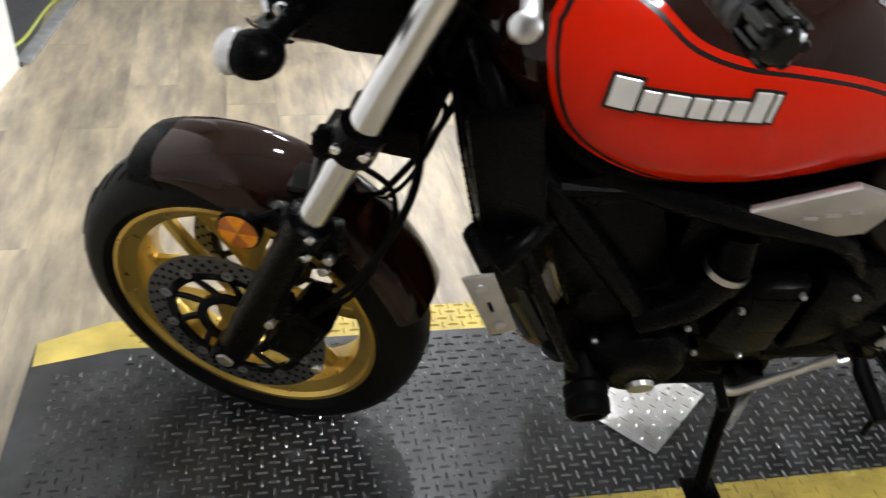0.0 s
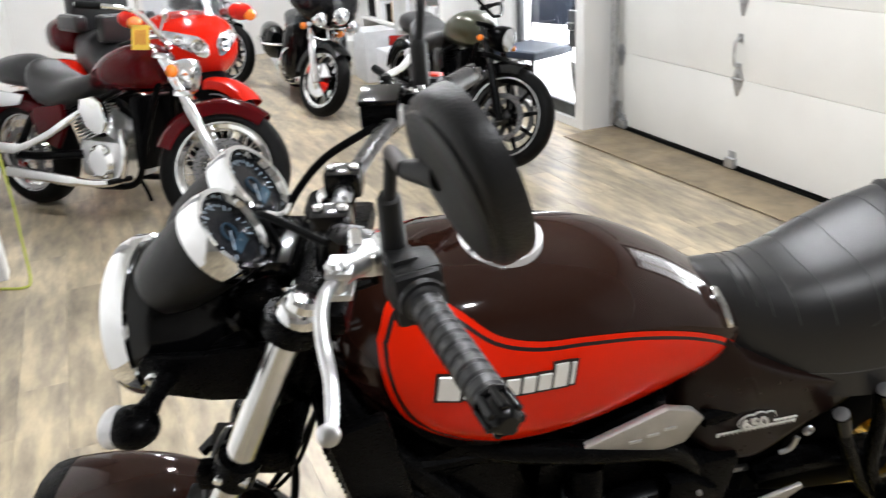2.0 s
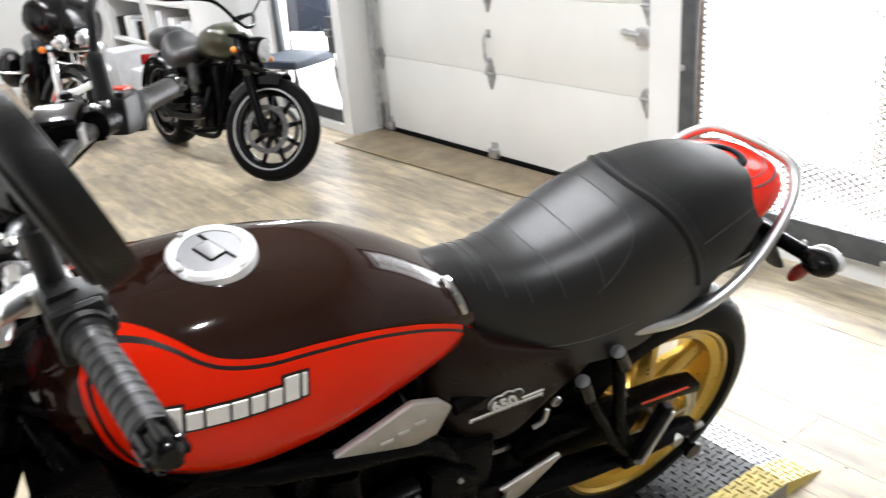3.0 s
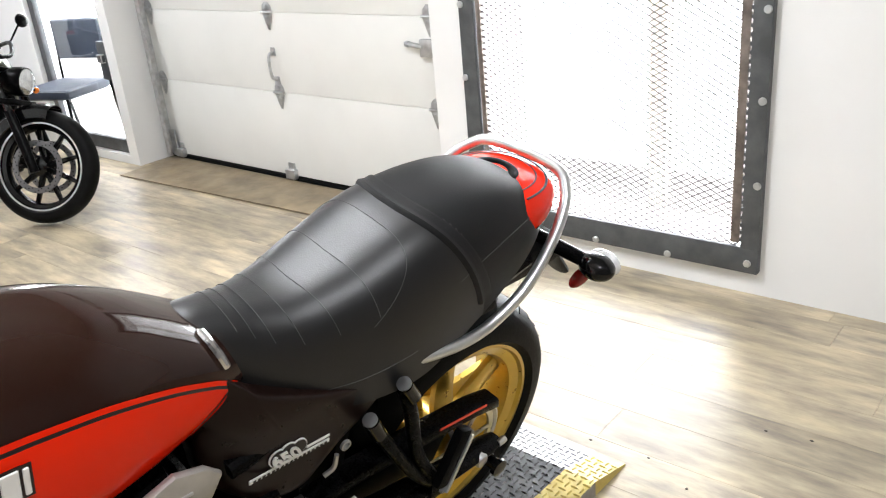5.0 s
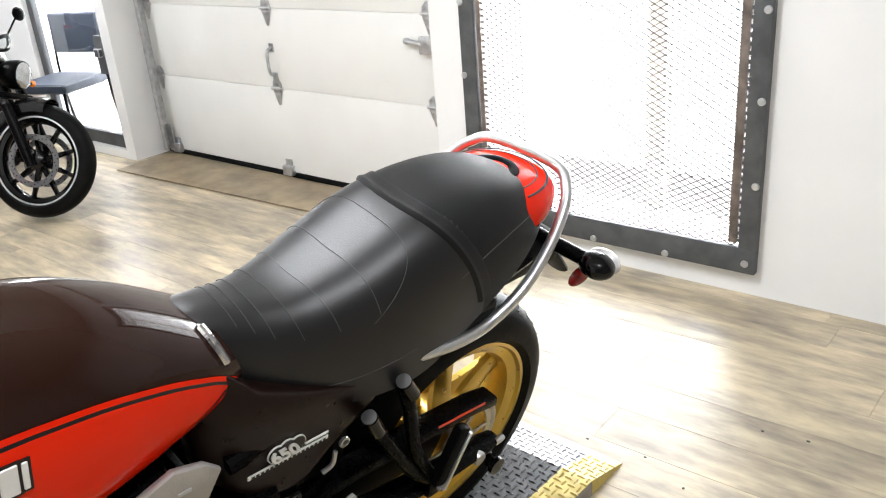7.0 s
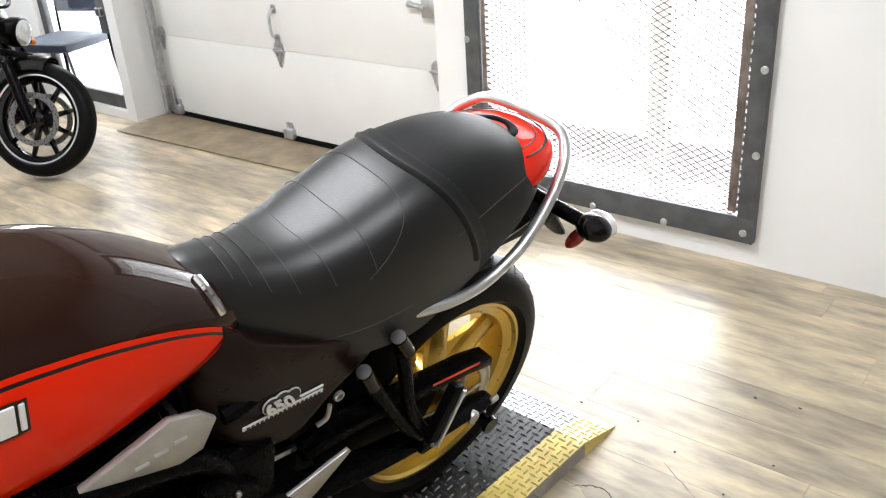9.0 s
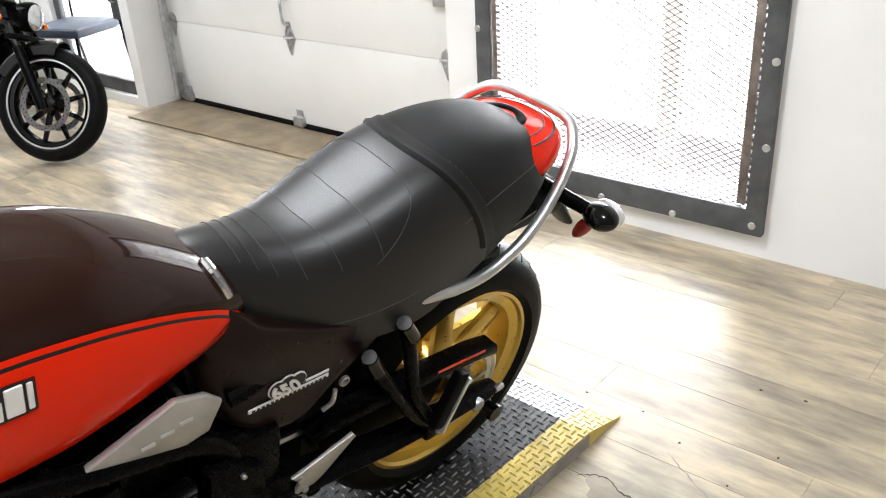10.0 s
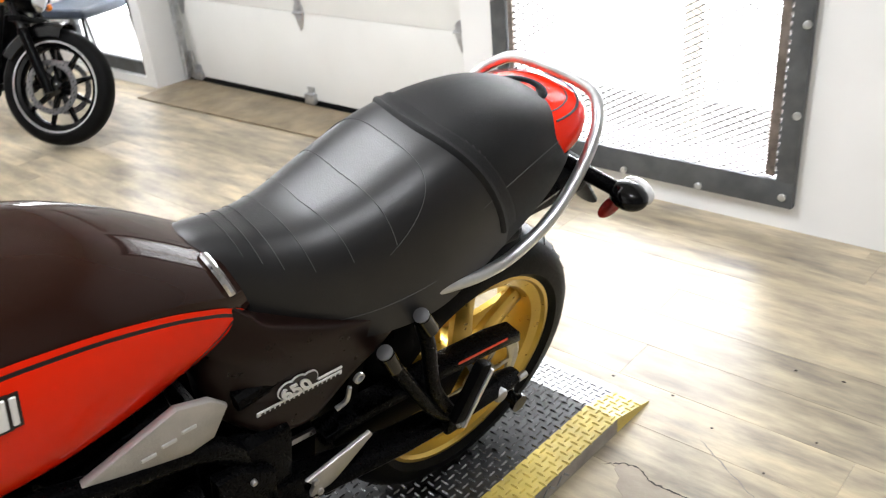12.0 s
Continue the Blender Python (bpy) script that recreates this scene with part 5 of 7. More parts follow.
def tail_top(x, y):
    w, top, bot = tail_size(y)
    c = min(1.0, abs(x) / w) ** (1 / 0.7)
    return (top + bot) / 2 + (top - bot) / 2 * (1 - c * c) ** 0.35


bm = bmesh.new()
rings = []
for y in np.linspace(1.45, 1.602, 24):
    w, top, bot = tail_size(y)
    rings.append([(w * math.copysign(abs(math.cos(a)) ** 0.7, math.cos(a)), y, (top + bot) / 2 + (top - bot) / 2 * math.copysign(abs(math.sin(a)) ** 0.7, math.sin(a))) for a in np.linspace(0, 2 * math.pi, 40, endpoint=False)])
ring_loft(bm, rings)
bm.faces.ensure_lookup_table()
for f in bm.faces:
    c = f.calc_center_median()
    f.material_index = 1 if c.z < 0.825 else 0
tail = part("tail_cowl", bm, [RED, BROWN], bike, "round red tail cowl with dark stripes", smooth=60)
for k, r, nm in ((0.86, 0.0026, "tail_stripe"), (0.70, 0.0016, "tail_stripe"), (0.36, 0.010, "tail_pad")):
    bm = bmesh.new()
    pts = []
    for a in np.linspace(0.03, math.pi - 0.03, 33):
        x, y = 0.104 * k * math.cos(a), 1.462 + 0.140 * k * math.sin(a) ** 0.8
        pts.append((x, y, tail_top(x, y) + 0.0006))
    tube(bm, pts, r, 10, squash=0.35)
    part(nm, bm, PIN if nm == "tail_stripe" else BLACK_MATTE, tail, "dark stripe on the tail" if nm == "tail_stripe" else "black pad behind the seat")
bm = bmesh.new()
box(bm, (0, 1.598, 0.80), (0.09, 0.03, 0.045), 0.012)
part("tail_lamp", bm, RED_LENS, tail, "red tail lamp")
bm = bmesh.new()
rail = [(0.128, 1.175, 0.695), (0.138, 1.22, 0.692), (0.145, 1.28, 0.688), (0.147, 1.35, 0.695), (0.146, 1.43, 0.732), (0.137, 1.490, 0.782), (0.121, 1.538, 0.832), (0.098, 1.568, 0.867), (0.052, 1.586, 0.889)]
rail = rail + [(-x - (0.025 if y > 1.53 else 0.0), y - (0.02 if y > 1.53 else 0.0), z) for x, y, z in rail[::-1]]
path = smooth_path(rail, 5)
tube(bm, path, 0.0105, 14)
ball(bm, (0.12, 1.172, 0.696), 0.013, 12, 8)
ball(bm, (-0.12, 1.172, 0.696), 0.013, 12, 8)
part("grab_rail", bm, ALU, bike, "polished aluminium grab rail looping round the tail")
bm = bmesh.new()
box(bm, (0, 1.45, 0.72), (0.19, 0.32, 0.06), 0.02)
tube(bm, [(0, 1.55, 0.74), (0, 1.66, 0.67), (0, 1.76, 0.56)], [0.05, 0.045, 0.03], 12, squash=0.4)
box(bm, (0.1, 1.3, 0.695), (0.03, 0.2, 0.02), 0.005)
box(bm, (-0.1, 1.3, 0.695), (0.03, 0.2, 0.02), 0.005)
part("rear_mudguard", bm, BLACK_MATTE, bike)
for s in (1, -1):
    bm = bmesh.new()
    tube(bm, [(s * 0.04, 1.555, 0.747), (s * 0.1, 1.57, 0.747), (s * 0.17, 1.58, 0.745)], [0.02, 0.0145, 0.014], 14)
    ind = part("rear_indicator", bm, BLACK_SATIN, bike, "black rear indicator")
    bm = bmesh.new()
    ball(bm, (0, 0, 0), 1, 20, 12, (0.036, 0.032, 0.024), Matrix.Translation((s * 0.19, 1.583, 0.744)))
    part("housing", bm, BLACK_GLOSS, ind)
    bm = bmesh.new()
    ball(bm, (0, 0, 0), 1, 20, 12, (0.034, 0.018, 0.023), Matrix.Translation((s * 0.19, 1.608, 0.744)))
    part("lens", bm, LENS, ind, "clear indicator lens")
    bm = bmesh.new()
    ball(bm, (0, 0, 0), 1, 16, 10, (0.014, 0.009, 0.03), Matrix.Translation((s * 0.162, 1.582, 0.704)) @ pose(0, 0, 0, -15, 25 * s, 0))
    part("reflector", bm, RED_LENS, ind, "hanging red reflector")

# ---- side covers, frame covers ----


def side_plate(name, outline, x, thick, material, label="", bulge=0.0, parent=None, bevel=0.004):
    out = []
    for s in (1, -1):
        bm = bmesh.new()
        vs = plate(bm, [(y, z) for y, z in outline], thick, None, bevel)
        cy = sum(p[0] for p in outline) / len(outline)
        bmesh.ops.triangulate(bm, faces=[f for f in bm.faces if len(f.verts) > 6])
        for v in bm.verts:
            y, z, w = v.co
            v.co = (s * (x + w - bulge * (y - cy) ** 2), y, z)
        out.append(part(name, bm, material, parent or bike, label))
    return out


def cover_x(y, z):
    """How far the side cover stands out: it tucks in towards the tank and the seat, with a crease from corner to corner."""
    x = 0.128 - 0.05 * max(0.0, min(1.0, (0.90 - y) / 0.10)) ** 1.3
    fold = 0.735 - 0.20 * (y - 0.88)
    return x - (0.020 * min(1.0, (z - fold) / 0.05) if z > fold else 0.004 * min(1.0, (fold - z) / 0.1))


COVER = [(0.803, 0.735), (0.832, 0.782), (0.858, 0.812), (0.884, 0.792), (0.911, 0.767), (1.0, 0.724), (1.089, 0.694), (1.148, 0.690), (1.127, 0.656), (1.095, 0.625), (1.051, 0.60), (1.008, 0.566), (0.975, 0.545), (0.934, 0.548), (0.87, 0.585), (0.826, 0.632), (0.815, 0.69)]
covers = []
for s in (1, -1):
    bm = bmesh.new()
    loop = smooth_path([(y, z, 0) for y, z in COVER + COVER[:1]], 4)[:-1]
    mid = Vector((0.95, 0.66, 0))
    rings = []
    for k, drop in ((1.0, 0.03), (1.0, 0.008), (0.985, 0.002), (0.96, 0.0), (0.88, 0.0), (0.78, 0.0), (0.66, 0.0), (0.52, 0.0), (0.36, 0.0), (0.18, 0.0)):
        ring = []
        for p in loop:
            q = mid + (p - mid) * k
            ring.append((s * (cover_x(q.x, q.y) - drop), q.x, q.y))
        rings.append(ring)
    rows = ring_loft(bm, rings, cap=False)
    bm.faces.new(rows[-1])
    covers.append(part("side_cover", bm, BROWN_SATIN, bike, "dark brown side cover with a number badge", smooth=50))
pads = side_plate("frame_cover", [(0.628, 0.702), (0.69, 0.724), (0.755, 0.748), (0.80, 0.732), (0.822, 0.708), (0.80, 0.662), (0.765, 0.656), (0.70, 0.674)], 0.142, 0.014, BRACKET, "bead-blasted aluminium frame cover with three slots", 0.0, bevel=0.005)
for s, pad in ((1, pads[0]), (-1, pads[1])):
    bm = bmesh.new()
    for k in range(3):
        box(bm, (s * 0.1495, 0.712 + 0.027 * k, 0.694 + 0.006 * k), (0.003, 0.02, 0.006), 0.001, m=None, segs=1)
    part("slot", bm, ALU, pad)
# number badge on the covers
for s, cover in ((1, covers[0]), (-1, covers[1])):
    bm = bmesh.new()
    c = Vector((s * 0.1285, 0.946, 0.640))
    mm = Matrix.Translation(c) @ pose(0, 0, 0, 90, 0, 90 * s) @ pose(0, 0, 0, 0, 0, -3 * s)
    box(bm, (0, -0.013, 0), (0.145, 0.008, 0.003), 0.001, m=mm, segs=1)
    badge = part("number_badge", bm, SILVER, cover, "silver badge with the number 650", smooth=0)
    bm = bmesh.new()
    box(bm, (0.0505, -0.003, 0), (0.044, 0.0045, 0.003), 0.001, m=mm, segs=1)
    part("badge_rule", bm, SILVER, badge, smooth=0)
    bm = bmesh.new()
    for k in range(-8, 9):
        box(bm, (k * 0.008, -0.0134, 0.0018), (0.005, 0.003, 0.001), m=mm)
    tagged(part("small_print", bm, PIN, badge, smooth=0), "fine dark print", kind="stuff")
    for r, up, material, nm in ((0.0155, 0.0, SILVER, "badge_arch"), (0.0138, 0.0008, PIN, "badge_ground")):
        bm = bmesh.new()
        for k in (-1, 0, 1):
            lathe(bm, [(r, -0.001), (r, 0.0014 + up), (0.0, 0.0014 + up)], mm @ Vector((-0.006 + 0.0185 * k, 0.008 + 0.003 * (k == 0), 0)), mm.to_3x3() @ Vector((0, 0, 1)), 20)
        part(nm, bm, material, badge)
    cv = bpy.data.curves.new("number_text", "FONT")
    cv.body, cv.size, cv.extrude, cv.align_x, cv.offset, cv.shear = "650", 0.033, 0.0012, "CENTER", 0.0010, -0.5 * s
    tmp = new("number_text", cv)
    me = bpy.data.meshes.new_from_object(tmp.evaluated_get(bpy.context.evaluated_depsgraph_get()))
    bpy.data.objects.remove(tmp)
    me.materials.append(SILVER)
    num = new("number", me)
    num.parent = badge
    num.matrix_local = mm @ Matrix.Translation((-0.006, -0.006, 0.0044))

# ---- frame, radiator, engine ----
bm = bmesh.new()
for s in (1, -1):
    tube(bm, smooth_path([(s * 0.03, 0.30, 0.86), (s * 0.1, 0.33, 0.79), (s * 0.13, 0.40, 0.70), (s * 0.14, 0.48, 0.6), (s * 0.14, 0.55, 0.5)], 5), 0.019, 12)
    tube(bm, smooth_path([(s * 0.05, 0.33, 0.80), (s * 0.12, 0.47, 0.735), (s * 0.14, 0.62, 0.69), (s * 0.13, 0.80, 0.62), (s * 0.12, 0.88, 0.48)], 5), 0.018, 12)
    tube(bm, [(s * 0.125, 0.385, 0.72), (s * 0.13, 0.5, 0.72)], 0.013, 10)
    tube(bm, [(s * 0.11, 0.85, 0.66), (s * 0.11, 1.15, 0.70), (s * 0.09, 1.5, 0.74)], 0.016, 10)
    box(bm, (s * 0.115, 0.86, 0.46), (0.05, 0.14, 0.24), 0.02)
cyl(bm, (0, 0.275, 0.80), (0, 0.33, 0.93), 0.036)
part("frame", bm, BLACK_SATIN, bike)
bm = bmesh.new()
box(bm, (0, 0.335, 0.66), (0.30, 0.05, 0.30), 0.01, m=Matrix.Translation((0, 0.335, 0.66)) @ pose(0, 0, 0, 14, 0, 0) @ Matrix.Translation((0, -0.335, -0.66)))
box(bm, (0, 0.365, 0.66), (0.25, 0.05, 0.26), 0.02, m=Matrix.Translation((0, 0.335, 0.66)) @ pose(0, 0, 0, 14, 0, 0) @ Matrix.Translation((0, -0.335, -0.66)))
radiator = part("radiator", bm, BLACK_SATIN, bike)
for k in range(22):
    z = 0.53 + 0.0125 * k
    bm = bmesh.new()
    box(bm, (0, 0.31 + (0.66 - z) * 0.25, z), (0.26, 0.012, 0.004))
    part("fin", bm, BLACK_MATTE, radiator)
for s in (1, -1):
    bm = bmesh.new()
    box(bm, (s * 0.15, 0.33, 0.76), (0.02, 0.08, 0.2), 0.008, m=Matrix.Translation((0, 0.33, 0.76)) @ pose(0, 0, 0, 12, 0, 0) @ Matrix.Translation((0, -0.33, -0.76)))
    part("radiator_shroud", bm, BLACK_SATIN, radiator)
    # bare metal guard plate with two screws and a slot
    bm = bmesh.new()
    plate(bm, [(0.285, 0.644), (0.322, 0.653), (0.368, 0.536), (0.335, 0.524)], 0.005, Matrix.Translation((s * 0.2, 0, 0)) @ pose(0, 0, 0, 90, 0, 90), 0.0015)
    guard = part("guard_plate", bm, BRACKET, bike, "bare aluminium guard plate with two screws")
    bolts(guard, [(s * 0.203, 0.309, 0.628), (s * 0.203, 0.344, 0.55)], (s, 0, 0), 0.0075, 0.003, STEEL, "screw")
    bm = bmesh.new()
    box(bm, (s * 0.203, 0.327, 0.589), (0.002, 0.005, 0.022), 0.001, m=Matrix.Translation((0, 0.327, 0.589)) @ pose(0, 0, 0, 22, 0, 0) @ Matrix.Translation((0, -0.327, -0.589)), segs=1)
    part("slot", bm, BLACK_MATTE, guard)
    # crash bar arm and slider
    bm = bmesh.new()
    tube(bm, [(s * 0.14, 0.31, 0.66), (s * 0.19, 0.325, 0.66)], 0.022, 14)
    tube(bm, smooth_path([(s * 0.13, 0.40, 0.68), (s * 0.17, 0.36, 0.675), (s * 0.19, 0.325, 0.655)], 5), 0.014, 12)
    tube(bm, smooth_path([(s * 0.17, 0.36, 0.66), (s * 0.185, 0.43, 0.5), (s * 0.19, 0.47, 0.42)], 5), 0.009, 10)
    part("crash_bar", bm, BLACK_SATIN, bike)
    bm = bmesh.new()
    lathe(bm, [(0.006, 0.072), (0.018, 0.073), (0.021, 0.084), (0.027, 0.084), (0.033, 0.078), (0.034, 0.058), (0.0315, 0.054), (0.0335, 0.049), (0.0335, 0.036), (0.029, 0.03), (0.027, -0.04)], (s * 0.14, 0.508, 0.348), (s, 0, -0.25), 28)
    slider = part("crash_slider", bm, BLACK_MATTE, bike, "black nylon crash slider")
    bm = bmesh.new()
    lathe(bm, [(0.0, 0.0725), (0.012, 0.0725), (0.012, 0.076), (0.007, 0.077)], (s * 0.14, 0.508, 0.348), (s, 0, -0.25), 6)
    part("slider_bolt", bm, STEEL, slider)

def tilted(c, deg):
    return Matrix.Translation(c) @ pose(0, 0, 0, deg, 0, 0) @ Matrix.Translation(-Vector(c))


bm = bmesh.new()
box(bm, (0, 0.66, 0.42), (0.26, 0.42, 0.24), 0.05, segs=3)
engine = part("engine", bm, BLACK_SATIN, bike, "black twin-cylinder engine")
for nm, c, sz, bev, deg in (("oil_pan", (0, 0.70, 0.31), (0.2, 0.28, 0.1), 0.03, 0), ("cylinder_block", (0, 0.49, 0.60), (0.25, 0.16, 0.26), 0.03, 20),
                            ("cylinder_head", (0, 0.46, 0.725), (0.27, 0.15, 0.06), 0.02, 20), ("airbox", (0, 0.68, 0.62), (0.24, 0.2, 0.18), 0.04, 0)):
    bm = bmesh.new()
    box(bm, c, sz, bev, m=tilted(c, deg))
    part(nm, bm, BLACK_SATIN, engine)
for s in (1, -1):
    bm = bmesh.new()
    lathe(bm, [(0.03, 0.048), (0.05, 0.047), (0.066, 0.036), (0.078, 0.014), (0.082, -0.03)], (s * 0.13, 0.585, 0.372), (s, 0, -0.12), 40)
    cover = part("generator_cover" if s > 0 else "clutch_cover", bm, BLACK_SATIN, engine)
    for k in range(7):
        bm = bmesh.new()
        a = 2 * math.pi * k / 7
        lathe(bm, [(0.006, 0.016), (0.01, 0.014), (0.011, -0.02)], (s * 0.13, 0.585 + 0.085 * math.cos(a), 0.385 + 0.085 * math.sin(a)), (s, 0, 0), 10)
        part("bolt_boss", bm, BLACK_SATIN, cover)
    bolts(cover, [(s * 0.148, 0.585 + 0.085 * math.cos(0.8976 * k), 0.385 + 0.085 * math.sin(0.8976 * k)) for k in range(7)], (s, 0, 0), 0.005, 0.004, STEEL)
    bm = bmesh.new()
    lathe(bm, [(0.002, 0.0535), (0.020, 0.0535), (0.022, 0.046)], (s * 0.13, 0.592, 0.350), (s, 0, -0.2), 24)
    part("inspection_plug", bm, ALU, cover, "bare aluminium plug")
    bm = bmesh.new()
    plate(bm, [(0.79, 0.577), (0.83, 0.575), (0.885, 0.53), (0.888, 0.47), (0.84, 0.42), (0.79, 0.405)], 0.03, Matrix.Translation((s * 0.146, 0, 0)) @ pose(0, 0, 0, 90, 0, 90), 0.012)
    part("chain_cover", bm, BLACK_SATIN, engine)
    bm = bmesh.new()
    plate(bm, [(0.665, 0.43), (0.68, 0.53), (0.72, 0.56), (0.777, 0.563), (0.777, 0.40), (0.72, 0.385)], 0.04, Matrix.Translation((s * 0.14, 0, 0)) @ pose(0, 0, 0, 90, 0, 90), 0.014)
    box(bm, (s * 0.16, 0.735, 0.50), (0.006, 0.07, 0.075), 0.003)
    sc = part("sprocket_cover", bm, BLACK_SATIN, engine)
    bolts(sc, [(s * 0.162, y, z) for y, z in ((0.69, 0.515), (0.843, 0.545), (0.765, 0.548), (0.73, 0.4))], (s, 0, 0), 0.005, 0.005, STEEL)
    bm = bmesh.new()
    tube(bm, smooth_path([(s * 0.14, 0.56, 0.47), (s * 0.15, 0.615, 0.52), (s * 0.15, 0.645, 0.585), (s * 0.13, 0.65, 0.64)], 5), 0.026, 14)
    tube(bm, [(s * 0.148, 0.64, 0.565), (s * 0.146, 0.645, 0.6)], [0.031, 0.031], 16)
    hose = part("coolant_pipe", bm, BLACK_SATIN, engine)
    bm = bmesh.new()
    tube(bm, [(s * 0.148, 0.643, 0.588), (s * 0.147, 0.6445, 0.598)], [0.0318, 0.0318], 20)
    part("hose_clamp", bm, STEEL, hose)
bm = bmesh.new()
for x in (-0.055, 0.055):
    tube(bm, smooth_path([(x, 0.46, 0.6), (x * 1.2, 0.42, 0.55), (x * 1.7, 0.40, 0.46), (x * 1.6, 0.43, 0.37), (x, 0.5, 0.29), (x * 0.7, 0.62, 0.255)], 7), 0.021, 16)
exhaust = part("exhaust", bm, BRONZE, bike, "heat-tinted exhaust headers")
bm = bmesh.new()
box(bm, (0.0, 0.74, 0.235), (0.2, 0.26, 0.1), 0.035)
part("collector", bm, BLACK_SATIN, exhaust)
bm = bmesh.new()
tube(bm, [(-0.1, 0.85, 0.25), (-0.15, 1.05, 0.3), (-0.16, 1.2, 0.36)], [0.04, 0.05, 0.045], 18)
part("muffler", bm, BLACK_SATIN, exhaust)
bm = bmesh.new()
lathe(bm, [(0.03, -0.05), (0.032, -0.05), (0.032, 0.05), (0.03, 0.05)], (0.115, 0.405, 0.475), (0, 0.45, -0.9), 18, closed=True)
tube(bm, [(0.14, 0.37, 0.56), (0.15, 0.43, 0.44)], 0.01, 8)
part("oil_filter", bm, BLACK_GLOSS, engine)

# foot controls
bm = bmesh.new()
plate(bm, [(0.938, 0.452), (0.962, 0.456), (1.06, 0.478), (1.066, 0.468), (1.0, 0.415), (0.958, 0.392), (0.945, 0.41), (0.954, 0.43)], 0.008, Matrix.Translation((0.152, 0, 0)) @ pose(0, 0, 0, 90, 0, 90), 0.002)
heel = part("heel_guard", bm, BRACKET, bike, "bare aluminium heel guard")
bolts(heel, [(0.158, 0.953, 0.443), (0.158, 0.963, 0.41)], (1, 0, 0), 0.006, 0.003, STEEL)
bm = bmesh.new()
plate(bm, [(0.938, 0.452), (0.962, 0.456), (1.06, 0.478), (1.0, 0.415), (0.958, 0.392)], 0.008, Matrix.Translation((-0.152, 0, 0)) @ pose(0, 0, 0, 90, 0, 90), 0.002)
part("heel_guard", bm, BRACKET, bike)
bm = bmesh.new()
tube(bm, [(0.15, 0.93, 0.36), (0.15, 0.84, 0.325)], 0.0045, 8)
tube(bm, smooth_path([(0.155, 0.90, 0.375), (0.16, 0.82, 0.325), (0.165, 0.765, 0.295), (0.165, 0.74, 0.30)], 5), 0.0065, 10, squash=1.4)
shift = part("shift_lever", bm, ALU, bike, "silver shift lever")
bm = bmesh.new()
tube(bm, [(0.155, 0.735, 0.305), (0.2, 0.735, 0.3)], 0.0085, 12)
part("toe_piece", bm, BLACK_MATTE, shift)
for s in (1, -1):
    bm = bmesh.new()
    tube(bm, [(s * 0.15, 0.945, 0.365), (s * 0.17, 0.945, 0.355), (s * 0.25, 0.95, 0.345)], [0.012, 0.015, 0.013], 12, squash=0.7)
    cyl(bm, (s * 0.235, 0.95, 0.345), (s * 0.238, 0.955, 0.285), 0.005, seg=8)
    peg = part("foot_peg", bm, BLACK_MATTE, bike)
    bm = bmesh.new()
    plate(bm, [(0.88, 0.47), (0.96, 0.45), (0.97, 0.36), (0.93, 0.34), (0.87, 0.40)], 0.014, Matrix.Translation((s * 0.14, 0, 0)) @ pose(0, 0, 0, 90, 0, 90), 0.004)
    part("peg_hanger", bm, BLACK_SATIN, bike)
    # passenger peg on its two-tube hanger
    bm = bmesh.new()
    tube(bm, smooth_path([(s * 0.145, 1.155, 0.66), (s * 0.15, 1.172, 0.6), (s * 0.152, 1.2, 0.48), (s * 0.152, 1.265, 0.36)], 5), 0.013, 12)
    tube(bm, smooth_path([(s * 0.14, 1.085, 0.63), (s * 0.15, 1.14, 0.53), (s * 0.152, 1.2, 0.43), (s * 0.152, 1.265, 0.355)], 5), 0.012, 12)
    box(bm, (s * 0.152, 1.263, 0.358), (0.03, 0.05, 0.05), 0.01)
    hang = part("passenger_hanger", bm, BLACK_SATIN, bike)
    bm = bmesh.new()
    for a, b in (((1.142, 0.685), (1.165, 0.645)), ((1.075, 0.648), (1.095, 0.605))):
        cyl(bm, (s * 0.157, *a), (s * 0.157, *b), 0.0135, seg=14)
    part("hanger_boss", bm, BLACK_GLOSS, hang)
    bm = bmesh.new()
    box(bm, (s * 0.172, 1.272, 0.44), (0.022, 0.03, 0.13), 0.008, m=tilted((0, 1.272, 0.44), -22))
    pp = part("passenger_peg", bm, BLACK_MATTE, bike, "folded passenger foot peg with a silver edge")
    bm = bmesh.new()
    box(bm, (s * 0.180, 1.290, 0.428), (0.012, 0.008, 0.13), 0.003, m=tilted((0, 1.272, 0.44), -22))
    part("peg_edge", bm, ALU, pp)
    bm = bmesh.new()
    bolt(bm, (s * 0.17, 1.265, 0.355), (s, 0, 0), 0.008, 0.005)
    part("bolt", bm, STEEL, hang)

# helmet lock, and grey caps added in place of highlights on the hanger bosses
bm = bmesh.new()
lathe(bm, [(0.006, 0.0), (0.0095, 0.001), (0.0095, 0.006), (0.0065, 0.0065)], (0.133, 1.045, 0.598), (1, 0, 0), 20, closed=True)
tube(bm, smooth_path([(0.136, 1.028, 0.588), (0.138, 1.022, 0.565), (0.136, 1.004, 0.556)], 4), 0.0042, 8)
part("helmet_lock", bm, STEEL, bike, "small steel helmet lock")
for s in (1, -1):
    for y, z in ((1.141, 0.687), (1.074, 0.650)):
        bm = bmesh.new()
        lathe(bm, [(0.0125, 0.0), (0.0125, 0.003), (0.006, 0.0045)], (s * 0.157, y, z), (0, -0.5, 0.87), 18)
        part("boss_highlight", bm, DISC, bike, "grey cap in place of the highlight on the hanger boss")

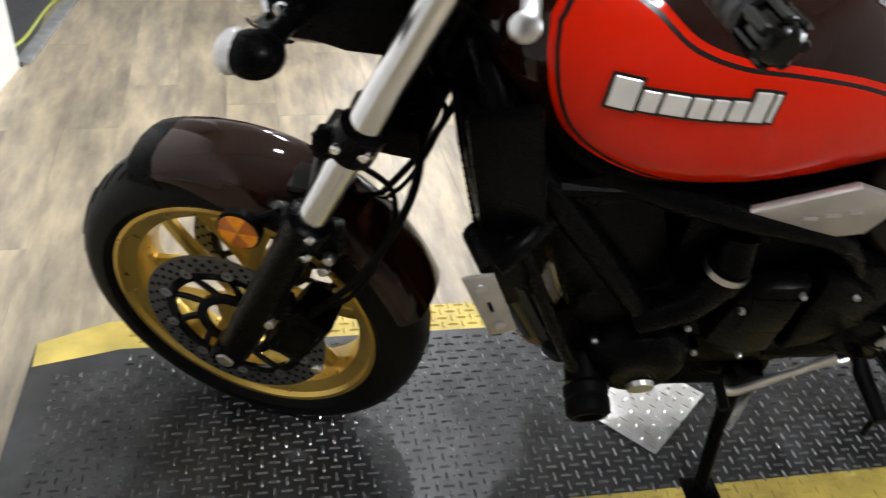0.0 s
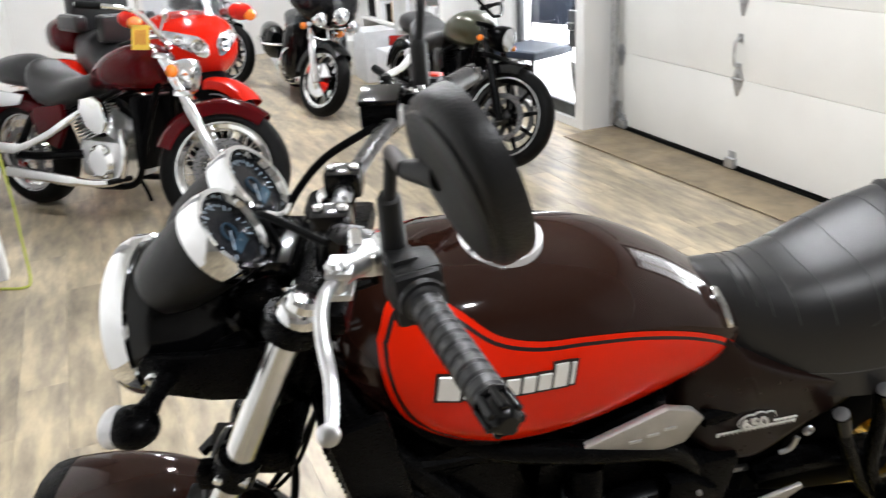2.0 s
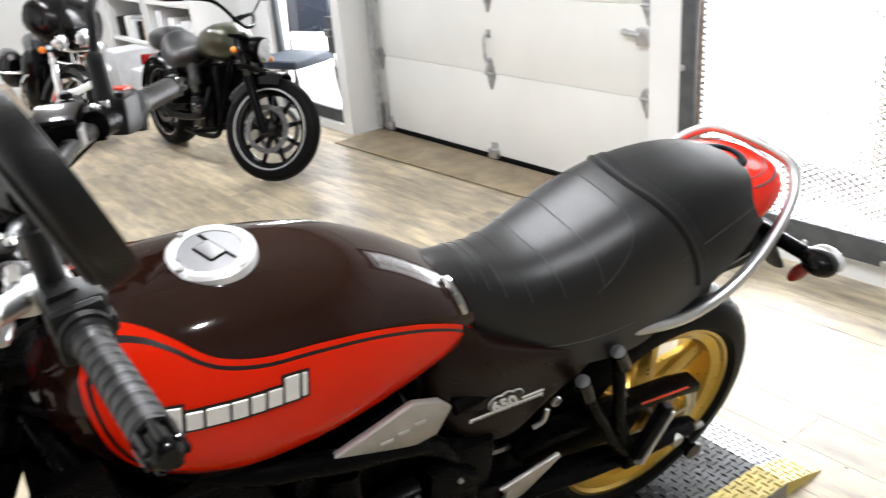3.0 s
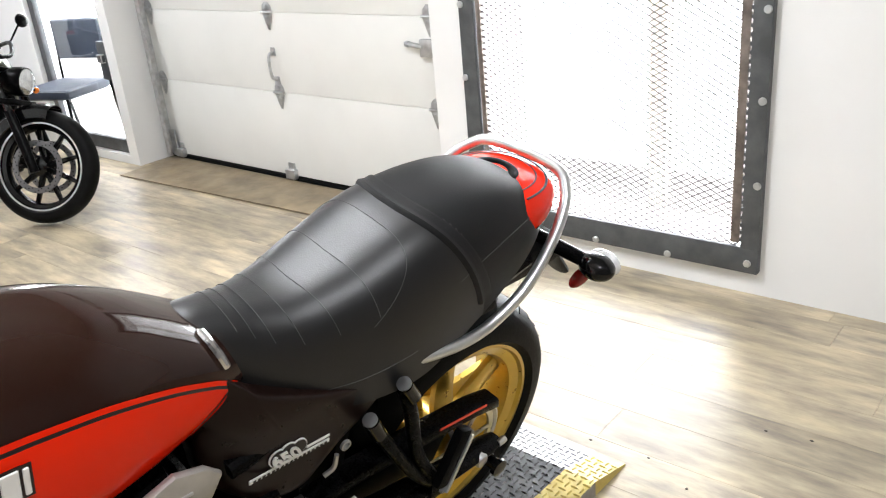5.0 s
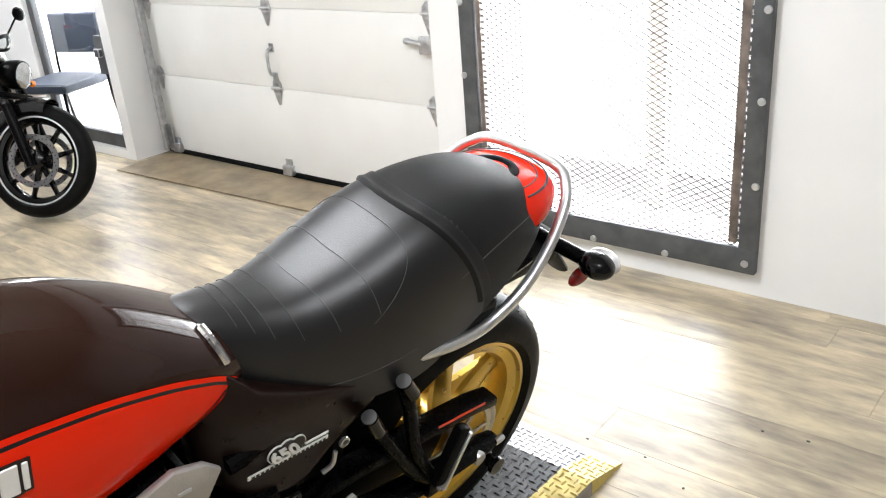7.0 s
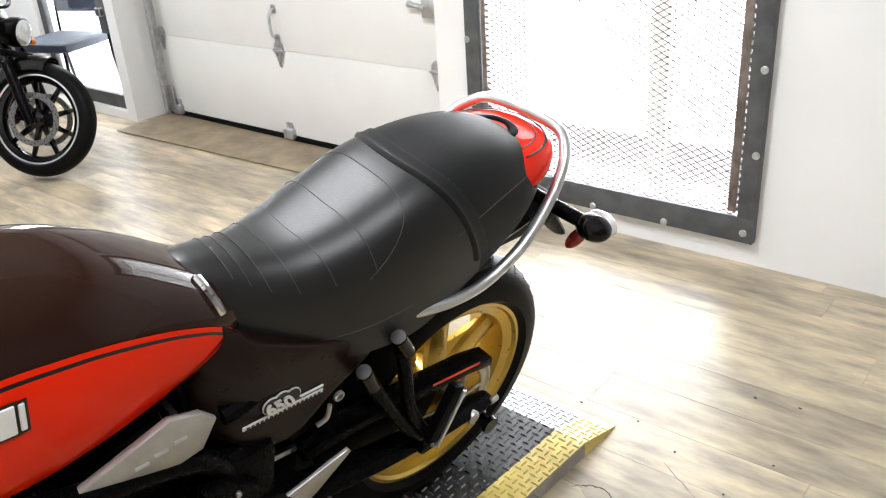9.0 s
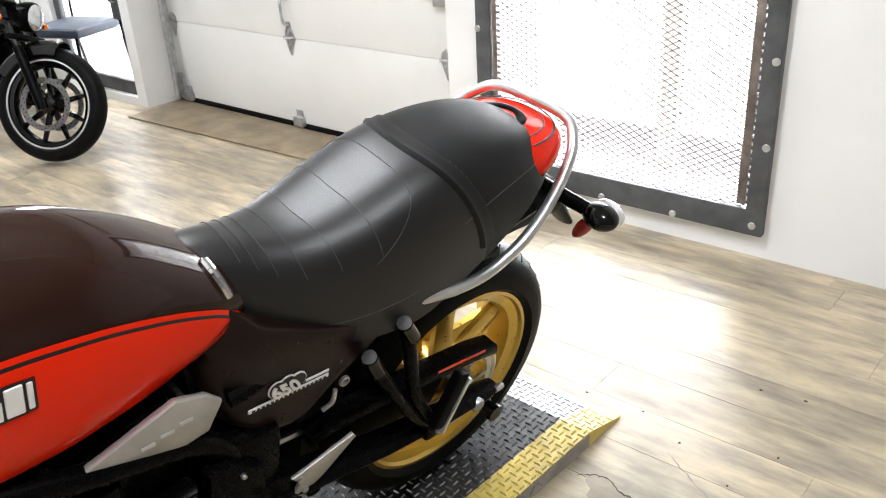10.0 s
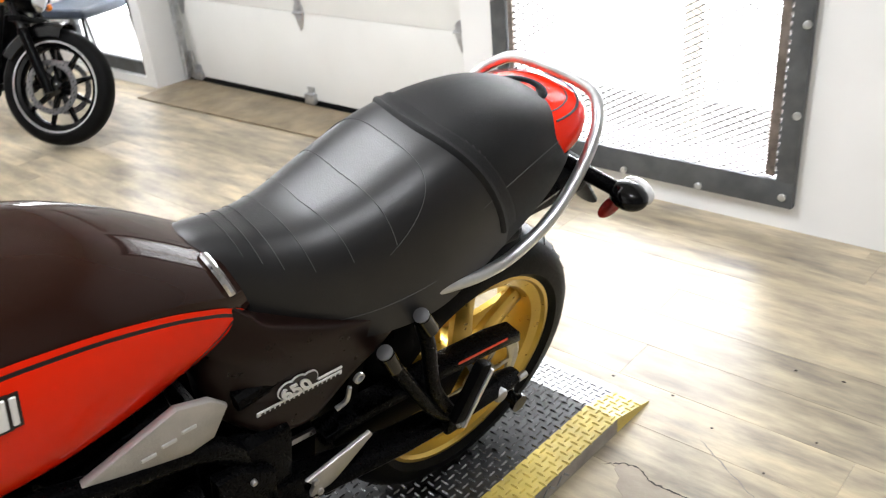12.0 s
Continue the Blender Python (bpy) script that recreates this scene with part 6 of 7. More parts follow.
# side stand, reaching down to the platform
bm = bmesh.new()
tube(bm, [(0.12, 0.79, 0.27), (0.17, 0.775, 0.18), (0.232, 0.762, 0.0725)], [0.016, 0.013, 0.012], 12)
box(bm, (0.125, 0.795, 0.275), (0.04, 0.05, 0.06), 0.01)
stand = part("side_stand", bm, BLACK_SATIN, bike, "black side stand, down")
bm = bmesh.new()
box(bm, (0.2375, 0.765, 0.0715), (0.06, 0.06, 0.007), 0.002, m=Matrix.Translation((0.2375, 0.765, 0.0715)) @ pose(0, 0, 0, 0, -15.9, 0) @ Matrix.Translation((-0.2375, -0.765, -0.0715)))
part("stand_foot", bm, BLACK_SATIN, stand)
bm = bmesh.new()
pts = []
for k in range(90):
    t = k / 89
    a = 2 * math.pi * 22 * t
    pts.append((0.135 + 0.03 * t + 0.006 * math.cos(a), 0.815 - 0.015 * t + 0.006 * math.sin(a), 0.28 - 0.11 * t))
tube(bm, pts, 0.0013, 5)
part("stand_spring", bm, STEEL, stand)

# ---- rear wheel and swingarm ----
RA = Vector((0, 1.400, 0.312))
bm = bmesh.new()
rim_mesh(bm, 0.227, 0.066, RA)
rear_wheel = part("rear_wheel", bm, GOLD, bike, "gold cast rear wheel")
bm = bmesh.new()
lathe(bm, [(0.02, -0.07), (0.055, -0.06), (0.05, 0), (0.06, 0.05), (0.058, 0.07), (0.02, 0.075)], RA, (1, 0, 0), 32)
part("hub", bm, GOLD, rear_wheel)
for k in range(6):
    for s in (-1, 1):
        bm = bmesh.new()
        a = 2 * math.pi * k / 6 + 0.35
        spoke(bm, RA, a + s * 0.3, a + s * 0.14, 0.045, 0.19, s * 0.034, s * 0.016, 0.056, 0.046, 0.024)
        part("spoke", bm, GOLD, rear_wheel)
bm = bmesh.new()
tyre_mesh(bm, 0.306, 0.156, 0.226, RA)
tyre = part("tyre", bm, RUBBER, rear_wheel, "wide black rear tyre")
bm = bmesh.new()
groove_mesh(bm, 0.306, 0.156, 0.226, RA)
tagged(part("tread_grooves", bm, BLACK_MATTE, tyre), "slanting grooves", kind="stuff")
bm = bmesh.new()
x0 = 0.088
n = 42
outer = []
for k in range(n * 2):
    a = 2 * math.pi * k / (n * 2)
    r = 0.104 if k % 2 else 0.097
    outer.append((r * math.cos(a), r * math.sin(a)))
inner = [(0.085 * math.cos(2 * math.pi * k / (2 * n)), 0.085 * math.sin(2 * math.pi * k / (2 * n))) for k in range(2 * n)]
ring_loft(bm, [[RA + Vector((x, u, v)) for u, v in loop] for loop, x in ((inner, x0 - 0.003), (outer, x0 - 0.003), (outer, x0 + 0.003), (inner, x0 + 0.003))], closed=True)
for k in range(6):
    a = 2 * math.pi * k / 6
    spoke(bm, RA, a, a, 0.03, 0.09, x0, x0, 0.014, 0.01, 0.006)
lathe(bm, [(0.02, x0 - 0.01), (0.042, x0 - 0.004), (0.042, x0 + 0.004), (0.02, x0 + 0.012)], RA, (1, 0, 0), 24)
part("sprocket", bm, STEEL, rear_wheel, "steel sprocket with open spokes")
bm = bmesh.new()
disc_mesh(bm, 0.075, 0.11, -0.09, 0.005, RA, 24)
part("brake_disc", bm, [STEEL, BLACK_MATTE], rear_wheel)
bm = bmesh.new()
loop = []
for k in range(25):
    a = math.pi / 2 - math.pi * k / 24
    loop.append((x0, 1.405 + 0.101 * math.cos(a), 0.312 + 0.101 * math.sin(a)))
for k in range(13):
    a = -math.pi / 2 - math.pi * k / 12
    loop.append((x0, 0.80 + 0.036 * math.cos(a), 0.45 + 0.036 * math.sin(a)))
tube(bm, loop, 0.007, 6, closed=True, squash=1.0)
part("chain", bm, STEEL, bike, "steel drive chain")
for s in (1, -1):
    bm = bmesh.new()
    prof = [((s * 0.1, 0.87, 0.42), 0.042), ((s * 0.125, 0.98, 0.4), 0.036), ((s * 0.132, 1.15, 0.365), 0.03), ((s * 0.128, 1.32, 0.33), 0.027), ((s * 0.122, 1.44, 0.312), 0.025), ((s * 0.12, 1.475, 0.308), 0.018)]
    tube(bm, [p for p, r in prof], [r for p, r in prof], 16, squash=0.55)
    arm = part("swingarm", bm, BLACK_SATIN, bike)
    bm = bmesh.new()
    lathe(bm, [(0.008, 0.03), (0.02, 0.03), (0.02, 0.02), (0.013, 0.018), (0.013, 0.0), (0.018, -0.004)], (s * 0.135, 1.45, 0.272), (s, 0, 0), 18)
    part("stand_spool", bm, BLACK_GLOSS, arm)
    bolts(arm, [(s * 0.142, 1.405, 0.312)], (s, 0, 0), 0.016, 0.01, STEEL, "axle_nut")
    bolts(arm, [(s * 0.135, 1.478, 0.31)], (0, 1, 0), 0.008, 0.012, STEEL, "chain_adjuster")
bm = bmesh.new()
guard = [(1.0, 0.472), (1.1, 0.475), (1.25, 0.462), (1.40, 0.443), (1.465, 0.425), (1.47, 0.40), (1.40, 0.416), (1.25, 0.435), (1.1, 0.45), (1.0, 0.45)]
plate(bm, guard, 0.045, Matrix.Translation((0.098, 0, 0)) @ pose(0, 0, 0, 90, 0, 90), 0.006)
cg = part("chain_guard", bm, BLACK_SATIN, bike, "black chain guard with a red warning label")
bm = bmesh.new()
plate(bm, [(1.29, 0.459), (1.42, 0.442), (1.42, 0.437), (1.29, 0.454)], 0.002, Matrix.Translation((0.1225, 0, 0)) @ pose(0, 0, 0, 90, 0, 90))
part("label", bm, ORANGE_RED, cg)
bm = bmesh.new()
cyl(bm, (0.02, 0.95, 0.62), (0.0, 0.9, 0.5), 0.03)
part("rear_shock", bm, BLACK_MATTE, bike)
bm = bmesh.new()
box(bm, (0, 1.0, 0.60), (0.16, 0.2, 0.16), 0.02)
part("battery_box", bm, BLACK_MATTE, bike)
bm = bmesh.new()
box(bm, (0, 0.95, 0.42), (0.18, 0.12, 0.1), 0.02)
part("swingarm_pivot", bm, BLACK_MATTE, bike)

# added black panel: keeps the gap before the rear wheel dark
bm = bmesh.new()
box(bm, (0, 1.07, 0.42), (0.17, 0.03, 0.36), 0.01, m=tilted((0, 1.07, 0.42), -8))
part("dark_gap_panel", bm, BLACK_MATTE, bike)

# added black plate: fills the dark gap between chain guard and swingarm
bm = bmesh.new()
plate(bm, [(1.02, 0.455), (1.2, 0.445), (1.33, 0.428), (1.345, 0.38), (1.32, 0.325), (1.2, 0.34), (1.05, 0.365)], 0.012, Matrix.Translation((0.086, 0, 0)) @ pose(0, 0, 0, 90, 0, 90), 0.003)
part("dark_gap_plate", bm, BLACK_MATTE, bike)


# ---- motorcycles parked behind ----
MAROON = mat("maroon_paint", (0.058, 0.0014, 0.0028), 0.1, 0.0, vary=0.02, scale=3, coat=0.0, spec=0.16)
TOUR_RED = mat("tourer_red_paint", (0.52, 0.013, 0.005), 0.13, 0.0, vary=0.02, scale=3, coat=0.0, spec=0.25)
OLIVE = mat("olive_metallic_paint", (0.036, 0.039, 0.02), 0.3, 0.4, vary=0.01, scale=4, coat=0.3, rough_vary=0)
PAPER = mat("yellow_card", (0.75, 0.5, 0.06), 0.7)
CARD_INK = mat("red_ink", (0.5, 0.05, 0.03), 0.7)
AMBER_FAR = mat("amber_indicator", (0.85, 0.2, 0.01), 0.25, coat=0.6)
HEADLAMP = mat("clear_lamp_over_mirror", (0.62, 0.64, 0.66), 0.12, 0.75, vary=0.35, scale=26, coat=1.0)
SCREEN = glass("windscreen", (0.85, 0.9, 0.95), 0.05)


def loft_body(name, rows, material, parent, label="", n=2.3, seg=28):
    """A smooth hull from rows of (y, half width, bottom, top)."""
    bm = bmesh.new()
    ys = [r[0] for r in rows]
    rings = []
    for y in np.linspace(ys[0], ys[-1], 20):
        w, b, t = (spline(ys, [r[k] for r in rows], y) for k in (1, 2, 3))
        rings.append([(w * math.copysign(abs(math.cos(a)) ** (2 / n), math.cos(a)), y, (b + t) / 2 + (t - b) / 2 * math.copysign(abs(math.sin(a)) ** (2 / n), math.sin(a))) for a in np.linspace(0, 2 * math.pi, seg, endpoint=False)])
    ring_loft(bm, rings)
    return part(name, bm, material, parent, label, smooth=60)


def parked_wheel(root, name, at, r, w, rim_mat, wire, spoke_mat, m=None):
    at = Vector(at)
    seat = r * (0.74 if wire else 0.775)
    bm = bmesh.new()
    rim_mesh(bm, seat, w * 0.4, at, 48)
    wheel = part(name, bm, rim_mat, root, m=m)
    if rim_mat is BLACK_GLOSS:
        for x in (-w * 0.4 - 0.002, w * 0.4 + 0.002):
            bm = bmesh.new()
            lathe(bm, [(seat - 0.008, x - 0.002), (seat + 0.001, x - 0.002), (seat + 0.001, x + 0.002), (seat - 0.008, x + 0.002)], at, (1, 0, 0), 48, closed=True)
            part("rim_stripe", bm, ALU, wheel, "bright machined rim edge")
    bm = bmesh.new()
    h = w / 2
    prof = [(seat - 0.006, -h * 0.75)] + [(seat + 0.01 + (r - seat - 0.01) * max(0.0, math.sin(math.pi * k / 12)) ** 0.55, -h * math.cos(math.pi * k / 12)) for k in range(13)] + [(seat - 0.006, h * 0.75)]
    lathe(bm, prof, at, (1, 0, 0), 56, closed=True)
    part("tyre", bm, RUBBER, wheel)
    bm = bmesh.new()
    lathe(bm, [(0.02, -0.08), (0.05, -0.06), (0.04, 0), (0.05, 0.06), (0.02, 0.08)], at, (1, 0, 0), 20)
    part("hub", bm, CHROME if wire else spoke_mat, wheel)
    bm = bmesh.new()
    if wire:
        for k in range(36):
            a, s = 2 * math.pi * k / 36, (1 if k % 2 else -1)
            b = a + (0.5 if k % 4 < 2 else -0.5)
            tube(bm, [at + Vector((s * 0.045, 0.045 * math.cos(b), 0.045 * math.sin(b))), at + Vector((0, (seat - 0.02) * math.cos(a), (seat - 0.02) * math.sin(a)))], 0.0025, 5)
        tagged(part("wire_spokes", bm, CHROME, wheel, "bright wire spokes"), kind="stuff")
    else:
        bm.free()
        for k in range(9):
            bm = bmesh.new()
            a = 2 * math.pi * k / 9
            spoke(bm, at, a, a, 0.035, seat - 0.02, 0, 0, 0.036, 0.02, 0.03)
            part("spoke", bm, spoke_mat, wheel)
    for s in (1, -1):
        bm = bmesh.new()
        disc_mesh(bm, 0.118, 0.15, s * 0.07, 0.005, at, 14)
        part("brake_disc", bm, [DISC, BLACK_MATTE], wheel)
    return wheel


def mudguard(root, name, at, r, w, a0, a1, material, label="", m=None):
    bm = bmesh.new()
    rings = []
    for d in np.linspace(a0, a1, 26):
        th = radians(d)
        prof = [(-w, r - 0.07), (-w, r - 0.02), (-w * 0.8, r), (-w * 0.4, r + 0.012), (0, r + 0.016)]
        prof = prof + [(-x, q) for x, q in prof[-2::-1]]
        inner = [(x * 0.93, q - 0.006) for x, q in prof[::-1]]
        rings.append([Vector(at) + Vector((x, q * math.sin(th), q * math.cos(th))) for x, q in prof + inner])
    ring_loft(bm, rings)
    return part(name, bm, material, root, label, m=m)


def parked_bike(front_at, rear_at, scale, label, paint, wheelbase, wire, chrome, fr, rr, lean=6.0, steer=0.0, kind="cruiser", group="parked motorcycles"):
    """A parked motorcycle: x to its left, y rearward, z up; origin under the front axle."""
    fx, fy = front_at
    yaw = math.degrees(math.atan2(rear_at[1] - fy, rear_at[0] - fx)) - 90
    rake = 0.62 if kind == "cruiser" and chrome else 0.5
    st = Matrix.Translation((0, 0, fr)) @ Matrix.Rotation(radians(steer), 4, Vector((0, rake, 1))) @ Matrix.Translation((0, 0, -fr))
    root = thing("parked_motorcycle", pose(fx, fy, 0.002, 0, lean, yaw) @ Matrix.Scale(scale, 4), label, "motorcycle", group)
    bright = CHROME if chrome else BLACK_SATIN
    L = wheelbase
    big = kind != "cruiser"
    parked_wheel(root, "front_wheel", (0, 0, fr), fr, 0.13 if big else 0.11, CHROME if (wire or kind == "bagger") else BLACK_GLOSS, wire, BLACK_GLOSS if not chrome or big else ALU, st)
    parked_wheel(root, "rear_wheel", (0, L, rr), rr, 0.17, CHROME if wire else BLACK_GLOSS, wire, BLACK_GLOSS if not chrome else ALU)
    top = 0.86 if not big else 0.8
    for s in (1, -1):
        bm = bmesh.new()
        x = s * 0.11
        tube(bm, [(x, -0.01, fr - 0.03), (x, rake * 0.12, fr + 0.12), (x, rake * 0.3, fr + 0.3)], [0.024, 0.03, 0.028] if kind != "bagger" else [0.03, 0.038, 0.036], 14)
        part("fork_slider", bm, bright, root, m=st)
        bm = bmesh.new()
        tube(bm, [(x, rake * 0.28, fr + 0.28), (x, rake * (top - fr), top)], 0.021 if kind != "bagger" else 0.033, 14)
        part("fork_tube", bm, CHROME if chrome else BLACK_GLOSS, root, m=st)
        bm = bmesh.new()
        y = rake * (0.78 - fr)
        tube(bm, [(s * 0.12, y - 0.03, 0.77), (s * 0.2, y - 0.03, 0.77)], 0.009, 8)
        ball(bm, (s * 0.215, y - 0.03, 0.77), 0.032 if chrome else 0.02, 14, 8, (1, 1, 1), index=1)
        part("indicator", bm, [bright, AMBER_FAR], root, "amber front indicator", m=st)
        if kind == "cruiser":
            bm = bmesh.new()
            hb = [(0, rake * 0.5 + 0.02, 0.93), (s * 0.1, rake * 0.5 + 0.03, 0.96), (s * 0.22, rake * 0.5 + 0.12, 1.04), (s * 0.32, rake * 0.5 + 0.26, 1.03), (s * 0.38, rake * 0.5 + 0.36, 1.01)]
            tube(bm, smooth_path(hb, 5), 0.012, 10)
            part("handlebar", bm, bright, root, m=st)
            bm = bmesh.new()
            tube(bm, [hb[3], hb[4]], 0.018, 12)
            part("grip", bm, RUBBER, root, m=st)
            bm = bmesh.new()
            tube(bm, [hb[2], (s * 0.3, rake * 0.5 + 0.12, 1.16)], 0.006, 8)
            ball(bm, (s * 0.33, rake * 0.5 + 0.12, 1.19), 0.055, 16, 10, (1.1, 0.35, 0.75))
            part("mirror", bm, bright, root, m=st)
    bm = bmesh.new()
    box(bm, (0, rake * (top - fr), top), (0.27, 0.08, 0.03), 0.01)
    box(bm, (0, rake * (0.68 - fr), 0.68), (0.27, 0.08, 0.035), 0.01)
    part("triple_clamp", bm, bright, root, m=st)
    if kind in ("cruiser", "bagger"):
        bm = bmesh.new()
        c = (0, rake * (0.80 - fr) - 0.1, 0.8) if kind == "cruiser" else (0, -0.03, 0.93)
        lathe(bm, [(0.08, 0.02), (0.085, 0.0), (0.082, -0.05), (0.06, -0.11), (0.02, -0.13)], c, (0, -1, 0), 28)
        hl = part("headlight", bm, bright, root, "round headlight", m=st)
        bm = bmesh.new()
        lathe(bm, [(0.074, 0.022), (0.05, 0.034), (0.01, 0.038)], c, (0, -1, 0), 24)
        part("lens", bm, HEADLAMP, hl)
    # frame, engine
    bm = bmesh.new()
    for s in (1, -1):
        tube(bm, smooth_path([(s * 0.03, 0.33, 0.84), (s * 0.1, 0.42, 0.5), (s * 0.12, 0.5, 0.25), (s * 0.13, 0.7, 0.2), (s * 0.13, L - 0.5, 0.2)], 5), 0.018, 10)
        tube(bm, smooth_path([(s * 0.03, 0.34, 0.86), (s * 0.08, 0.6, 0.72), (s * 0.1, 0.95, 0.58), (s * 0.12, L - 0.3, 0.52)], 5), 0.018, 10)
        tube(bm, [(s * 0.12, L - 0.55, 0.36), (s * 0.13, L - 0.2, 0.32), (s * 0.12, L, rr)], 0.024, 10)
        tube(bm, [(s * 0.13, L - 0.02, 0.34), (s * 0.13, L - 0.2, 0.56)], 0.022, 10)
    part("frame", bm, BLACK_SATIN, root)
    bm = bmesh.new()
    box(bm, (0, 0.46, 0.5), (0.26, 0.06, 0.38), 0.02)
    part("radiator", bm, BLACK_SATIN, root)
    bm = bmesh.new()
    box(bm, (0, 0.75, 0.34), (0.26, 0.36, 0.22), 0.06)
    case = part("crankcase", bm, BLACK_SATIN if not chrome else ALU, root)
    for s in (1, -1):
        bm = bmesh.new()
        lathe(bm, [(0.03, 0.035), (0.07, 0.032), (0.095, 0.01), (0.1, -0.03)], (s * 0.13, 0.74, 0.33), (s, 0, 0), 28)
        part("side_cover", bm, CHROME if chrome else BLACK_GLOSS, case)
        for k in range(6):
            bm = bmesh.new()
            bolt(bm, (s * 0.155, 0.74 + 0.085 * math.cos(k * 1.047), 0.33 + 0.085 * math.sin(k * 1.047)), (s, 0, 0), 0.007, 0.006)
            part("bolt", bm, CHROME if chrome else STEEL, case)
    for a, y0 in ((24, 0.66), (-24, 0.84)):
        bm = bmesh.new()
        mm = Matrix.Translation((0, y0, 0.42)) @ pose(0, 0, 0, a, 0, 0)
        box(bm, (0, 0, 0.1), (0.14, 0.13, 0.2), 0.02, m=mm)
        box(bm, (0, 0, 0.225), (0.17, 0.15, 0.06), 0.02, m=mm)
        cylinder = part("cylinder", bm, BLACK_SATIN, root)
        bm = bmesh.new()
        for k in range(9):
            box(bm, (0, 0, 0.03 + 0.018 * k), (0.19, 0.17, 0.006), m=mm)
        tagged(part("fin_stack", bm, ALU if chrome else BLACK_SATIN, cylinder), "stacked cooling fins", kind="stuff")
    if kind == "cruiser":
        for s in (1, -1):
            bm = bmesh.new()
            mm = Matrix.Translation((s * 0.15, 0, 0)) @ pose(0, 0, 0, 90, 0, 90)
            plate(bm, [(0.63, 0.56), (0.66, 0.66), (0.72, 0.685), (0.81, 0.67), (0.83, 0.61), (0.79, 0.52), (0.72, 0.485), (0.66, 0.5)], 0.05, mm, 0.015)
            part("air_cleaner", bm, CHROME if chrome else BLACK_GLOSS, root)
    # body
    if kind == "cruiser":
        loft_body("fuel_tank", [(0.3, 0.05, 0.77, 0.87), (0.38, 0.12, 0.72, 0.93), (0.5, 0.15, 0.70, 0.95), (0.64, 0.145, 0.70, 0.92), (0.77, 0.10, 0.70, 0.85), (0.86, 0.05, 0.70, 0.78)], paint, root, "teardrop fuel tank")
        loft_body("seat", [(0.80, 0.06, 0.68, 0.80), (0.90, 0.14, 0.62, 0.775), (1.05, 0.175, 0.58, 0.755), (1.18, 0.175, 0.60, 0.80), (1.25, 0.14, 0.64, 0.85), (1.3, 0.09, 0.66, 0.84)], VINYL, root, "low black saddle")
        loft_body("passenger_seat", [(1.26, 0.1, 0.66, 0.84), (1.36, 0.13, 0.68, 0.87), (1.52, 0.12, 0.69, 0.855), (1.62, 0.07, 0.70, 0.82)], VINYL, root)
        for s in (1, -1):
            bm = bmesh.new()
            plate(bm, [(0.98, 0.63), (1.2, 0.60), (1.24, 0.56), (1.2, 0.42), (1.05, 0.38), (0.97, 0.5)], 0.04, Matrix.Translation((s * 0.14, 0, 0)) @ pose(0, 0, 0, 90, 0, 90), 0.014)
            part("side_panel", bm, paint if chrome else BLACK_SATIN, root)
        mudguard(root, "front_fender", (0, 0, fr), fr + 0.02, 0.075, -35 if chrome else -10, 75 if chrome else 62, paint if chrome else BLACK_GLOSS, m=st)
        mudguard(root, "rear_fender", (0, L, rr), rr + 0.03, 0.1, -40, 75, paint if chrome else BLACK_GLOSS)
    for k, z in enumerate((0.37, 0.24)):
        bm = bmesh.new()
        pts = [(-0.1, 0.62 + 0.2 * k, 0.52), (-0.17, 0.56 + 0.2 * k, 0.42), (-0.19, 0.62 + 0.18 * k, z - 0.02), (-0.2, 0.95, z - 0.06 + 0.02 * k), (-0.21, 1.2, z - 0.04), (-0.215, L + 0.28, z + 0.02)]
        if wire:
            pts = ([(-0.1, 0.86, 0.60), (-0.17, 0.93, 0.54), (-0.195, 1.05, 0.47), (-0.205, 1.22, 0.40), (-0.21, 1.32, 0.375), (-0.21, 1.45, 0.37), (-0.21, L + 0.34, 0.37)],
                   [(-0.1, 0.60, 0.50), (-0.17, 0.52, 0.40), (-0.185, 0.56, 0.27), (-0.195, 0.70, 0.23), (-0.2, 0.9, 0.225), (-0.205, 1.1, 0.23), (-0.205, 1.42, 0.235)])[k]
        path = smooth_path(pts, 5)
        tube(bm, path, [0.022 if i < len(path) * 0.62 else 0.033 for i in range(len(path))], 14)
        part("exhaust_pipe", bm, CHROME if chrome else BLACK_SATIN, root, "long exhaust pipe")
        if not chrome:
            break
    for s in (1, -1):
        bm = bmesh.new()
        tube(bm, [(s * 0.12, 0.55, 0.26), (s * 0.28, 0.54, 0.27)], 0.014, 10)
        part("foot_peg", bm, RUBBER, root)
    bm = bmesh.new()
    tube(bm, [(0.1, 0.75, 0.22), (0.17, 0.76, 0.10), (0.2, 0.77, 0.016 + 0.02)], 0.012, 10)
    part("side_stand", bm, BLACK_SATIN, root)
    bm = bmesh.new()
    box(bm, (0, L + 0.33 if kind == "cruiser" else L + 0.42, 0.6), (0.14, 0.05, 0.08), 0.015)
    part("tail_lamp", bm, RED_LENS, root)
    return root, st, rake


# maroon chrome cruiser with wire wheels
cruiser, st, rake = parked_bike((-3.86, 0.265), (-4.86, -0.56), 0.90, "maroon cruiser motorcycle with chrome pipes and wire wheels", MAROON, 1.44, True, True, 0.33, 0.31, lean=5, steer=38)
bm = bmesh.new()
plate(bm, [(-0.045, -0.06), (0.045, -0.06), (0.045, 0.06), (-0.045, 0.06)], 0.003, Matrix.Translation((-0.14, 0.34, 0.99)) @ pose(0, 0, 0, 78, 0, -70))
tag = part("sale_tag", bm, PAPER, cruiser, "yellow card tag with red print")
bm = bmesh.new()
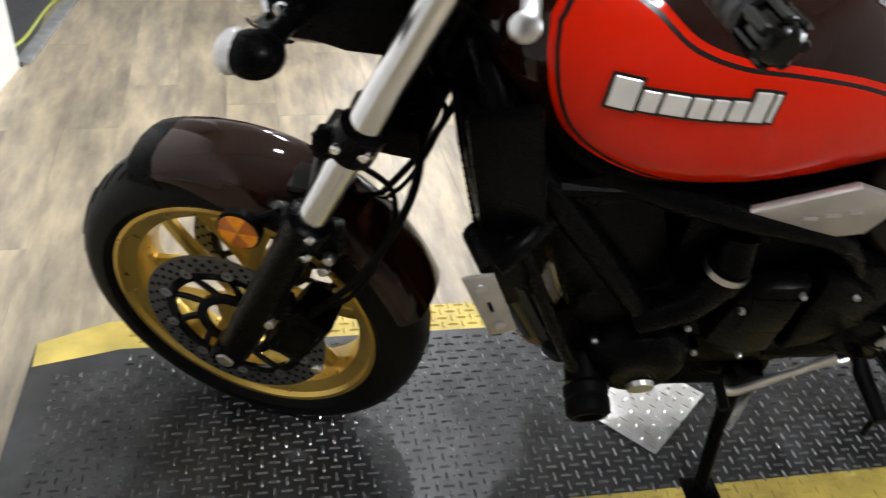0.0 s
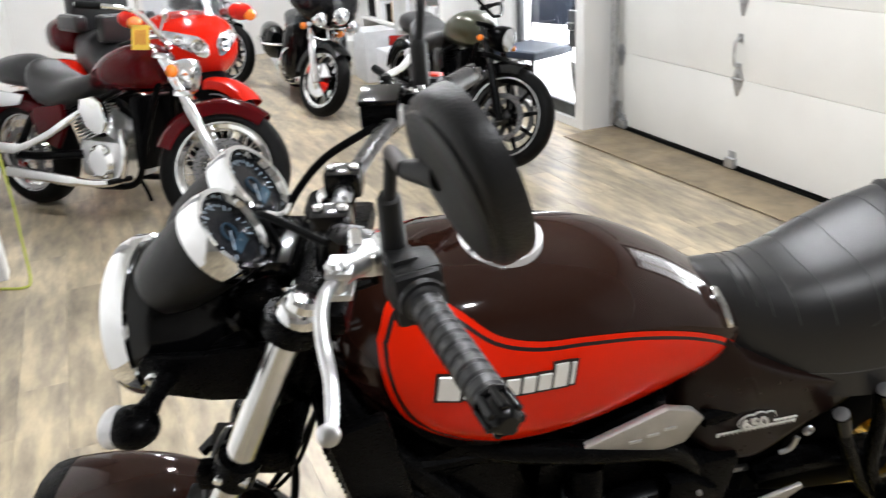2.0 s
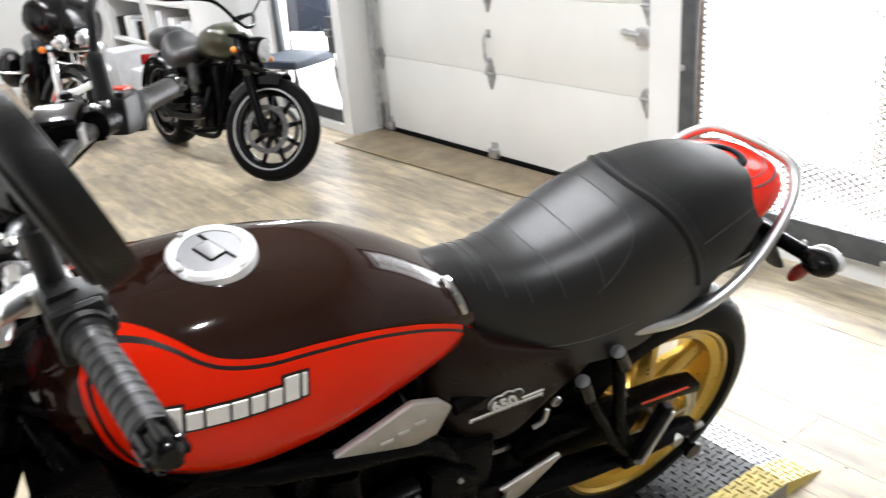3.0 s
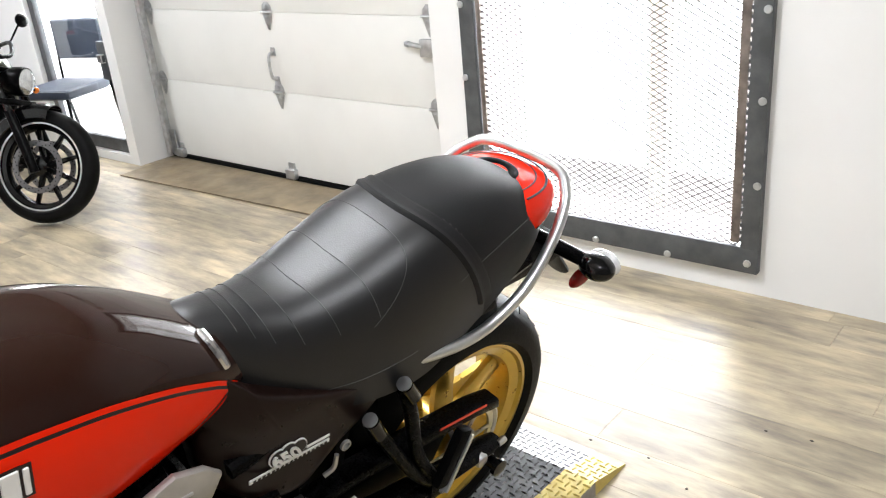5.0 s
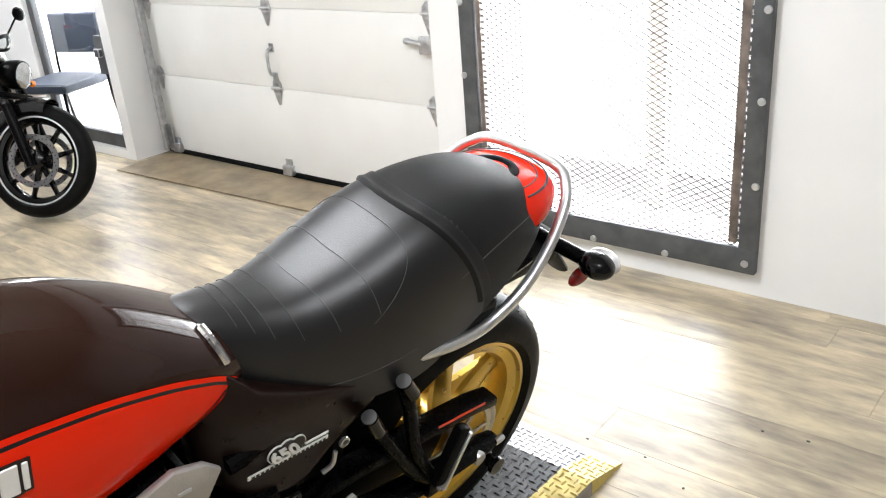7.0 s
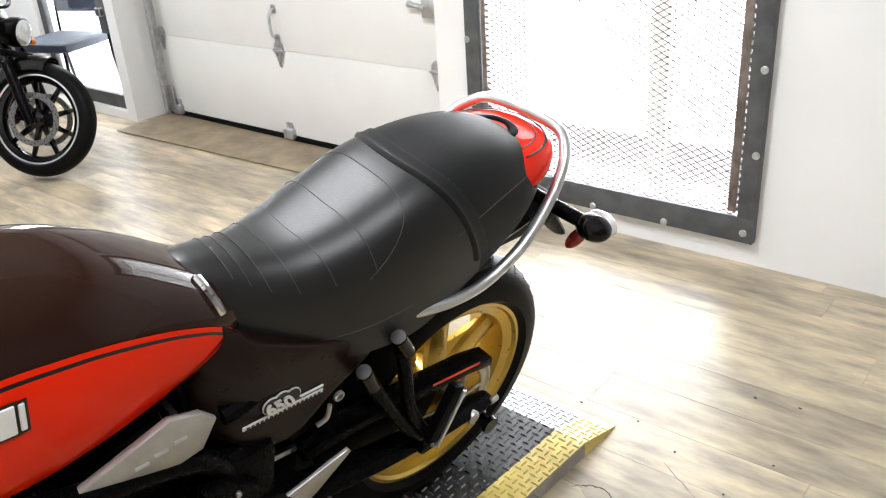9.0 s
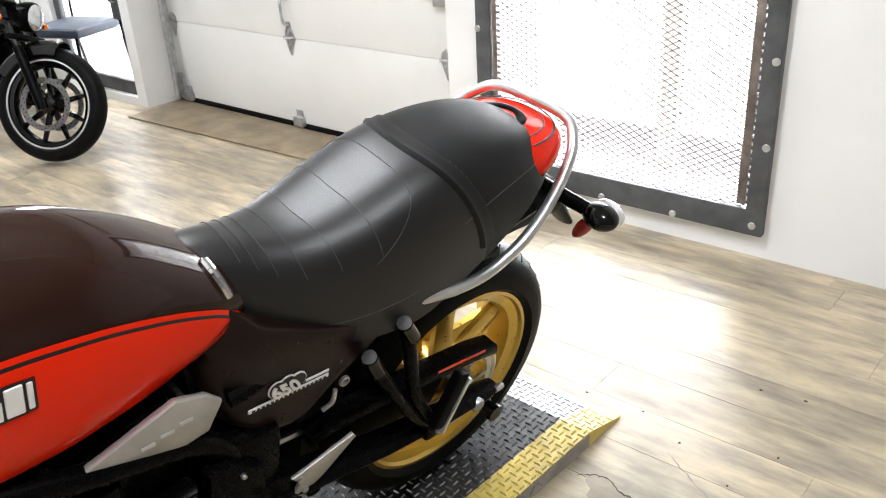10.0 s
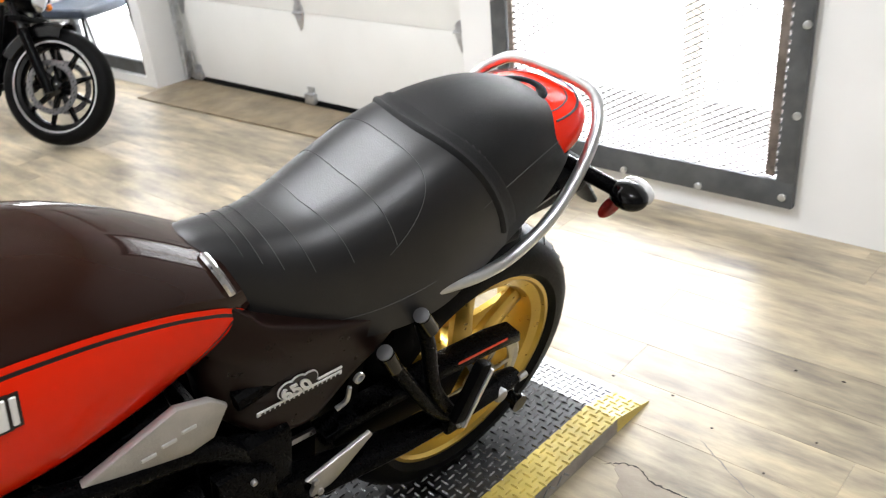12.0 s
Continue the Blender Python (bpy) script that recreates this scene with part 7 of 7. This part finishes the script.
for k in range(3):
    box(bm, (-0.02 + 0.02 * k, 0, 0.0022), (0.008, 0.07, 0.001), m=Matrix.Translation((-0.14, 0.34, 0.99)) @ pose(0, 0, 0, 78, 0, -70))
part("print", bm, CARD_INK, tag)
for s in (1, -1):
    bm = bmesh.new()
    tube(bm, [(s * 0.1, 1.72, 0.66), (s * 0.2, 1.73, 0.66)], 0.008, 8)
    ball(bm, (s * 0.22, 1.73, 0.66), 0.03, 14, 8)
    part("rear_indicator", bm, CHROME, cruiser)
    bm = bmesh.new()
    plate(bm, [(1.3, 0.66), (1.62, 0.68), (1.66, 0.64), (1.6, 0.57), (1.35, 0.6)], 0.012, Matrix.Translation((s * 0.125, 0, 0)) @ pose(0, 0, 0, 90, 0, 90), 0.003)
    part("fender_strut", bm, CHROME, cruiser)

# olive and black cruiser with cast wheels
parked_bike((-4.07, 1.81), (-5.32, 1.755), 0.85, "black and olive cruiser motorcycle with cast wheels", OLIVE, 1.5, False, False, 0.325, 0.32, lean=5, steer=33)

# red touring motorcycle with a fairing, trunk and armchair seat
tour, st, rake = parked_bike((-4.72, 0.37), (-5.95, -0.2), 0.83, "bright red touring motorcycle with fairing and black armchair seat", TOUR_RED, 1.64, False, False, 0.325, 0.31, lean=4, steer=26, kind="tourer")
mudguard(tour, "front_fender", (0, 0, 0.325), 0.35, 0.11, -48, 62, TOUR_RED, "red front fender", m=st)
NOSE = [(-0.03, 0.03, 0.80, 0.86), (0.0, 0.13, 0.755, 0.95), (0.05, 0.22, 0.71, 1.02), (0.13, 0.30, 0.66, 1.07), (0.25, 0.35, 0.60, 1.10), (0.42, 0.35, 0.54, 1.07), (0.6, 0.28, 0.5, 0.94)]
loft_body("fairing", NOSE, TOUR_RED, tour, "wide red fairing", n=2.3)


def nose_y(x, z):
    """The front surface of the fairing at (x, z)."""
    lo, hi = NOSE[0][0], 0.42
    ys = [r[0] for r in NOSE]
    for _ in range(24):
        mid = (lo + hi) / 2
        w, b, t = (spline(ys, [r[k] for r in NOSE], mid) for k in (1, 2, 3))
        inside = abs(x / w) ** 2.3 + abs((z - (b + t) / 2) / ((t - b) / 2)) ** 2.3 < 1
        lo, hi = (lo, mid) if inside else (mid, hi)
    return hi


def lens_patch(bm, s, u0, u1, fill, lift):
    rows = []
    for u in np.linspace(u0, u1, 15):
        x, zc = 0.035 + 0.27 * u, 0.865 + 0.115 * u
        half = 0.074 * (1 - 0.62 * u) * fill * (1 - abs(2 * (u - u0) / (u1 - u0) - 1) ** 6 * 0.6)
        rows.append([(s * x, nose_y(x, zc + half * v) - lift * (1.0 - 0.4 * v * v), zc + half * v) for v in np.linspace(-1, 1, 9)])
    back = [[(x, y + lift + 0.012, z) for x, y, z in row[::-1]] for row in rows]
    ring_loft(bm, [row + rear for row, rear in zip(rows, back)])


for s in (1, -1):
    bm = bmesh.new()
    lens_patch(bm, s, 0.0, 1.0, 1.0, 0.008)
    lamp = part("headlight", bm, HEADLAMP, tour, "large swept clear headlight", smooth=60)
    for u, r in ((0.24, 0.048), (0.62, 0.032)):
        x, z = 0.035 + 0.27 * u, 0.865 + 0.115 * u
        bm = bmesh.new()
        lathe(bm, [(r, 0.0), (r * 0.94, 0.006), (r * 0.86, 0.004), (r * 0.5, -0.002), (0.002, 0.004)], (s * x, nose_y(x, z) - 0.008, z), (s * (0.25 + 0.5 * u), -1, 0.15), 24)
        part("reflector_bowl", bm, CHROME, lamp)
    bm = bmesh.new()
    ball(bm, (0, 0, 0), 1, 18, 10, (0.085, 0.09, 0.06), Matrix.Translation((s * 0.40, 0.22, 1.07)))
    mir = part("mirror", bm, TOUR_RED, tour)
    bm = bmesh.new()
    ball(bm, (0, 0, 0), 1, 16, 8, (0.05, 0.03, 0.04), Matrix.Translation((s * 0.425, 0.145, 1.05)))
    part("indicator", bm, AMBER_FAR, mir)
    loft_body("saddlebag", [(1.3, 0.05, 0.42, 0.62), (1.42, 0.11, 0.34, 0.70), (1.7, 0.12, 0.34, 0.70), (1.9, 0.08, 0.42, 0.64)], TOUR_RED, tour).location = (s * 0.26, 0, 0)
bm = bmesh.new()
rows = []
for k in range(9):
    a = (k - 4) / 4
    rows.append([(0.30 * a, 0.12 + 0.1 * a * a, 1.06), (0.26 * a, 0.24 + 0.1 * a * a, 1.42 - 0.08 * a * a), (0.26 * a, 0.245 + 0.1 * a * a, 1.42 - 0.08 * a * a), (0.30 * a, 0.126 + 0.1 * a * a, 1.06)])
ring_loft(bm, rows)
part("windscreen", bm, SCREEN, tour, "tall clear windscreen")
bm = bmesh.new()
ring_loft(bm, [[(0.10 * a, 0.13 + 0.05 * a * a + dy, 1.062 - 0.012 * a * a + dz) for dy, dz in ((-0.035, 0.0), (0.02, 0.022), (0.02, 0.0))] for a in np.linspace(-1, 1, 9)])
part("vent_lip", bm, TOUR_RED, tour, "raised lip over the nose vent")
loft_body("grille", [(0.03, 0.12, 0.54, 0.72), (0.1, 0.2, 0.48, 0.72), (0.22, 0.24, 0.42, 0.70)], BLACK_MATTE, tour, "black lower grille", n=3)
loft_body("seat", [(0.8, 0.16, 0.58, 0.82), (0.95, 0.23, 0.52, 0.80), (1.12, 0.24, 0.5, 0.84), (1.2, 0.24, 0.52, 0.93), (1.35, 0.23, 0.56, 0.92), (1.5, 0.2, 0.6, 0.93)], VINYL, tour, "thick black seat")
bm = bmesh.new()
box(bm, (0, 0.34, 0.5), (0.4, 0.3, 0.3), 0.06, segs=3)
part("lower_cowl", bm, BLACK_SATIN, tour, "black lower cowl")
for y, z, w, h in ((1.46, 1.10, 0.46, 0.40), (1.14, 0.94, 0.34, 0.2)):
    bm = bmesh.new()
    box(bm, (0, y, z), (w, 0.11, h), 0.04, segs=3)
    part("backrest", bm, VINYL, tour, "padded black backrest")
for s in (1, -1):
    bm = bmesh.new()
    box(bm, (s * 0.27, 1.32, 0.98), (0.1, 0.3, 0.12), 0.04, segs=3)
    part("armrest", bm, VINYL, tour)
# trunk takes the darker maroon to stand in for shade on the red
loft_body("trunk", [(1.52, 0.18, 0.74, 0.96), (1.6, 0.25, 0.72, 1.0), (1.8, 0.26, 0.72, 1.0), (1.95, 0.2, 0.76, 0.94)], MAROON, tour, "red top trunk, toned dark for the shade on it", n=3)
loft_body("fuel_tank", [(0.55, 0.15, 0.62, 0.88), (0.7, 0.19, 0.6, 0.92), (0.85, 0.15, 0.62, 0.84)], TOUR_RED, tour)

# black bagger with a small fairing and hard bags
bag, st, rake = parked_bike((-5.87, 1.275), (-7.03, 1.37), 0.76, "black touring motorcycle with chrome fork and hard bags", BLACK_GLOSS, 1.55, False, True, 0.33, 0.31, lean=7, steer=28, kind="bagger")
mudguard(bag, "front_fender", (0, 0, 0.33), 0.36, 0.085, -40, 88, BLACK_GLOSS, "deep black front fender", m=st)
bm = bmesh.new()
tube(bm, [(0.0, 0.385, 0.28), (0.0, 0.37, 0.24)], 0.05, 10)
part("fender_trim", bm, CHROME, bag, m=st)
loft_body("fairing", [(0.0, 0.08, 0.92, 1.02), (0.04, 0.2, 0.84, 1.14), (0.12, 0.30, 0.80, 1.22), (0.22, 0.35, 0.82, 1.25), (0.32, 0.35, 0.86, 1.22)], BLACK_GLOSS, bag, "black handlebar fairing", n=2.6).matrix_local = st
for s in (1, -1):
    bm = bmesh.new()
    lathe(bm, [(0.02, -0.11), (0.05, -0.08), (0.062, -0.03), (0.065, 0.0), (0.06, 0.008), (0.056, 0.004)], (s * 0.19, -0.01, 0.86), (0, -1, 0), 24)
    pas = part("passing_lamp", bm, CHROME, bag, "round chrome passing lamp", m=st)
    bm = bmesh.new()
    lathe(bm, [(0.057, 0.004), (0.04, 0.014), (0.005, 0.018)], (s * 0.19, -0.01, 0.86), (0, -1, 0), 20)
    part("lens", bm, HEADLAMP, pas)
    bm = bmesh.new()
    tube(bm, [(s * 0.19, 0.05, 0.85), (s * 0.1, 0.08, 0.82), (0, 0.09, 0.82)], 0.012, 8)
    part("lamp_bar", bm, CHROME, bag, m=st)
    bm = bmesh.new()
    lathe(bm, [(0.02, 0.088), (0.05, 0.086), (0.06, 0.08), (0.14, 0.076), (0.158, 0.072), (0.158, 0.066)], (0, 0, 0.33), (s, 0, 0), 36)
    part("disc_cover", bm, CHROME, bag, "polished front disc cover", m=st)
    bm = bmesh.new()
    ring_loft(bm, [[(s * (0.15 + e), 0.20, 0.86), (s * (0.30 + e), 0.22, 0.84), (s * (0.28 + e), 0.24, 0.66), (s * (0.17 + e), 0.22, 0.58)] for e in (0.0, 0.005)])
    part("wind_deflector", bm, SCREEN, bag, "small clear wind deflector", m=st)
    loft_body("saddlebag", [(1.2, 0.06, 0.42, 0.62), (1.32, 0.11, 0.34, 0.68), (1.7, 0.11, 0.34, 0.68), (1.85, 0.07, 0.42, 0.62)], BLACK_GLOSS, bag).location = (s * 0.27, 0, 0)
    bm = bmesh.new()
    tube(bm, smooth_path([(s * 0.15, 1.15, 0.5), (s * 0.38, 1.2, 0.5), (s * 0.4, 1.5, 0.5), (s * 0.38, 1.85, 0.5), (s * 0.2, 1.9, 0.5)], 5), 0.013, 10)
    part("bag_rail", bm, CHROME, bag)
    bm = bmesh.new()
    tube(bm, smooth_path([(s * 0.12, 0.45, 0.62), (s * 0.3, 0.42, 0.55), (s * 0.34, 0.44, 0.38), (s * 0.28, 0.48, 0.25), (s * 0.12, 0.5, 0.22)], 5), 0.016, 10)
    part("crash_bar", bm, CHROME, bag)
for s in (1, -1):
    loft_body("leg_shield", [(0.38, 0.05, 0.34, 0.74), (0.44, 0.10, 0.28, 0.78), (0.54, 0.11, 0.26, 0.78), (0.62, 0.06, 0.3, 0.72)], BLACK_GLOSS, bag, "black leg shield", n=3).location = (s * 0.2, 0, 0)
    loft_body("engine_cover", [(0.62, 0.06, 0.26, 0.5), (0.7, 0.1, 0.22, 0.56), (0.95, 0.1, 0.22, 0.56), (1.1, 0.06, 0.26, 0.5)], BLACK_SATIN, bag, n=3).location = (s * 0.12, 0, 0)
loft_body("fuel_tank", [(0.34, 0.06, 0.72, 0.88), (0.45, 0.15, 0.68, 0.95), (0.62, 0.17, 0.66, 0.96), (0.8, 0.14, 0.68, 0.88), (0.92, 0.06, 0.70, 0.80)], BLACK_GLOSS, bag)
loft_body("seat", [(0.85, 0.1, 0.66, 0.78), (1.0, 0.18, 0.62, 0.76), (1.2, 0.18, 0.64, 0.82), (1.5, 0.15, 0.68, 0.84), (1.65, 0.1, 0.7, 0.8)], VINYL, bag)
mudguard(bag, "rear_fender", (0, 1.55, 0.31), 0.35, 0.1, -40, 80, BLACK_GLOSS)

# another black motorcycle, far back between the two tourers
parked_bike((-7.45, 0.92), (-8.5, 0.66), 0.78, "black motorcycle parked behind the touring motorcycles", BLACK_GLOSS, 1.45, False, False, 0.325, 0.32, lean=5, steer=20)

# ---- chairs by the glass door ----
CHAIR_BLUE = mat("dark_blue_vinyl", (0.03, 0.04, 0.06), 0.5, vary=0.15, scale=20, bump=0.1, bump_scale=300)


def waiting_chair(m):
    c = thing("waiting_chair", m, "dark blue padded chair with thin black steel legs", "chair", "waiting chairs")
    bm = bmesh.new()
    box(bm, (0, 0, 0.44), (0.38, 0.38, 0.06), 0.025, segs=3)
    part("seat", bm, CHAIR_BLUE, c)
    bm = bmesh.new()
    box(bm, (0, 0.22, 0.70), (0.36, 0.045, 0.24), 0.02, segs=3)
    part("backrest", bm, CHAIR_BLUE, c)
    for x in (-0.18, 0.18):
        bm = bmesh.new()
        tube(bm, [(x, -0.2, 0.0), (x, -0.19, 0.42)], 0.009, 8)
        part("leg", bm, BLACK_SATIN, c)
        bm = bmesh.new()
        tube(bm, smooth_path([(x, 0.26, 0.0), (x, 0.2, 0.42), (x, 0.23, 0.80)], 4), 0.009, 8)
        part("leg", bm, BLACK_SATIN, c)
    return c


waiting_chair(pose(-5.02, 2.50, 0.002, 0, 0, 20) @ Matrix.Scale(1.0, 4))
waiting_chair(pose(-5.72, 2.48, 0.002, 0, 0, 15) @ Matrix.Scale(1.0, 4))

# ---- white shelf unit with goods ----
WHITE_LAM = mat("white_laminate", (0.78, 0.78, 0.76), 0.4, vary=0.03)
CARTON = mat("brown_cardboard", (0.42, 0.29, 0.17), 0.8, vary=0.12, scale=10)
WHITE_BAG = mat("white_plastic_bag", (0.75, 0.76, 0.78), 0.35, vary=0.08, scale=14, bump=0.6, bump_scale=25)


def shelf_unit(m):
    c = thing("shelf_unit", m, "tall white open shelf unit with packed goods", "shelf", "shelf units")
    for x in (-0.45, 0.45):
        bm = bmesh.new()
        box(bm, (x, 0, 0.9), (0.03, 0.4, 1.8), 0.003)
        part("side", bm, WHITE_LAM, c)
    for z in (0.08, 0.42, 0.76, 1.1, 1.44, 1.78):
        bm = bmesh.new()
        box(bm, (0, 0, z), (0.87, 0.4, 0.025), 0.003)
        part("shelf", bm, WHITE_LAM, c)
    bm = bmesh.new()
    box(bm, (0, 0.2, 0.9), (0.93, 0.01, 1.8))
    part("back", bm, WHITE_LAM, c)
    return c


def goods(m, s, material, label, cat):
    bm = bmesh.new()
    box(bm, (0, 0, s[2] / 2), s, min(s) * 0.06)
    ob = tagged(part("package", bm, material), label, cat, "goods on the shelves")
    ob.matrix_world = m
    return ob


rnd = random.Random(7)
for sx in (-6.35, -7.35):
    unit = shelf_unit(pose(sx, 2.42, 0.0))
    for z in (0.0925, 0.4325, 0.7725, 1.1125):
        x = -0.36
        while x < 0.3:
            w = rnd.uniform(0.09, 0.2)
            mt, lb, ct = rnd.choice(((WHITE_BAG, "white wrapped package on a shelf", "package"), (CARTON, "brown cardboard box on a shelf", "box"), (WHITE_LAM, "plain white box on a shelf", "box"), (BLACK_MATTE, "black box on a shelf", "box"), (WHITE_BAG, "white wrapped package on a shelf", "package")))
            goods(pose(sx + x + w / 2, 2.38, z, 0, 0, rnd.uniform(-6, 6)), (w * 0.9, 0.24, rnd.uniform(0.12, 0.27)), mt, lb, ct)
            x += w + 0.02
for x, y, s, mt, lb in ((-6.55, 2.08, (0.3, 0.22, 0.3), WHITE_BAG, "crumpled white bag on the floor by the shelves"), (-6.95, 2.05, (0.34, 0.28, 0.42), WHITE_BAG, "crumpled white bag on the floor by the shelves"), (-7.35, 2.02, (0.3, 0.26, 0.3), WHITE_LAM, "white carton on the floor by the shelves")):
    goods(pose(x, y, 0.002, 0, 0, rnd.uniform(-12, 12)), s, mt, lb, "bag")

# ---- small things on the grey wall ----
bm = bmesh.new()
box(bm, (-3.772, -1.025, 0.595), (0.016, 0.155, 0.088), 0.004)
vent = tagged(part("wall_control", bm, mat("beige_plastic", (0.5, 0.45, 0.36), 0.5)), "beige wall control box with a dark display", "control box")
bm = bmesh.new()
box(bm, (-3.763, -1.025, 0.604), (0.004, 0.11, 0.045), 0.001)
part("display", bm, mat("dark_display", (0.1, 0.1, 0.09), 0.3), vent)
bm = bmesh.new()
box(bm, (-3.775, -0.812, 0.35), (0.009, 0.098, 0.095), 0.003)
outlet = tagged(part("wall_socket", bm, mat("ivory_plastic", (0.62, 0.57, 0.5), 0.45)), "ivory double wall socket plate", "socket")
for z in (0.33, 0.37):
    bm = bmesh.new()
    box(bm, (-3.77, -0.812, z), (0.004, 0.03, 0.024), 0.001)
    part("socket_face", bm, WHITE_LAM, outlet)
bm = bmesh.new()
box(bm, (-3.757, -0.966, 0.322), (0.045, 0.055, 0.11), 0.008)
tagged(part("power_adapter", bm, BLACK_MATTE), "black power adapter hanging on the grey wall", "adapter")
CORD = mat("yellow_green_cord", (0.45, 0.5, 0.09), 0.5)
bm = bmesh.new()
tube(bm, smooth_path([(-3.772, -0.70, 0.95), (-3.765, -0.705, 0.62), (-3.765, -0.735, 0.47), (-3.755, -0.78, 0.36), (-3.74, -0.84, 0.30), (-3.74, -0.90, 0.31), (-3.75, -0.945, 0.36)], 6), 0.005, 8)
tagged(part("short_cord", bm, CORD), "thin yellow-green cord hanging down to the socket and adapter", "cord")
bm = bmesh.new()
tube(bm, smooth_path([(-3.80, -0.64, 1.7), (-3.76, -0.62, 1.0), (-3.75, -0.605, 0.6), (-3.75, -0.597, 0.368), (-3.745, -0.60, 0.113), (-3.69, -0.60, 0.014), (-3.64, -0.625, 0.007), (-3.68, -0.72, 0.007), (-3.69, -0.82, 0.022), (-3.45, -0.93, 0.02), (-3.09, -0.974, 0.02), (-2.98, -1.02, 0.02)], 7), 0.0055, 8)
tagged(part("extension_cord", bm, CORD), "yellow-green extension cord trailing along wall and floor", "cord")
bm = bmesh.new()
tube(bm, smooth_path([(-4.5, -0.81, 1.9), (-4.42, -0.805, 1.2), (-4.5, -0.80, 0.8), (-4.3, -0.80, 0.62), (-4.1, -0.80, 0.9), (-3.95, -0.80, 1.8)], 7), 0.004, 6)
tagged(part("electric_cord", bm, CORD), "thin yellow-green cord looping on the white wall", "cord")


# ---- floor planks ----
PLANK_W, PLANK_L, GAP = 0.152, 1.22, 0.0006
plank_meshes = {}


def plank_mesh(l):
    key = round(l, 2)
    if key not in plank_meshes:
        bm = bmesh.new()
        b = 0.0004
        lo = [(0, 0), (key - GAP, 0), (key - GAP, PLANK_W - GAP), (0, PLANK_W - GAP)]
        hi = [(b, b), (key - GAP - b, b), (key - GAP - b, PLANK_W - GAP - b), (b, PLANK_W - GAP - b)]
        ring_loft(bm, [[(x, y, z) for x, y in p] for p, z in ((lo, -0.011), (lo, -0.0006), (hi, 0.0))])
        me = bpy.data.meshes.new("plank")
        bm.to_mesh(me)
        bm.free()
        me.materials.append(FLOOR)
        plank_meshes[key] = me
    return plank_meshes[key]


rnd = random.Random(3)
far_v, far_f, count = [], [], 0
rows = int((2.98 - ROOM_Y0) / PLANK_W) + 1
for j in range(rows):
    y = ROOM_Y0 + j * PLANK_W
    x = ROOM_X0 - rnd.uniform(0, PLANK_L)
    while x < ROOM_X1:
        x0, x1 = max(x, ROOM_X0), min(x + PLANK_L, ROOM_X1)
        if x1 - x0 > 0.02:
            if y > -1.35 and -5.2 < x1 and x0 < 0.7 and count < 300:
                ob = new("plank", plank_mesh(x1 - x0))
                ob.location = (x0, y, 0)
                ob.parent = floor
                count += 1
            else:
                n = len(far_v)
                far_v += [(x0, y, 0), (x1 - GAP, y, 0), (x1 - GAP, y + PLANK_W - GAP, 0), (x0, y + PLANK_W - GAP, 0)]
                far_f.append((n, n + 1, n + 2, n + 3))
        x += PLANK_L
me = bpy.data.meshes.new("far_planks")
me.from_pydata(far_v, [], far_f)
me.materials.append(FLOOR)
ob = new("far_planks", me)
ob.parent = floor
tagged(ob, "worn wood planks further off", kind="stuff")
# torn floor beside the platform: a bare patch, dark cracks and specks


def torn_strip(bm, pts, width, seed):
    rnd = random.Random(seed)
    path = smooth_path([(x, y, 0.0011) for x, y in pts], 6)
    left, right = [], []
    for i, p in enumerate(path):
        d = (path[min(i + 1, len(path) - 1)] - path[max(i - 1, 0)]).normalized()
        n = Vector((-d.y, d.x, 0))
        w = width * rnd.uniform(0.3, 1.0) * (1 - abs(2 * i / (len(path) - 1) - 1) ** 4 * 0.85)
        j = n * rnd.uniform(-1, 1) * width * 0.5
        left.append(bm.verts.new(p + j + n * w / 2))
        right.append(bm.verts.new(p + j - n * w / 2))
    for i in range(len(path) - 1):
        bm.faces.new((left[i], right[i], right[i + 1], left[i + 1]))


CRACK = [(-0.799, 1.349), (-0.772, 1.371), (-0.73, 1.383), (-0.684, 1.36), (-0.624, 1.359), (-0.561, 1.358)]
bm = bmesh.new()
torn_strip(bm, CRACK, 0.006, 1)
tagged(part("floor_crack", bm, SUBFLOOR, smooth=0), "dark crack in the worn floor beside the platform", "crack", "floor cracks")
bm = bmesh.new()
torn_strip(bm, [(-0.668, 1.549), (-0.607, 1.508), (-0.542, 1.469), (-0.476, 1.428)], 0.0045, 2)
tagged(part("floor_crack", bm, mat("grey_scuff", (0.2, 0.18, 0.16), 0.5), smooth=0), "faint grey scratch in the worn floor", "crack", "floor cracks")
bm = bmesh.new()
plate(bm, [(-0.772, 1.371), (-0.73, 1.383), (-0.684, 1.36), (-0.624, 1.359), (-0.561, 1.358), (-0.678, 1.263), (-0.742, 1.307), (-0.748, 1.333), (-0.772, 1.351)], 0.0008, Matrix.Translation((0, 0, 0.0004)))
tagged(part("worn_patch", bm, mat("bare_brown_floor", (0.36, 0.3, 0.23), 0.55, vary=0.2, scale=9, bump=0.2, bump_scale=60), smooth=0), "bare brown patch of torn floor beside the platform", "patch")
rnd = random.Random(9)
for x, y in [(-0.787, 1.654), (-0.659, 1.595), (-0.452, 1.678), (-0.477, 1.932), (-0.586, 1.914), (-0.507, 1.52), (-0.946, 1.643)]:
    bm = bmesh.new()
    ball(bm, (x, y, 0.0018), 1, 8, 5, (rnd.uniform(0.003, 0.006), rnd.uniform(0.0025, 0.004), 0.0018))
    tagged(part("dirt_speck", bm, SUBFLOOR), "tiny dark crumb of dirt on the floor", "dirt", "dirt on the floor")
